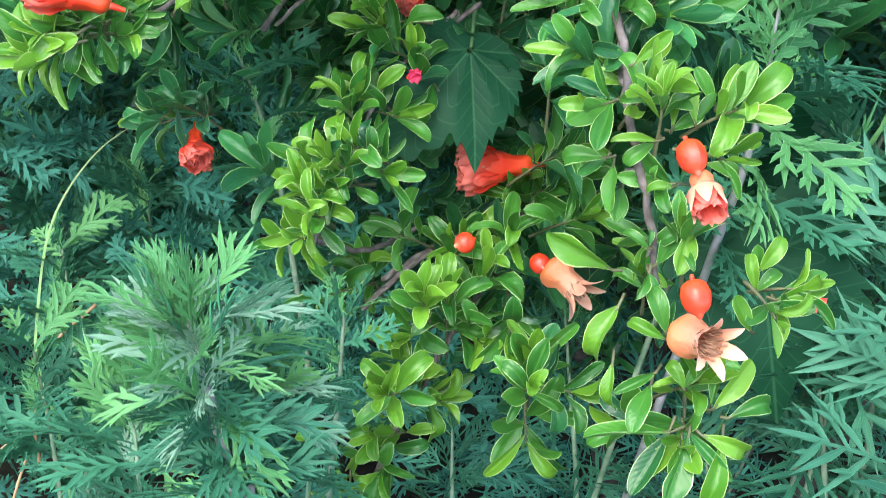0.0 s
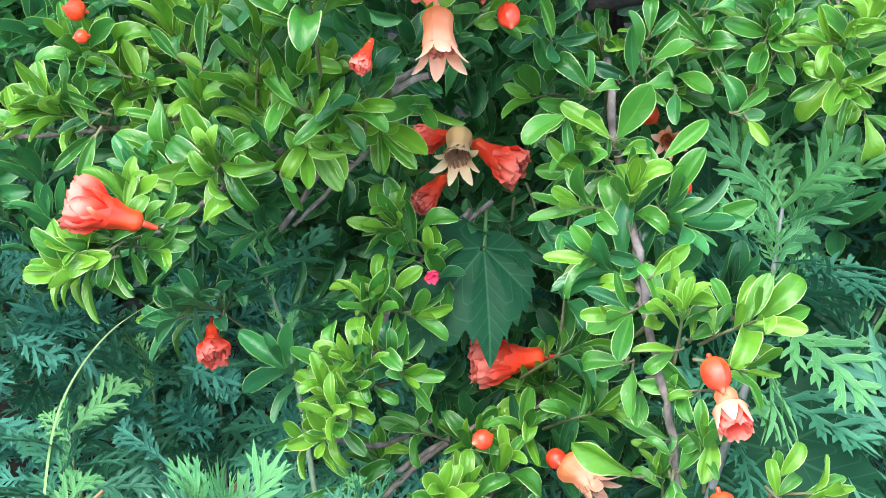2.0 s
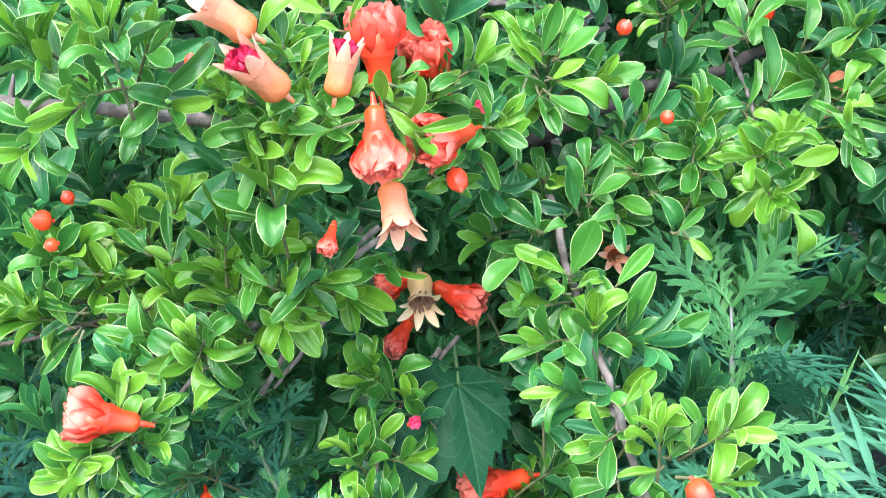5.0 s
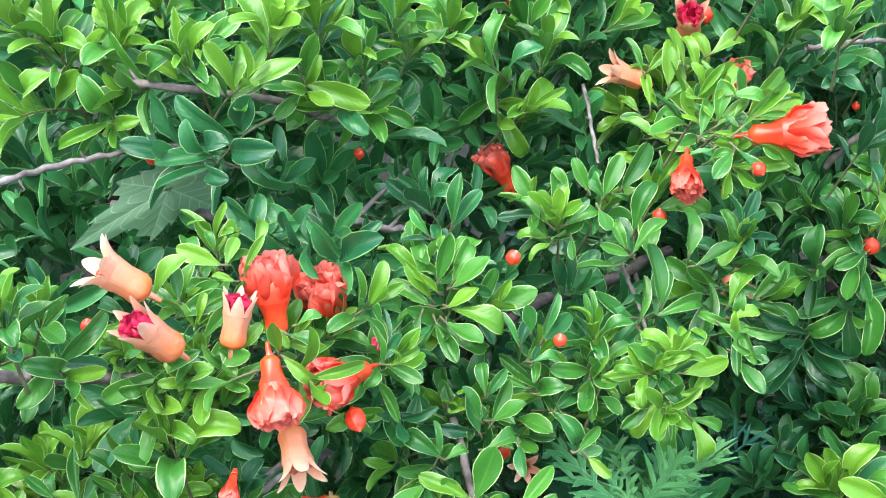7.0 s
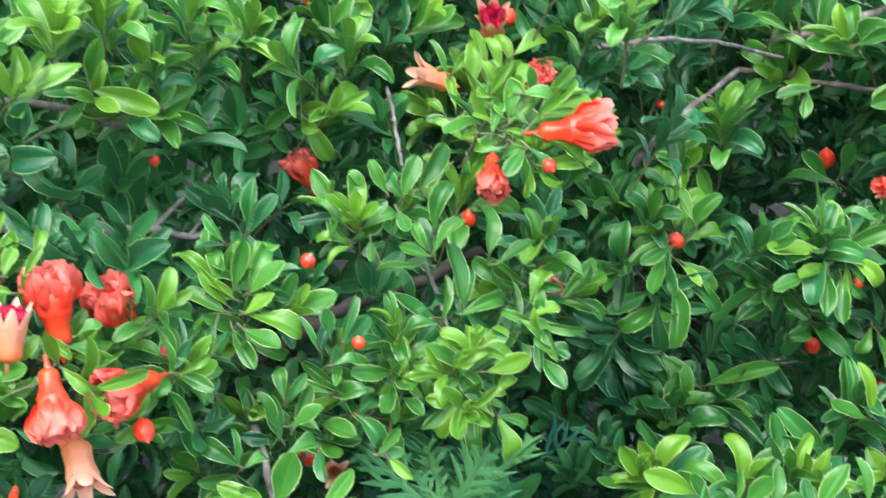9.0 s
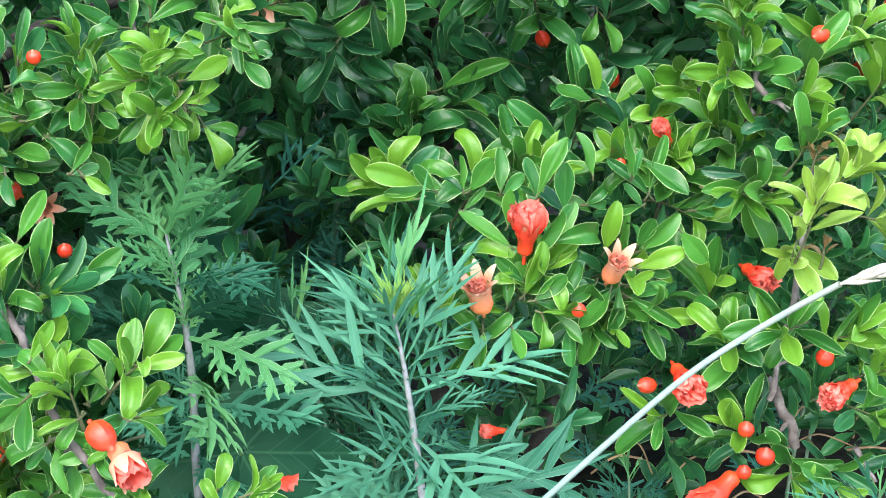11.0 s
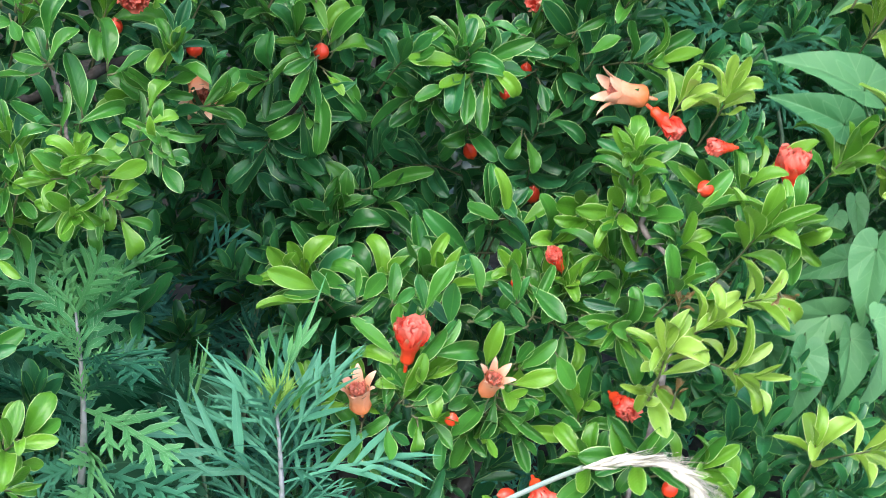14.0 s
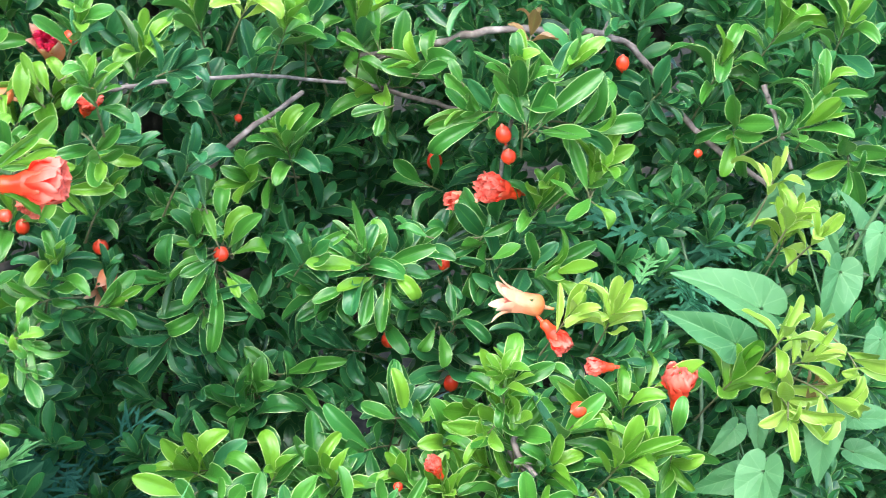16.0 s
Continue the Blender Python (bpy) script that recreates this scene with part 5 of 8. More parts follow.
flower((0.636, 0.217, 1.022), (-0.91, -0.35, 0.21), "open", 0.045)
flower((0.601, 0.153, 1.083), (-0.32, -0.04, 0.95), "bud", 0.016)
flower((0.614, 0.185, 1.058), (-0.19, -0.23, 0.96), "bud", 0.013)
flower((0.593, 0.406, 0.987), (-0.19, -0.23, 0.96), "bud", 0.020)
flower((0.557, 0.231, 0.917), (-0.19, -0.23, 0.96), "bud", 0.010)
flower((0.287, 0.210, 0.935), (0.09, -0.91, -0.40), "spent", 0.041)
flower((0.284, 0.184, 0.957), (-0.19, -0.23, 0.96), "bud", 0.013)
flower((0.564, 0.060, 0.826), (-0.52, -0.21, 0.83), "open", 0.023)
flower((0.690, 0.054, 0.932), (-0.97, -0.22, 0.06), "open", 0.025)
flower((0.661, 0.024, 0.910), (-0.94, -0.30, -0.17), "bud", 0.013)
flower((0.718, 0.054, 0.874), (-0.88, -0.36, -0.30), "bud", 0.016)
flower((0.721, 0.251, 1.132), (-0.15, -0.24, 0.96), "bud", 0.015)
flower((0.805, 0.249, 1.059), (-0.15, -0.24, 0.96), "bud", 0.008)
flower((0.530, 0.330, 1.111), (-0.15, -0.24, 0.96), "bud", 0.011)
flower((0.390, 0.273, 1.054), (-0.15, -0.24, 0.96), "bud", 0.007)
flower((0.402, -0.047, 0.673), (-0.98, -0.06, 0.17), "open", 0.017)
flower((0.111, 0.020, 0.851), (-0.79, -0.21, 0.57), "bud", 0.016)
flower((0.134, -0.026, 0.827), (-0.06, -0.23, 0.97), "bud", 0.009)
flower((0.092, 0.042, 1.148), (-0.22, -0.17, 0.96), "open", 0.023)

# leaves that hide a flower from the camera or the sky are dropped
CAMERA_SIDE = Vector((0.1, -0.8, 1.16))
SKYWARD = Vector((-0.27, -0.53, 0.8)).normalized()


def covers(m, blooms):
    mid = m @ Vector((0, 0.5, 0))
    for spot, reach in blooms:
        way = (CAMERA_SIDE - spot).normalized()
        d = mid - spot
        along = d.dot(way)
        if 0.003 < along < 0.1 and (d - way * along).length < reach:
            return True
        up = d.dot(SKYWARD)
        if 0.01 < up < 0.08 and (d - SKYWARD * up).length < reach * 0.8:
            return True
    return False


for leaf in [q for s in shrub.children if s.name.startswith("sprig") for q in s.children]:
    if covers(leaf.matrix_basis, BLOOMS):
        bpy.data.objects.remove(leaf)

# leaves of the shoots that stand out in front
lone_leaf((0.225, -0.033, 1.080), (0.250, -0.026, 1.111), "y")
lone_leaf((0.232, -0.033, 1.074), (0.259, -0.037, 1.063), "y")
lone_leaf((0.234, -0.034, 1.088), (0.248, -0.037, 1.093), "m")
lone_leaf((0.215, -0.019, 1.081), (0.214, -0.022, 1.107), "m")
lone_leaf((0.214, -0.021, 1.079), (0.230, -0.018, 1.094), "y")
lone_leaf((0.213, -0.022, 1.082), (0.203, -0.021, 1.090), "y")
lone_leaf((0.205, -0.023, 1.073), (0.209, -0.017, 1.096), "m")
lone_leaf((0.202, -0.016, 1.094), (0.212, -0.024, 1.113), "y")
lone_leaf((0.211, -0.014, 1.092), (0.213, -0.022, 1.100), "y")
lone_leaf((0.222, -0.025, 1.085), (0.229, -0.023, 1.096), "y")
lone_leaf((0.222, -0.028, 1.097), (0.216, -0.032, 1.107), "y")
lone_leaf((0.219, -0.021, 1.097), (0.236, -0.030, 1.103), "m")
lone_leaf((0.216, -0.022, 1.073), (0.225, -0.022, 1.071), "y")
lone_leaf((0.212, -0.021, 1.075), (0.223, -0.029, 1.078), "y")
lone_leaf((0.225, -0.030, 1.081), (0.215, -0.028, 1.088), "m")
lone_leaf((0.213, -0.026, 1.067), (0.201, -0.026, 1.061), "k")
lone_leaf((0.211, -0.020, 1.057), (0.219, -0.028, 1.068), "m")
lone_leaf((0.224, -0.032, 1.069), (0.241, -0.038, 1.056), "k")
lone_leaf((0.224, -0.028, 1.066), (0.213, -0.038, 1.052), "m")
lone_leaf((0.208, -0.014, 1.076), (0.199, -0.022, 1.086), "y")
lone_leaf((0.202, -0.015, 1.081), (0.194, -0.015, 1.097), "y")
lone_leaf((0.210, -0.018, 1.085), (0.197, -0.020, 1.092), "m")
lone_leaf((0.242, 0.164, 1.032), (0.223, 0.163, 1.037), "y")
lone_leaf((0.238, 0.174, 1.031), (0.221, 0.178, 1.037), "y")
lone_leaf((0.216, 0.165, 1.039), (0.185, 0.164, 1.059), "y")
lone_leaf((0.211, 0.169, 1.043), (0.220, 0.169, 1.065), "m")
lone_leaf((0.209, 0.177, 1.060), (0.204, 0.180, 1.085), "y")
lone_leaf((0.202, 0.185, 1.055), (0.191, 0.187, 1.068), "y")
lone_leaf((0.205, 0.174, 1.053), (0.189, 0.174, 1.052), "m")
lone_leaf((0.215, 0.179, 1.060), (0.205, 0.181, 1.074), "y")
lone_leaf((0.217, 0.175, 1.063), (0.227, 0.171, 1.082), "m")
lone_leaf((0.224, 0.169, 1.039), (0.215, 0.167, 1.055), "m")
lone_leaf((0.235, 0.187, 1.076), (0.229, 0.191, 1.089), "y")
lone_leaf((0.220, 0.174, 1.076), (0.219, 0.180, 1.107), "y")
lone_leaf((0.206, 0.187, 1.084), (0.221, 0.185, 1.106), "y")
lone_leaf((0.202, 0.179, 1.084), (0.189, 0.182, 1.108), "m")
lone_leaf((0.231, 0.179, 1.092), (0.219, 0.180, 1.115), "y")
lone_leaf((0.241, 0.176, 1.089), (0.230, 0.174, 1.113), "y")
lone_leaf((0.251, 0.190, 1.092), (0.243, 0.184, 1.115), "y")
lone_leaf((0.256, 0.186, 1.086), (0.281, 0.177, 1.103), "m")
lone_leaf((0.217, 0.161, 1.028), (0.218, 0.156, 1.013), "k")
lone_leaf((0.212, 0.177, 1.029), (0.194, 0.168, 1.027), "m")
lone_leaf((0.206, 0.166, 1.020), (0.190, 0.152, 1.007), "y")
lone_leaf((0.209, 0.174, 1.037), (0.225, 0.165, 1.044), "y")
lone_leaf((0.227, 0.183, 1.099), (0.220, 0.186, 1.117), "y")
lone_leaf((0.250, 0.184, 1.100), (0.274, 0.188, 1.120), "y")
lone_leaf((-0.088, -0.138, 0.993), (-0.076, -0.145, 1.017), "y")
lone_leaf((-0.074, -0.139, 0.993), (-0.079, -0.133, 1.010), "m")
lone_leaf((-0.057, -0.110, 1.005), (-0.079, -0.108, 1.011), "y")
lone_leaf((-0.060, -0.102, 1.000), (-0.070, -0.102, 1.008), "y")
lone_leaf((-0.069, -0.108, 0.999), (-0.080, -0.101, 1.022), "m")
lone_leaf((-0.063, -0.097, 1.009), (-0.066, -0.098, 1.020), "m")
lone_leaf((-0.055, -0.108, 1.004), (-0.053, -0.103, 1.019), "y")
lone_leaf((-0.046, -0.111, 1.001), (-0.037, -0.107, 1.020), "y")
lone_leaf((-0.040, -0.101, 1.012), (-0.038, -0.096, 1.031), "y")
lone_leaf((-0.049, -0.112, 0.997), (-0.063, -0.115, 1.002), "y")
lone_leaf((-0.058, -0.109, 0.997), (-0.079, -0.121, 0.993), "m")
lone_leaf((-0.080, -0.111, 0.991), (-0.059, -0.115, 1.000), "m")
lone_leaf((-0.077, -0.136, 0.983), (-0.055, -0.137, 0.999), "m")
lone_leaf((-0.068, -0.135, 0.976), (-0.055, -0.136, 0.996), "y")
lone_leaf((-0.062, -0.145, 0.975), (-0.046, -0.145, 0.993), "m")
lone_leaf((-0.099, -0.144, 0.985), (-0.113, -0.145, 0.996), "k")
lone_leaf((-0.100, -0.142, 0.983), (-0.115, -0.154, 0.973), "y")
lone_leaf((-0.089, -0.140, 0.964), (-0.099, -0.141, 0.976), "y")
lone_leaf((-0.088, -0.149, 0.965), (-0.101, -0.149, 0.971), "y")
lone_leaf((-0.098, -0.147, 0.964), (-0.103, -0.145, 0.975), "m")
lone_leaf((-0.060, -0.146, 0.971), (-0.074, -0.156, 0.971), "y")
lone_leaf((-0.057, -0.151, 0.956), (-0.052, -0.146, 0.974), "m")
lone_leaf((-0.067, -0.143, 0.949), (-0.083, -0.146, 0.959), "y")
lone_leaf((-0.070, -0.143, 0.944), (-0.066, -0.142, 0.963), "y")
lone_leaf((-0.077, -0.144, 0.944), (-0.091, -0.147, 0.960), "m")
lone_leaf((-0.044, -0.141, 0.966), (-0.051, -0.148, 0.972), "y")
lone_leaf((-0.042, -0.144, 0.970), (-0.033, -0.141, 0.983), "y")
lone_leaf((-0.022, -0.148, 0.972), (-0.026, -0.154, 0.990), "y")
lone_leaf((-0.029, -0.141, 0.965), (-0.052, -0.155, 0.950), "m")
lone_leaf((-0.021, -0.147, 0.970), (-0.003, -0.157, 0.960), "y")
lone_leaf((-0.093, -0.144, 0.945), (-0.101, -0.148, 0.958), "m")
lone_leaf((-0.015, -0.138, 0.983), (-0.005, -0.141, 0.993), "m")
lone_leaf((-0.019, -0.141, 0.979), (-0.005, -0.149, 0.981), "m")
lone_leaf((-0.043, -0.109, 0.997), (-0.046, -0.118, 1.008), "y")
lone_leaf((0.083, -0.087, 0.868), (0.057, -0.086, 0.882), "y")
lone_leaf((0.085, -0.087, 0.868), (0.096, -0.087, 0.899), "m")
lone_leaf((0.084, -0.092, 0.858), (0.069, -0.095, 0.868), "y")
lone_leaf((0.089, -0.090, 0.861), (0.101, -0.090, 0.874), "y")
lone_leaf((0.057, -0.085, 0.875), (0.039, -0.107, 0.868), "m")
lone_leaf((0.065, -0.079, 0.889), (0.046, -0.084, 0.906), "m")
lone_leaf((0.067, -0.079, 0.888), (0.079, -0.079, 0.898), "m")
lone_leaf((0.088, -0.044, 0.891), (0.078, -0.042, 0.917), "k")
lone_leaf((0.095, -0.041, 0.896), (0.103, -0.035, 0.920), "m")
lone_leaf((0.090, -0.075, 0.894), (0.111, -0.070, 0.906), "m")
lone_leaf((0.111, -0.088, 0.864), (0.127, -0.084, 0.887), "m")
lone_leaf((0.109, -0.101, 0.836), (0.093, -0.101, 0.861), "y")
lone_leaf((0.115, -0.097, 0.842), (0.103, -0.090, 0.867), "m")
lone_leaf((0.119, -0.098, 0.841), (0.128, -0.098, 0.875), "m")
lone_leaf((0.117, -0.101, 0.834), (0.137, -0.100, 0.844), "y")
lone_leaf((0.139, -0.098, 0.838), (0.161, -0.095, 0.855), "m")
lone_leaf((0.097, -0.105, 0.828), (0.085, -0.097, 0.850), "m")
lone_leaf((0.078, -0.105, 0.829), (0.053, -0.117, 0.840), "m")
lone_leaf((0.088, -0.108, 0.821), (0.073, -0.114, 0.826), "y")
lone_leaf((0.071, -0.108, 0.824), (0.070, -0.121, 0.815), "k")
lone_leaf((0.107, -0.108, 0.820), (0.117, -0.100, 0.839), "m")
lone_leaf((0.093, -0.110, 0.816), (0.079, -0.128, 0.806), "y")
lone_leaf((0.109, -0.114, 0.806), (0.097, -0.111, 0.817), "y")
lone_leaf((0.118, -0.113, 0.808), (0.132, -0.116, 0.831), "y")
lone_leaf((0.129, -0.112, 0.809), (0.129, -0.110, 0.821), "m")
lone_leaf((0.029, -0.040, 0.905), (0.045, -0.068, 0.889), "k")
lone_leaf((0.109, -0.073, 0.897), (0.112, -0.090, 0.887), "k")
lone_leaf((0.132, -0.036, 0.904), (0.149, -0.052, 0.897), "k")
lone_leaf((0.143, -0.072, 0.894), (0.155, -0.070, 0.908), "m")
lone_leaf((0.149, -0.073, 0.892), (0.161, -0.082, 0.885), "y")
lone_leaf((0.050, -0.036, 0.912), (0.048, -0.055, 0.900), "k")
lone_leaf((0.116, -0.031, 0.916), (0.101, -0.031, 0.923), "m")
lone_leaf((0.121, -0.032, 0.913), (0.139, -0.037, 0.921), "m")
lone_leaf((0.132, -0.036, 0.904), (0.147, -0.032, 0.920), "k")
lone_leaf((0.207, 0.006, 0.903), (0.185, -0.010, 0.897), "y")
lone_leaf((0.202, 0.009, 0.911), (0.181, 0.003, 0.930), "y")
lone_leaf((0.206, 0.010, 0.912), (0.188, 0.007, 0.933), "y")
lone_leaf((0.212, 0.012, 0.915), (0.218, 0.011, 0.941), "y")
lone_leaf((0.209, 0.005, 0.900), (0.206, -0.027, 0.879), "m")
lone_leaf((0.218, 0.005, 0.900), (0.216, -0.009, 0.888), "y")
lone_leaf((0.223, 0.001, 0.891), (0.235, -0.019, 0.872), "y")
lone_leaf((0.220, 0.010, 0.910), (0.230, 0.006, 0.916), "y")
lone_leaf((0.212, 0.008, 0.907), (0.203, 0.006, 0.919), "y")
lone_leaf((0.160, 0.012, 0.920), (0.155, -0.012, 0.900), "m")
lone_leaf((0.164, 0.012, 0.921), (0.173, -0.001, 0.911), "y")
lone_leaf((0.175, 0.013, 0.921), (0.181, 0.002, 0.912), "y")
lone_leaf((0.167, 0.015, 0.928), (0.181, 0.018, 0.935), "m")
lone_leaf((0.160, 0.012, 0.922), (0.153, 0.017, 0.937), "y")
lone_leaf((0.158, 0.012, 0.921), (0.143, 0.005, 0.921), "y")
lone_leaf((0.199, -0.001, 0.888), (0.191, -0.009, 0.884), "m")
lone_leaf((0.165, 0.015, 0.927), (0.162, 0.017, 0.942), "m")
lone_leaf((0.196, 0.022, 0.940), (0.195, 0.024, 0.952), "m")
lone_leaf((0.112, -0.144, 0.803), (0.093, -0.166, 0.798), "m")
lone_leaf((0.115, -0.139, 0.811), (0.093, -0.142, 0.815), "y")
lone_leaf((0.113, -0.172, 0.834), (0.125, -0.170, 0.852), "y")
lone_leaf((0.133, -0.179, 0.821), (0.122, -0.179, 0.831), "y")
lone_leaf((0.133, -0.187, 0.807), (0.115, -0.195, 0.808), "y")
lone_leaf((0.138, -0.184, 0.813), (0.137, -0.176, 0.831), "y")
lone_leaf((0.148, -0.181, 0.817), (0.137, -0.174, 0.836), "y")
lone_leaf((0.156, -0.175, 0.826), (0.158, -0.169, 0.848), "y")
lone_leaf((0.166, -0.175, 0.826), (0.180, -0.177, 0.853), "y")
lone_leaf((0.164, -0.181, 0.816), (0.177, -0.190, 0.817), "y")
lone_leaf((0.156, -0.189, 0.803), (0.174, -0.191, 0.805), "y")
lone_leaf((0.146, -0.196, 0.791), (0.132, -0.200, 0.789), "y")
lone_leaf((0.115, -0.158, 0.779), (0.091, -0.161, 0.779), "m")
lone_leaf((0.119, -0.159, 0.777), (0.120, -0.181, 0.767), "m")
lone_leaf((0.158, -0.202, 0.780), (0.156, -0.225, 0.768), "y")
lone_leaf((0.143, -0.203, 0.760), (0.130, -0.205, 0.768), "m")
lone_leaf((0.148, -0.206, 0.754), (0.154, -0.205, 0.774), "m")
lone_leaf((0.195, -0.200, 0.761), (0.202, -0.200, 0.780), "y")
lone_leaf((0.206, -0.205, 0.752), (0.225, -0.204, 0.763), "y")
lone_leaf((0.206, -0.206, 0.750), (0.211, -0.224, 0.744), "y")
lone_leaf((0.197, -0.205, 0.753), (0.188, -0.203, 0.769), "y")
lone_leaf((0.129, -0.210, 0.748), (0.100, -0.220, 0.761), "y")
lone_leaf((0.136, -0.218, 0.735), (0.125, -0.241, 0.721), "y")
lone_leaf((0.162, -0.222, 0.726), (0.143, -0.223, 0.731), "y")
lone_leaf((0.161, -0.220, 0.728), (0.151, -0.220, 0.748), "m")
lone_leaf((0.175, -0.242, 0.690), (0.139, -0.252, 0.685), "m")
lone_leaf((0.160, -0.233, 0.707), (0.155, -0.256, 0.697), "m")
lone_leaf((0.183, -0.241, 0.692), (0.180, -0.271, 0.675), "m")
lone_leaf((0.189, -0.241, 0.692), (0.213, -0.248, 0.695), "y")
lone_leaf((0.199, -0.235, 0.701), (0.216, -0.230, 0.717), "m")
lone_leaf((0.199, -0.240, 0.692), (0.200, -0.266, 0.676), "y")
lone_leaf((0.140, -0.231, 0.712), (0.141, -0.248, 0.697), "y")
lone_leaf((0.191, -0.234, 0.703), (0.204, -0.227, 0.726), "y")
lone_leaf((0.161, -0.230, 0.712), (0.148, -0.246, 0.709), "m")
lone_leaf((0.176, -0.232, 0.708), (0.167, -0.231, 0.721), "y")
lone_leaf((0.157, -0.187, 0.805), (0.165, -0.184, 0.821), "y")
lone_leaf((0.146, -0.208, 0.751), (0.143, -0.222, 0.746), "m")
lone_leaf((0.126, -0.164, 0.769), (0.126, -0.181, 0.760), "m")
lone_leaf((0.177, -0.223, 0.722), (0.196, -0.224, 0.722), "m")
lone_leaf((0.199, -0.214, 0.737), (0.187, -0.210, 0.750), "y")
lone_leaf((0.048, -0.024, 0.980), (0.030, -0.027, 0.999), "y")
lone_leaf((0.049, -0.017, 0.977), (0.047, -0.016, 1.000), "m")
lone_leaf((0.058, -0.025, 0.977), (0.063, -0.026, 1.005), "m")
lone_leaf((0.059, -0.018, 0.975), (0.078, -0.021, 0.984), "k")
lone_leaf((0.067, -0.025, 0.978), (0.075, -0.026, 1.005), "m")
lone_leaf((0.067, -0.029, 0.976), (0.085, -0.034, 0.995), "m")
lone_leaf((0.068, -0.022, 0.973), (0.089, -0.028, 0.974), "k")
lone_leaf((0.055, -0.027, 0.967), (0.041, -0.031, 0.989), "y")
lone_leaf((0.064, -0.032, 0.964), (0.080, -0.036, 0.977), "y")
lone_leaf((0.067, -0.032, 0.964), (0.097, -0.047, 0.964), "y")
lone_leaf((0.058, -0.034, 0.956), (0.068, -0.054, 0.942), "m")
lone_leaf((0.059, -0.027, 0.953), (0.048, -0.040, 0.940), "k")
lone_leaf((0.049, -0.044, 0.962), (0.042, -0.059, 0.946), "m")
lone_leaf((0.064, -0.034, 0.956), (0.084, -0.050, 0.949), "m")
lone_leaf((0.065, -0.027, 0.953), (0.069, -0.039, 0.941), "k")
lone_leaf((0.054, -0.028, 0.964), (0.033, -0.030, 0.978), "m")
lone_leaf((0.055, -0.021, 0.961), (0.038, -0.026, 0.956), "k")
lone_leaf((0.059, -0.026, 0.971), (0.045, -0.029, 0.985), "y")
lone_leaf((0.049, -0.028, 0.964), (0.036, -0.034, 0.958), "m")
lone_leaf((0.050, -0.021, 0.961), (0.038, -0.024, 0.962), "k")
lone_leaf((0.126, 0.011, 1.007), (0.105, 0.010, 1.029), "m")
lone_leaf((0.130, 0.012, 1.011), (0.129, 0.009, 1.040), "m")
lone_leaf((0.131, 0.018, 1.008), (0.147, 0.015, 1.023), "k")
lone_leaf((0.135, 0.011, 1.008), (0.151, 0.008, 1.022), "m")
lone_leaf((0.125, 0.009, 1.000), (0.107, 0.005, 1.006), "y")
lone_leaf((0.126, 0.016, 0.998), (0.116, 0.016, 1.011), "m")
lone_leaf((0.127, 0.008, 0.997), (0.114, -0.003, 0.993), "y")
lone_leaf((0.128, 0.015, 0.994), (0.116, 0.011, 1.001), "m")
lone_leaf((0.139, 0.009, 1.001), (0.140, -0.003, 0.991), "m")
lone_leaf((0.134, 0.017, 1.031), (0.127, 0.015, 1.042), "m")
lone_leaf((0.135, 0.024, 1.029), (0.123, 0.022, 1.031), "k")
lone_leaf((0.148, 0.016, 1.029), (0.138, 0.017, 1.047), "m")
lone_leaf((0.149, 0.023, 1.026), (0.152, 0.025, 1.045), "k")
lone_leaf((0.158, 0.015, 1.026), (0.162, 0.009, 1.050), "m")
lone_leaf((0.160, 0.022, 1.023), (0.148, 0.019, 1.038), "k")
lone_leaf((0.168, 0.016, 1.031), (0.181, 0.008, 1.057), "m")
lone_leaf((0.170, 0.023, 1.029), (0.160, 0.020, 1.049), "k")
lone_leaf((0.162, 0.015, 1.028), (0.172, 0.010, 1.029), "m")
lone_leaf((0.155, 0.013, 1.019), (0.161, -0.001, 1.008), "m")
lone_leaf((0.157, 0.020, 1.016), (0.152, 0.011, 1.006), "k")
lone_leaf((0.177, 0.009, 1.005), (0.179, 0.002, 1.038), "m")
lone_leaf((0.177, 0.006, 0.993), (0.189, 0.001, 1.018), "m")
lone_leaf((0.179, 0.012, 0.990), (0.168, 0.011, 1.011), "k")
lone_leaf((0.174, 0.007, 0.996), (0.163, 0.004, 1.012), "m")
lone_leaf((0.176, 0.013, 0.993), (0.159, 0.010, 0.996), "k")
lone_leaf((0.176, 0.006, 0.992), (0.157, 0.005, 0.996), "m")
lone_leaf((0.178, 0.012, 0.990), (0.163, 0.010, 0.985), "k")
lone_leaf((0.168, 0.004, 0.986), (0.145, 0.002, 0.985), "m")
lone_leaf((0.207, -0.003, 0.926), (0.224, -0.000, 0.948), "y")
lone_leaf((0.209, 0.004, 0.923), (0.230, 0.004, 0.934), "m")
lone_leaf((0.214, -0.004, 0.921), (0.239, -0.010, 0.931), "y")
lone_leaf((0.204, -0.003, 0.924), (0.184, -0.009, 0.930), "y")
lone_leaf((0.206, 0.003, 0.920), (0.193, -0.003, 0.914), "m")
lone_leaf((0.201, -0.006, 0.913), (0.177, -0.006, 0.932), "m")
lone_leaf((0.203, 0.001, 0.910), (0.183, -0.002, 0.912), "k")
lone_leaf((0.208, -0.007, 0.911), (0.181, -0.028, 0.897), "y")
lone_leaf((0.210, -0.000, 0.908), (0.209, -0.017, 0.886), "m")
lone_leaf((0.212, -0.007, 0.908), (0.229, -0.009, 0.913), "y")
lone_leaf((0.214, -0.001, 0.904), (0.224, -0.004, 0.899), "m")
lone_leaf((0.212, -0.009, 0.904), (0.213, -0.017, 0.894), "y")
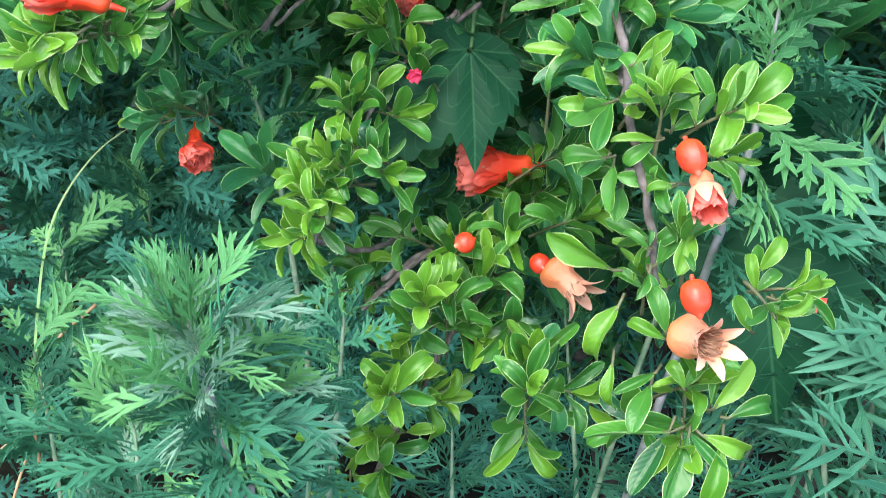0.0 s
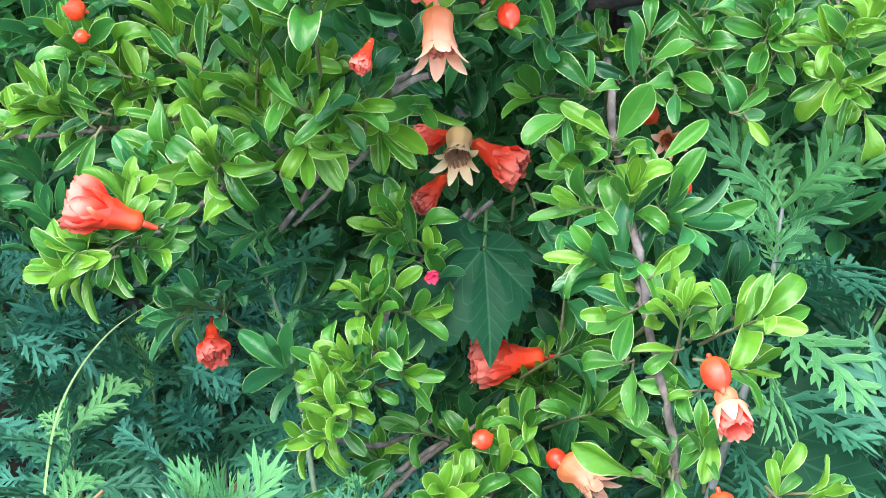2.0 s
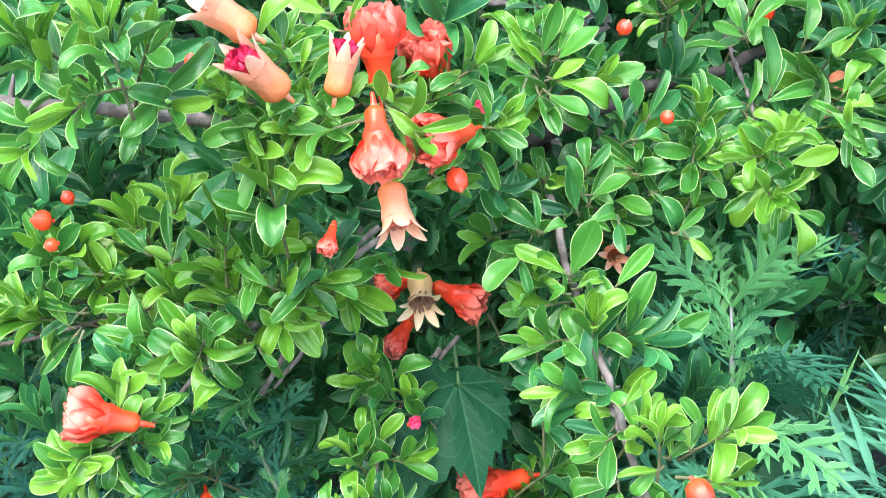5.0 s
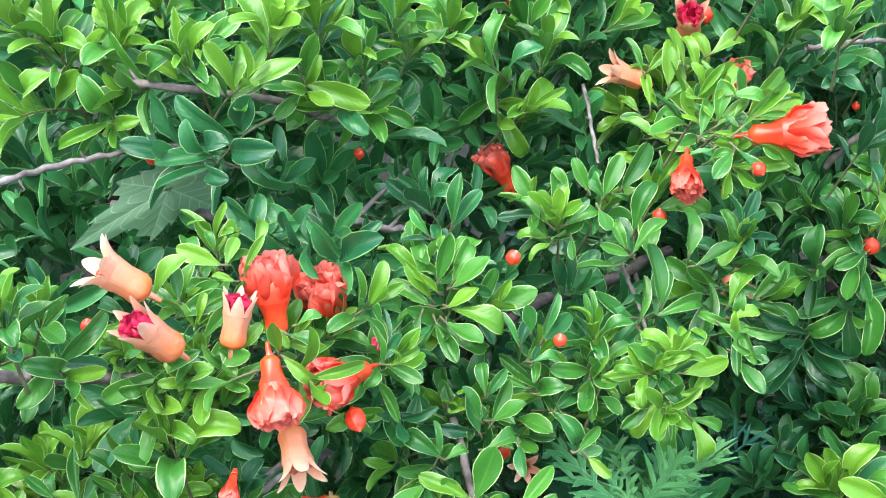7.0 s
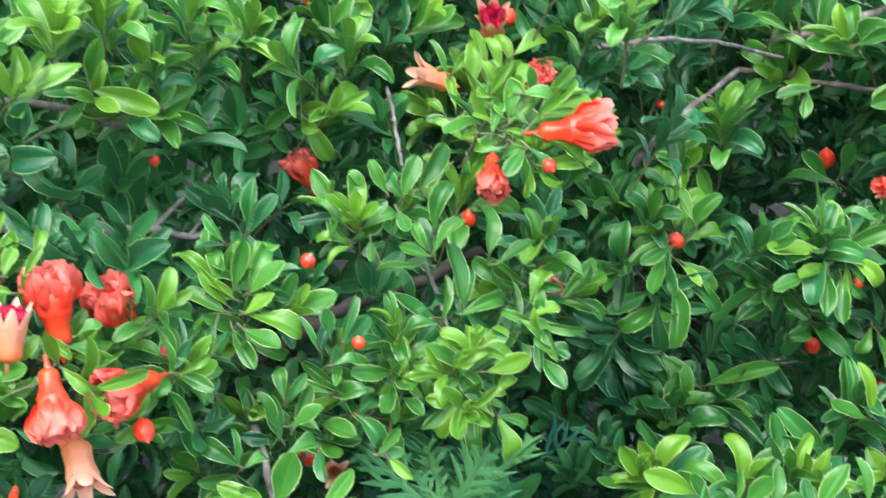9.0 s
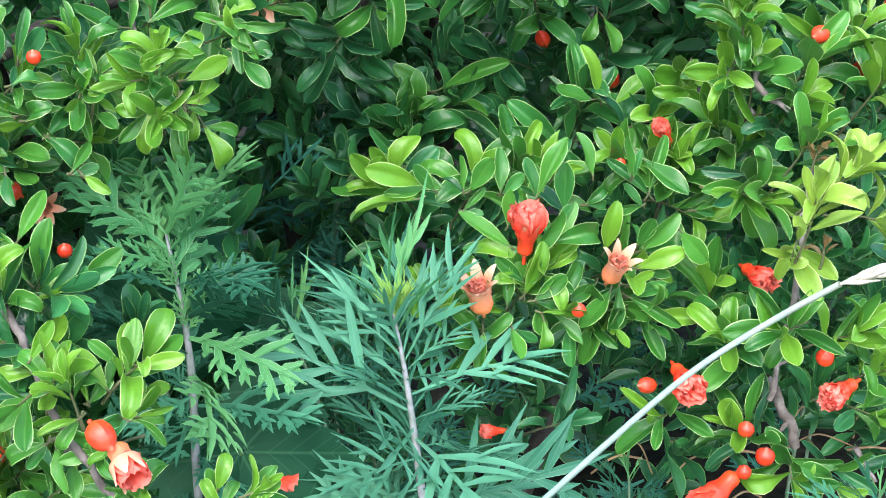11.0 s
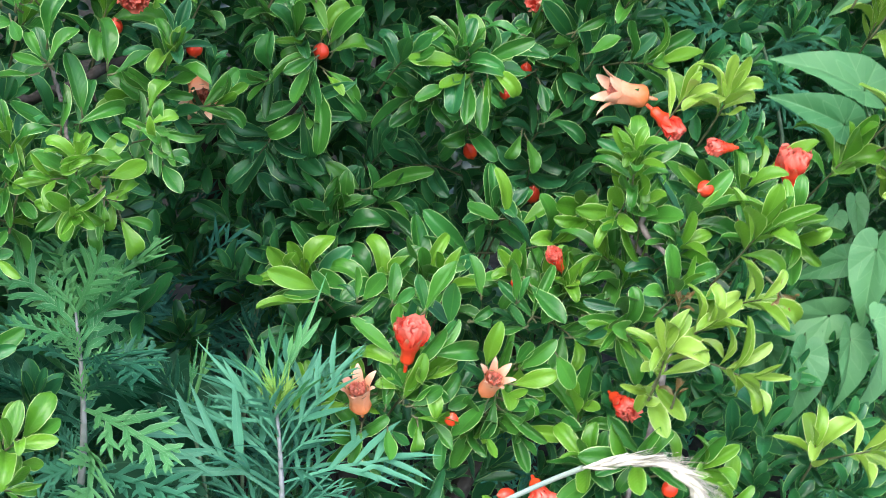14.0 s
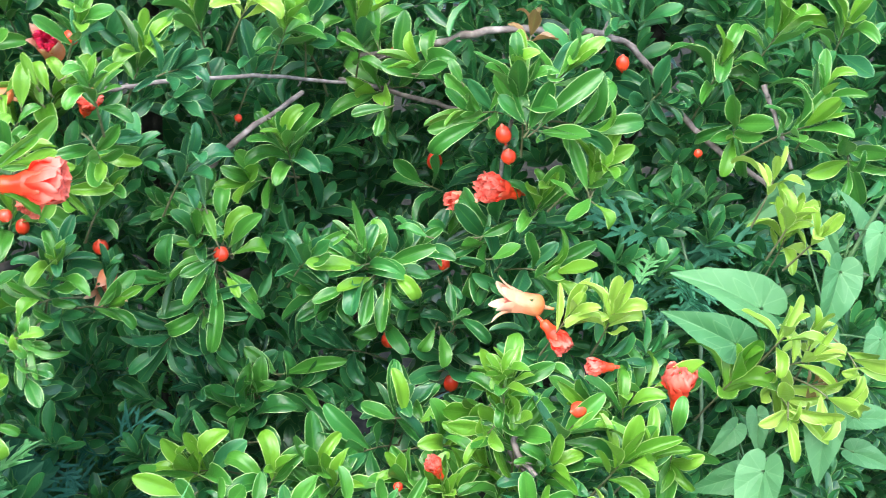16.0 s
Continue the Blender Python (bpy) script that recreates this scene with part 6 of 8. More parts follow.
lone_leaf((0.214, -0.002, 0.900), (0.207, -0.007, 0.896), "m")
lone_leaf((0.200, -0.004, 0.920), (0.183, -0.019, 0.910), "m")
lone_leaf((0.220, -0.008, 0.908), (0.230, -0.008, 0.924), "y")
lone_leaf((0.223, -0.001, 0.905), (0.222, 0.000, 0.920), "m")
lone_leaf((0.152, -0.021, 0.927), (0.161, -0.022, 0.958), "y")
lone_leaf((0.154, -0.015, 0.924), (0.149, -0.015, 0.945), "m")
lone_leaf((0.159, -0.020, 0.931), (0.175, -0.021, 0.944), "m")
lone_leaf((0.160, -0.014, 0.928), (0.176, -0.016, 0.929), "k")
lone_leaf((0.154, -0.022, 0.926), (0.138, -0.027, 0.928), "y")
lone_leaf((0.156, -0.015, 0.922), (0.145, -0.016, 0.934), "m")
lone_leaf((0.156, -0.020, 0.922), (0.169, -0.034, 0.917), "y")
lone_leaf((0.158, -0.013, 0.919), (0.155, -0.023, 0.910), "m")
lone_leaf((0.153, -0.028, 0.923), (0.150, -0.047, 0.909), "m")
lone_leaf((0.155, -0.021, 0.919), (0.142, -0.032, 0.912), "k")
lone_leaf((0.168, -0.019, 0.927), (0.177, -0.029, 0.917), "y")
lone_leaf((0.181, 0.005, 0.953), (0.154, -0.000, 0.965), "m")
lone_leaf((0.185, 0.004, 0.950), (0.188, 0.004, 0.977), "m")
lone_leaf((0.195, 0.005, 0.954), (0.225, 0.004, 0.973), "m")
lone_leaf((0.197, 0.011, 0.951), (0.199, 0.017, 0.983), "k")
lone_leaf((0.198, 0.007, 0.961), (0.194, 0.001, 0.996), "m")
lone_leaf((0.185, 0.003, 0.946), (0.195, -0.007, 0.938), "y")
lone_leaf((0.187, 0.010, 0.943), (0.185, 0.003, 0.935), "m")
lone_leaf((0.240, 0.006, 0.963), (0.245, 0.003, 0.988), "y")
lone_leaf((0.241, 0.004, 0.956), (0.256, -0.002, 0.966), "y")
lone_leaf((0.243, 0.011, 0.953), (0.252, 0.004, 0.948), "m")
lone_leaf((0.234, 0.004, 0.953), (0.247, -0.005, 0.949), "m")
lone_leaf((0.245, -0.001, 0.936), (0.268, -0.005, 0.937), "m")
lone_leaf((0.248, 0.006, 0.933), (0.258, 0.001, 0.925), "k")
lone_leaf((0.249, -0.002, 0.930), (0.259, -0.021, 0.919), "m")
lone_leaf((0.252, 0.004, 0.927), (0.265, -0.004, 0.933), "k")
lone_leaf((0.218, 0.013, 0.986), (0.241, 0.011, 0.999), "m")
lone_leaf((0.214, 0.014, 0.992), (0.214, 0.013, 1.026), "m")
lone_leaf((0.108, -0.038, 0.945), (0.097, -0.038, 0.963), "k")
lone_leaf((0.110, -0.031, 0.942), (0.111, -0.030, 0.959), "d")
lone_leaf((0.115, -0.036, 0.952), (0.113, -0.038, 0.970), "k")
lone_leaf((0.122, -0.037, 0.949), (0.126, -0.038, 0.975), "k")
lone_leaf((0.123, -0.030, 0.946), (0.138, -0.031, 0.963), "d")
lone_leaf((0.116, -0.040, 0.936), (0.131, -0.043, 0.945), "k")
lone_leaf((0.117, -0.034, 0.932), (0.120, -0.034, 0.944), "d")
lone_leaf((0.052, -0.018, 1.003), (0.041, -0.017, 1.019), "k")
lone_leaf((0.053, -0.011, 1.000), (0.035, -0.013, 1.001), "d")
lone_leaf((0.065, -0.006, 1.008), (0.068, -0.011, 1.037), "k")
lone_leaf((0.066, 0.000, 1.005), (0.080, -0.001, 1.027), "d")
lone_leaf((0.036, -0.078, 0.946), (0.049, -0.092, 0.935), "k")
lone_leaf((0.037, -0.072, 0.942), (0.037, -0.081, 0.933), "d")
lone_leaf((0.089, -0.056, 0.920), (0.085, -0.053, 0.939), "m")
lone_leaf((0.090, -0.050, 0.916), (0.100, -0.047, 0.932), "k")
lone_leaf((0.085, -0.087, 0.916), (0.075, -0.090, 0.935), "m")
lone_leaf((0.092, -0.076, 0.912), (0.110, -0.081, 0.924), "m")
lone_leaf((0.417, -0.016, 0.792), (0.386, -0.005, 0.814), "m")
lone_leaf((0.420, -0.011, 0.788), (0.389, -0.006, 0.790), "k")
lone_leaf((0.420, -0.020, 0.786), (0.393, -0.011, 0.800), "y")
lone_leaf((0.427, -0.023, 0.782), (0.447, -0.023, 0.816), "m")
lone_leaf((0.441, -0.022, 0.795), (0.472, -0.037, 0.810), "m")
lone_leaf((0.444, -0.016, 0.791), (0.457, -0.016, 0.816), "k")
lone_leaf((0.443, -0.022, 0.795), (0.459, -0.024, 0.819), "m")
lone_leaf((0.446, -0.017, 0.791), (0.438, -0.009, 0.812), "k")
lone_leaf((0.421, -0.030, 0.764), (0.433, -0.030, 0.797), "y")
lone_leaf((0.423, -0.024, 0.760), (0.417, -0.015, 0.790), "m")
lone_leaf((0.427, -0.033, 0.760), (0.446, -0.036, 0.776), "m")
lone_leaf((0.430, -0.028, 0.756), (0.445, -0.036, 0.755), "k")
lone_leaf((0.422, -0.027, 0.771), (0.405, -0.018, 0.786), "m")
lone_leaf((0.424, -0.021, 0.767), (0.404, -0.017, 0.767), "k")
lone_leaf((0.408, -0.033, 0.759), (0.408, -0.028, 0.786), "m")
lone_leaf((0.430, -0.038, 0.753), (0.443, -0.044, 0.757), "y")
lone_leaf((0.391, -0.035, 0.743), (0.383, -0.050, 0.727), "m")
lone_leaf((0.431, -0.040, 0.749), (0.428, -0.058, 0.738), "y")
lone_leaf((0.365, -0.032, 0.757), (0.368, -0.025, 0.786), "y")
lone_leaf((0.367, -0.026, 0.753), (0.384, -0.028, 0.768), "m")
lone_leaf((0.361, -0.022, 0.774), (0.378, -0.026, 0.786), "y")
lone_leaf((0.363, -0.017, 0.770), (0.375, -0.024, 0.769), "m")
lone_leaf((0.391, -0.002, 0.830), (0.405, -0.009, 0.852), "m")
lone_leaf((0.388, -0.000, 0.830), (0.384, 0.004, 0.852), "m")
lone_leaf((0.390, 0.005, 0.826), (0.378, 0.011, 0.839), "k")
lone_leaf((0.414, 0.001, 0.826), (0.415, 0.006, 0.852), "m")
lone_leaf((0.417, 0.006, 0.822), (0.430, 0.004, 0.835), "k")
lone_leaf((0.436, -0.007, 0.822), (0.450, -0.015, 0.860), "m")
lone_leaf((0.439, -0.002, 0.818), (0.435, -0.000, 0.845), "k")
lone_leaf((0.445, 0.005, 0.816), (0.440, 0.013, 0.836), "m")
lone_leaf((0.447, 0.011, 0.813), (0.434, 0.017, 0.821), "k")
lone_leaf((0.458, -0.002, 0.809), (0.459, 0.000, 0.840), "k")
lone_leaf((0.461, 0.003, 0.806), (0.442, 0.010, 0.823), "d")
lone_leaf((0.478, 0.007, 0.807), (0.489, 0.001, 0.821), "m")
lone_leaf((0.481, 0.013, 0.804), (0.493, 0.005, 0.808), "k")
lone_leaf((0.485, 0.014, 0.825), (0.476, 0.021, 0.852), "m")
lone_leaf((0.370, 0.005, 0.830), (0.355, 0.007, 0.848), "m")
lone_leaf((0.359, 0.007, 0.825), (0.321, 0.001, 0.828), "y")
lone_leaf((0.386, -0.005, 0.818), (0.398, -0.008, 0.833), "m")
lone_leaf((0.388, 0.000, 0.815), (0.399, -0.006, 0.815), "k")
lone_leaf((0.416, -0.009, 0.805), (0.419, -0.005, 0.828), "m")
lone_leaf((0.363, 0.009, 0.834), (0.326, 0.008, 0.847), "y")
lone_leaf((0.366, 0.015, 0.830), (0.338, 0.010, 0.826), "m")
lone_leaf((0.492, 0.003, 0.773), (0.497, 0.000, 0.807), "y")
lone_leaf((0.512, -0.004, 0.777), (0.523, -0.010, 0.797), "m")
lone_leaf((0.516, 0.002, 0.773), (0.515, 0.003, 0.792), "k")
lone_leaf((0.516, -0.006, 0.774), (0.535, -0.015, 0.800), "m")
lone_leaf((0.519, -0.001, 0.770), (0.537, -0.012, 0.777), "k")
lone_leaf((0.510, -0.010, 0.763), (0.537, -0.023, 0.777), "y")
lone_leaf((0.514, -0.005, 0.759), (0.531, -0.017, 0.758), "m")
lone_leaf((0.503, -0.012, 0.752), (0.517, -0.021, 0.763), "y")
lone_leaf((0.506, -0.007, 0.748), (0.509, -0.006, 0.763), "m")
lone_leaf((0.492, -0.009, 0.748), (0.461, -0.034, 0.732), "m")
lone_leaf((0.498, -0.009, 0.752), (0.487, -0.033, 0.734), "m")
lone_leaf((0.501, -0.004, 0.748), (0.481, -0.012, 0.741), "k")
lone_leaf((0.502, -0.016, 0.745), (0.524, -0.046, 0.738), "m")
lone_leaf((0.505, -0.010, 0.741), (0.525, -0.023, 0.754), "k")
lone_leaf((0.489, -0.022, 0.728), (0.492, -0.041, 0.720), "y")
lone_leaf((0.492, -0.017, 0.724), (0.488, -0.028, 0.716), "m")
lone_leaf((0.483, -0.004, 0.752), (0.462, -0.013, 0.746), "m")
lone_leaf((0.517, -0.015, 0.756), (0.524, -0.030, 0.750), "m")
lone_leaf((0.456, -0.022, 0.734), (0.451, -0.042, 0.712), "k")
lone_leaf((0.459, -0.017, 0.729), (0.440, -0.024, 0.716), "d")
lone_leaf((0.542, -0.009, 0.787), (0.547, -0.043, 0.774), "m")
lone_leaf((0.510, 0.005, 0.825), (0.502, 0.007, 0.851), "m")
lone_leaf((0.514, 0.011, 0.821), (0.519, 0.010, 0.840), "k")
lone_leaf((0.525, 0.008, 0.810), (0.535, 0.013, 0.848), "m")
lone_leaf((0.528, 0.013, 0.806), (0.506, 0.026, 0.831), "k")
lone_leaf((0.520, 0.006, 0.802), (0.497, 0.003, 0.803), "m")
lone_leaf((0.523, 0.011, 0.799), (0.510, 0.016, 0.814), "k")
lone_leaf((0.409, -0.040, 0.746), (0.406, -0.062, 0.733), "m")
lone_leaf((0.412, -0.034, 0.742), (0.422, -0.051, 0.737), "k")
lone_leaf((0.380, -0.033, 0.764), (0.356, -0.041, 0.763), "y")
lone_leaf((0.383, -0.028, 0.760), (0.368, -0.025, 0.775), "m")
lone_leaf((0.524, 0.019, 0.832), (0.542, -0.011, 0.815), "m")
lone_leaf((0.553, -0.006, 0.799), (0.569, -0.016, 0.814), "m")
lone_leaf((0.557, -0.001, 0.796), (0.567, -0.011, 0.797), "k")
lone_leaf((0.083, -0.082, 0.865), (0.065, -0.085, 0.866), "m")
lone_leaf((0.085, -0.082, 0.865), (0.103, -0.088, 0.872), "k")
lone_leaf((0.084, -0.087, 0.855), (0.080, -0.086, 0.868), "m")
lone_leaf((0.057, -0.080, 0.872), (0.061, -0.097, 0.862), "k")
lone_leaf((0.065, -0.074, 0.886), (0.060, -0.074, 0.906), "k")
lone_leaf((0.088, -0.039, 0.888), (0.067, -0.045, 0.894), "d")
lone_leaf((0.095, -0.036, 0.893), (0.084, -0.033, 0.907), "k")
lone_leaf((0.109, -0.096, 0.833), (0.089, -0.105, 0.835), "m")
lone_leaf((0.115, -0.092, 0.839), (0.124, -0.087, 0.854), "k")
lone_leaf((0.119, -0.093, 0.838), (0.139, -0.098, 0.849), "k")
lone_leaf((0.117, -0.096, 0.831), (0.125, -0.092, 0.846), "m")
lone_leaf((0.097, -0.100, 0.825), (0.104, -0.094, 0.840), "k")
lone_leaf((0.088, -0.103, 0.818), (0.080, -0.113, 0.811), "m")
lone_leaf((0.071, -0.103, 0.821), (0.063, -0.111, 0.817), "d")
lone_leaf((0.107, -0.103, 0.817), (0.101, -0.097, 0.832), "k")
lone_leaf((0.109, -0.109, 0.803), (0.095, -0.113, 0.800), "m")
lone_leaf((0.029, -0.035, 0.902), (0.018, -0.055, 0.892), "d")
lone_leaf((0.143, -0.067, 0.891), (0.157, -0.069, 0.894), "k")
lone_leaf((0.149, -0.068, 0.889), (0.158, -0.070, 0.891), "m")
lone_leaf((0.050, -0.031, 0.909), (0.056, -0.042, 0.903), "d")
lone_leaf((0.116, -0.026, 0.913), (0.105, -0.029, 0.911), "k")
lone_leaf((0.202, 0.014, 0.908), (0.196, 0.014, 0.928), "m")
lone_leaf((0.206, 0.015, 0.909), (0.189, 0.009, 0.916), "m")
lone_leaf((0.212, 0.017, 0.912), (0.200, 0.014, 0.925), "m")
lone_leaf((0.218, 0.010, 0.897), (0.204, 0.002, 0.896), "m")
lone_leaf((0.223, 0.006, 0.888), (0.243, -0.001, 0.888), "m")
lone_leaf((0.220, 0.015, 0.907), (0.227, 0.009, 0.906), "m")
lone_leaf((0.164, 0.017, 0.918), (0.157, 0.008, 0.912), "m")
lone_leaf((0.160, 0.017, 0.919), (0.149, 0.017, 0.922), "m")
lone_leaf((0.158, 0.017, 0.918), (0.148, 0.017, 0.929), "m")
lone_leaf((0.199, 0.004, 0.885), (0.191, 0.000, 0.886), "k")
lone_leaf((0.196, 0.027, 0.937), (0.190, 0.028, 0.944), "k")
lone_leaf((0.115, -0.134, 0.808), (0.103, -0.132, 0.818), "m")
lone_leaf((0.133, -0.174, 0.818), (0.135, -0.172, 0.828), "m")
lone_leaf((0.133, -0.182, 0.804), (0.121, -0.193, 0.797), "m")
lone_leaf((0.138, -0.179, 0.810), (0.150, -0.174, 0.819), "m")
lone_leaf((0.148, -0.176, 0.814), (0.155, -0.170, 0.828), "m")
lone_leaf((0.156, -0.170, 0.823), (0.143, -0.167, 0.837), "m")
lone_leaf((0.166, -0.170, 0.823), (0.188, -0.176, 0.837), "m")
lone_leaf((0.164, -0.176, 0.813), (0.170, -0.187, 0.808), "m")
lone_leaf((0.115, -0.153, 0.776), (0.105, -0.159, 0.767), "k")
lone_leaf((0.158, -0.197, 0.777), (0.148, -0.212, 0.772), "m")
lone_leaf((0.143, -0.198, 0.757), (0.142, -0.196, 0.768), "k")
lone_leaf((0.195, -0.195, 0.758), (0.192, -0.195, 0.771), "m")
lone_leaf((0.206, -0.201, 0.747), (0.198, -0.216, 0.744), "m")
lone_leaf((0.197, -0.200, 0.750), (0.204, -0.197, 0.764), "m")
lone_leaf((0.161, -0.215, 0.725), (0.161, -0.214, 0.740), "k")
lone_leaf((0.175, -0.237, 0.687), (0.166, -0.255, 0.662), "k")
lone_leaf((0.183, -0.236, 0.689), (0.203, -0.255, 0.684), "k")
lone_leaf((0.191, -0.229, 0.700), (0.189, -0.223, 0.718), "m")
lone_leaf((0.176, -0.227, 0.705), (0.180, -0.225, 0.718), "m")
lone_leaf((0.146, -0.203, 0.748), (0.151, -0.212, 0.746), "k")
lone_leaf((0.126, -0.159, 0.766), (0.117, -0.170, 0.764), "k")
lone_leaf((0.177, -0.218, 0.719), (0.187, -0.214, 0.729), "k")
lone_leaf((0.370, 0.167, 0.972), (0.347, 0.163, 0.979), "y")
lone_leaf((0.371, 0.173, 0.969), (0.350, 0.169, 0.964), "m")
lone_leaf((0.375, 0.115, 0.995), (0.361, 0.121, 1.025), "y")
lone_leaf((0.381, 0.175, 0.975), (0.390, 0.168, 1.010), "y")
lone_leaf((0.382, 0.181, 0.971), (0.369, 0.180, 0.990), "m")
lone_leaf((0.386, 0.173, 0.971), (0.407, 0.162, 1.003), "m")
lone_leaf((0.387, 0.179, 0.967), (0.383, 0.180, 0.999), "k")
lone_leaf((0.389, 0.168, 0.968), (0.416, 0.162, 0.984), "y")
lone_leaf((0.390, 0.174, 0.964), (0.395, 0.177, 0.986), "m")
lone_leaf((0.372, 0.159, 0.970), (0.339, 0.144, 0.958), "m")
lone_leaf((0.374, 0.165, 0.967), (0.365, 0.147, 0.940), "k")
lone_leaf((0.375, 0.157, 0.966), (0.351, 0.143, 0.960), "m")
lone_leaf((0.376, 0.163, 0.963), (0.369, 0.149, 0.946), "k")
lone_leaf((0.371, 0.163, 0.959), (0.354, 0.135, 0.933), "m")
lone_leaf((0.372, 0.169, 0.955), (0.376, 0.147, 0.933), "k")
lone_leaf((0.378, 0.175, 0.945), (0.380, 0.120, 0.913), "m")
lone_leaf((0.380, 0.181, 0.941), (0.413, 0.145, 0.931), "k")
lone_leaf((0.385, 0.171, 0.952), (0.409, 0.145, 0.945), "m")
lone_leaf((0.385, 0.164, 0.950), (0.395, 0.148, 0.940), "y")
lone_leaf((0.359, 0.127, 1.018), (0.336, 0.131, 1.029), "k")
lone_leaf((0.365, 0.125, 1.019), (0.348, 0.138, 1.059), "k")
lone_leaf((0.363, 0.134, 1.020), (0.369, 0.138, 1.046), "m")
lone_leaf((0.380, 0.181, 0.991), (0.374, 0.180, 1.021), "m")
lone_leaf((0.497, 0.172, 0.963), (0.453, 0.167, 0.962), "y")
lone_leaf((0.499, 0.178, 0.959), (0.468, 0.181, 0.975), "m")
lone_leaf((0.508, 0.178, 0.951), (0.479, 0.167, 0.940), "y")
lone_leaf((0.510, 0.183, 0.948), (0.495, 0.174, 0.932), "m")
lone_leaf((0.513, 0.183, 0.960), (0.510, 0.187, 0.997), "y")
lone_leaf((0.519, 0.190, 0.958), (0.555, 0.178, 0.980), "m")
lone_leaf((0.521, 0.196, 0.954), (0.554, 0.182, 0.955), "k")
lone_leaf((0.524, 0.188, 0.954), (0.546, 0.161, 0.949), "y")
lone_leaf((0.526, 0.193, 0.950), (0.534, 0.176, 0.939), "m")
lone_leaf((0.510, 0.184, 0.944), (0.499, 0.154, 0.923), "m")
lone_leaf((0.512, 0.190, 0.940), (0.489, 0.176, 0.929), "k")
lone_leaf((0.520, 0.181, 0.940), (0.517, 0.159, 0.914), "m")
lone_leaf((0.522, 0.187, 0.937), (0.539, 0.171, 0.925), "k")
lone_leaf((0.498, 0.184, 0.964), (0.477, 0.181, 0.995), "m")
lone_leaf((0.501, 0.174, 0.973), (0.479, 0.174, 1.015), "m")
lone_leaf((0.484, 0.168, 0.944), (0.461, 0.154, 0.937), "m")
lone_leaf((0.524, 0.186, 0.949), (0.524, 0.164, 0.928), "y")
lone_leaf((0.579, 0.228, 0.942), (0.551, 0.225, 0.935), "k")
lone_leaf((0.583, 0.219, 0.935), (0.586, 0.201, 0.919), "k")
lone_leaf((0.586, 0.225, 0.931), (0.594, 0.213, 0.923), "d")
lone_leaf((0.588, 0.209, 0.901), (0.603, 0.208, 0.914), "m")
lone_leaf((0.591, 0.215, 0.897), (0.589, 0.218, 0.911), "k")
lone_leaf((0.581, 0.244, 0.880), (0.569, 0.228, 0.863), "m")
lone_leaf((0.586, 0.242, 0.876), (0.589, 0.216, 0.858), "m")
lone_leaf((0.594, 0.216, 0.904), (0.616, 0.186, 0.900), "k")
lone_leaf((0.665, 0.116, 1.057), (0.647, 0.123, 1.094), "m")
lone_leaf((0.674, 0.137, 1.051), (0.665, 0.134, 1.090), "y")
lone_leaf((0.678, 0.138, 1.056), (0.676, 0.142, 1.091), "y")
lone_leaf((0.680, 0.140, 1.062), (0.700, 0.129, 1.072), "m")
lone_leaf((0.672, 0.127, 1.049), (0.650, 0.101, 1.031), "m")
lone_leaf((0.674, 0.126, 1.045), (0.689, 0.104, 1.040), "y")
lone_leaf((0.660, 0.129, 1.047), (0.641, 0.130, 1.061), "m")
lone_leaf((0.618, 0.123, 1.103), (0.648, 0.106, 1.155), "m")
lone_leaf((0.621, 0.129, 1.100), (0.656, 0.105, 1.103), "m")
lone_leaf((0.611, 0.132, 1.104), (0.601, 0.140, 1.135), "m")
lone_leaf((0.613, 0.139, 1.102), (0.590, 0.146, 1.119), "k")
lone_leaf((0.613, 0.130, 1.099), (0.624, 0.126, 1.139), "m")
lone_leaf((0.586, 0.179, 1.093), (0.541, 0.155, 1.079), "m")
lone_leaf((0.627, 0.124, 1.105), (0.673, 0.095, 1.109), "k")
lone_leaf((0.521, 0.290, 1.104), (0.488, 0.296, 1.120), "m")
lone_leaf((0.525, 0.292, 1.113), (0.528, 0.290, 1.156), "m")
lone_leaf((0.527, 0.298, 1.110), (0.545, 0.295, 1.141), "k")
lone_leaf((0.500, 0.299, 1.119), (0.473, 0.306, 1.135), "m")
lone_leaf((0.509, 0.300, 1.125), (0.494, 0.300, 1.175), "m")
lone_leaf((0.522, 0.280, 1.075), (0.492, 0.279, 1.067), "m")
lone_leaf((0.518, 0.288, 1.073), (0.511, 0.271, 1.055), "m")
lone_leaf((0.539, 0.249, 1.114), (0.562, 0.236, 1.126), "m")
lone_leaf((0.541, 0.255, 1.112), (0.551, 0.251, 1.129), "k")
lone_leaf((0.567, 0.187, 1.121), (0.556, 0.192, 1.138), "m")
lone_leaf((0.410, 0.241, 0.805), (0.389, 0.243, 0.839), "k")
lone_leaf((0.411, 0.247, 0.801), (0.418, 0.249, 0.835), "d")
lone_leaf((0.415, 0.246, 0.804), (0.436, 0.239, 0.819), "m")
lone_leaf((0.405, 0.239, 0.801), (0.363, 0.242, 0.803), "k")
lone_leaf((0.421, 0.250, 0.801), (0.421, 0.247, 0.833), "m")
lone_leaf((0.422, 0.256, 0.797), (0.410, 0.257, 0.818), "k")
lone_leaf((0.446, 0.257, 0.821), (0.495, 0.237, 0.845), "m")
lone_leaf((0.440, 0.258, 0.820), (0.412, 0.263, 0.841), "m")
lone_leaf((0.559, 0.212, 0.978), (0.531, 0.215, 0.988), "k")
lone_leaf((0.603, 0.206, 0.983), (0.626, 0.193, 1.002), "m")
lone_leaf((0.606, 0.212, 0.980), (0.609, 0.209, 1.000), "k")
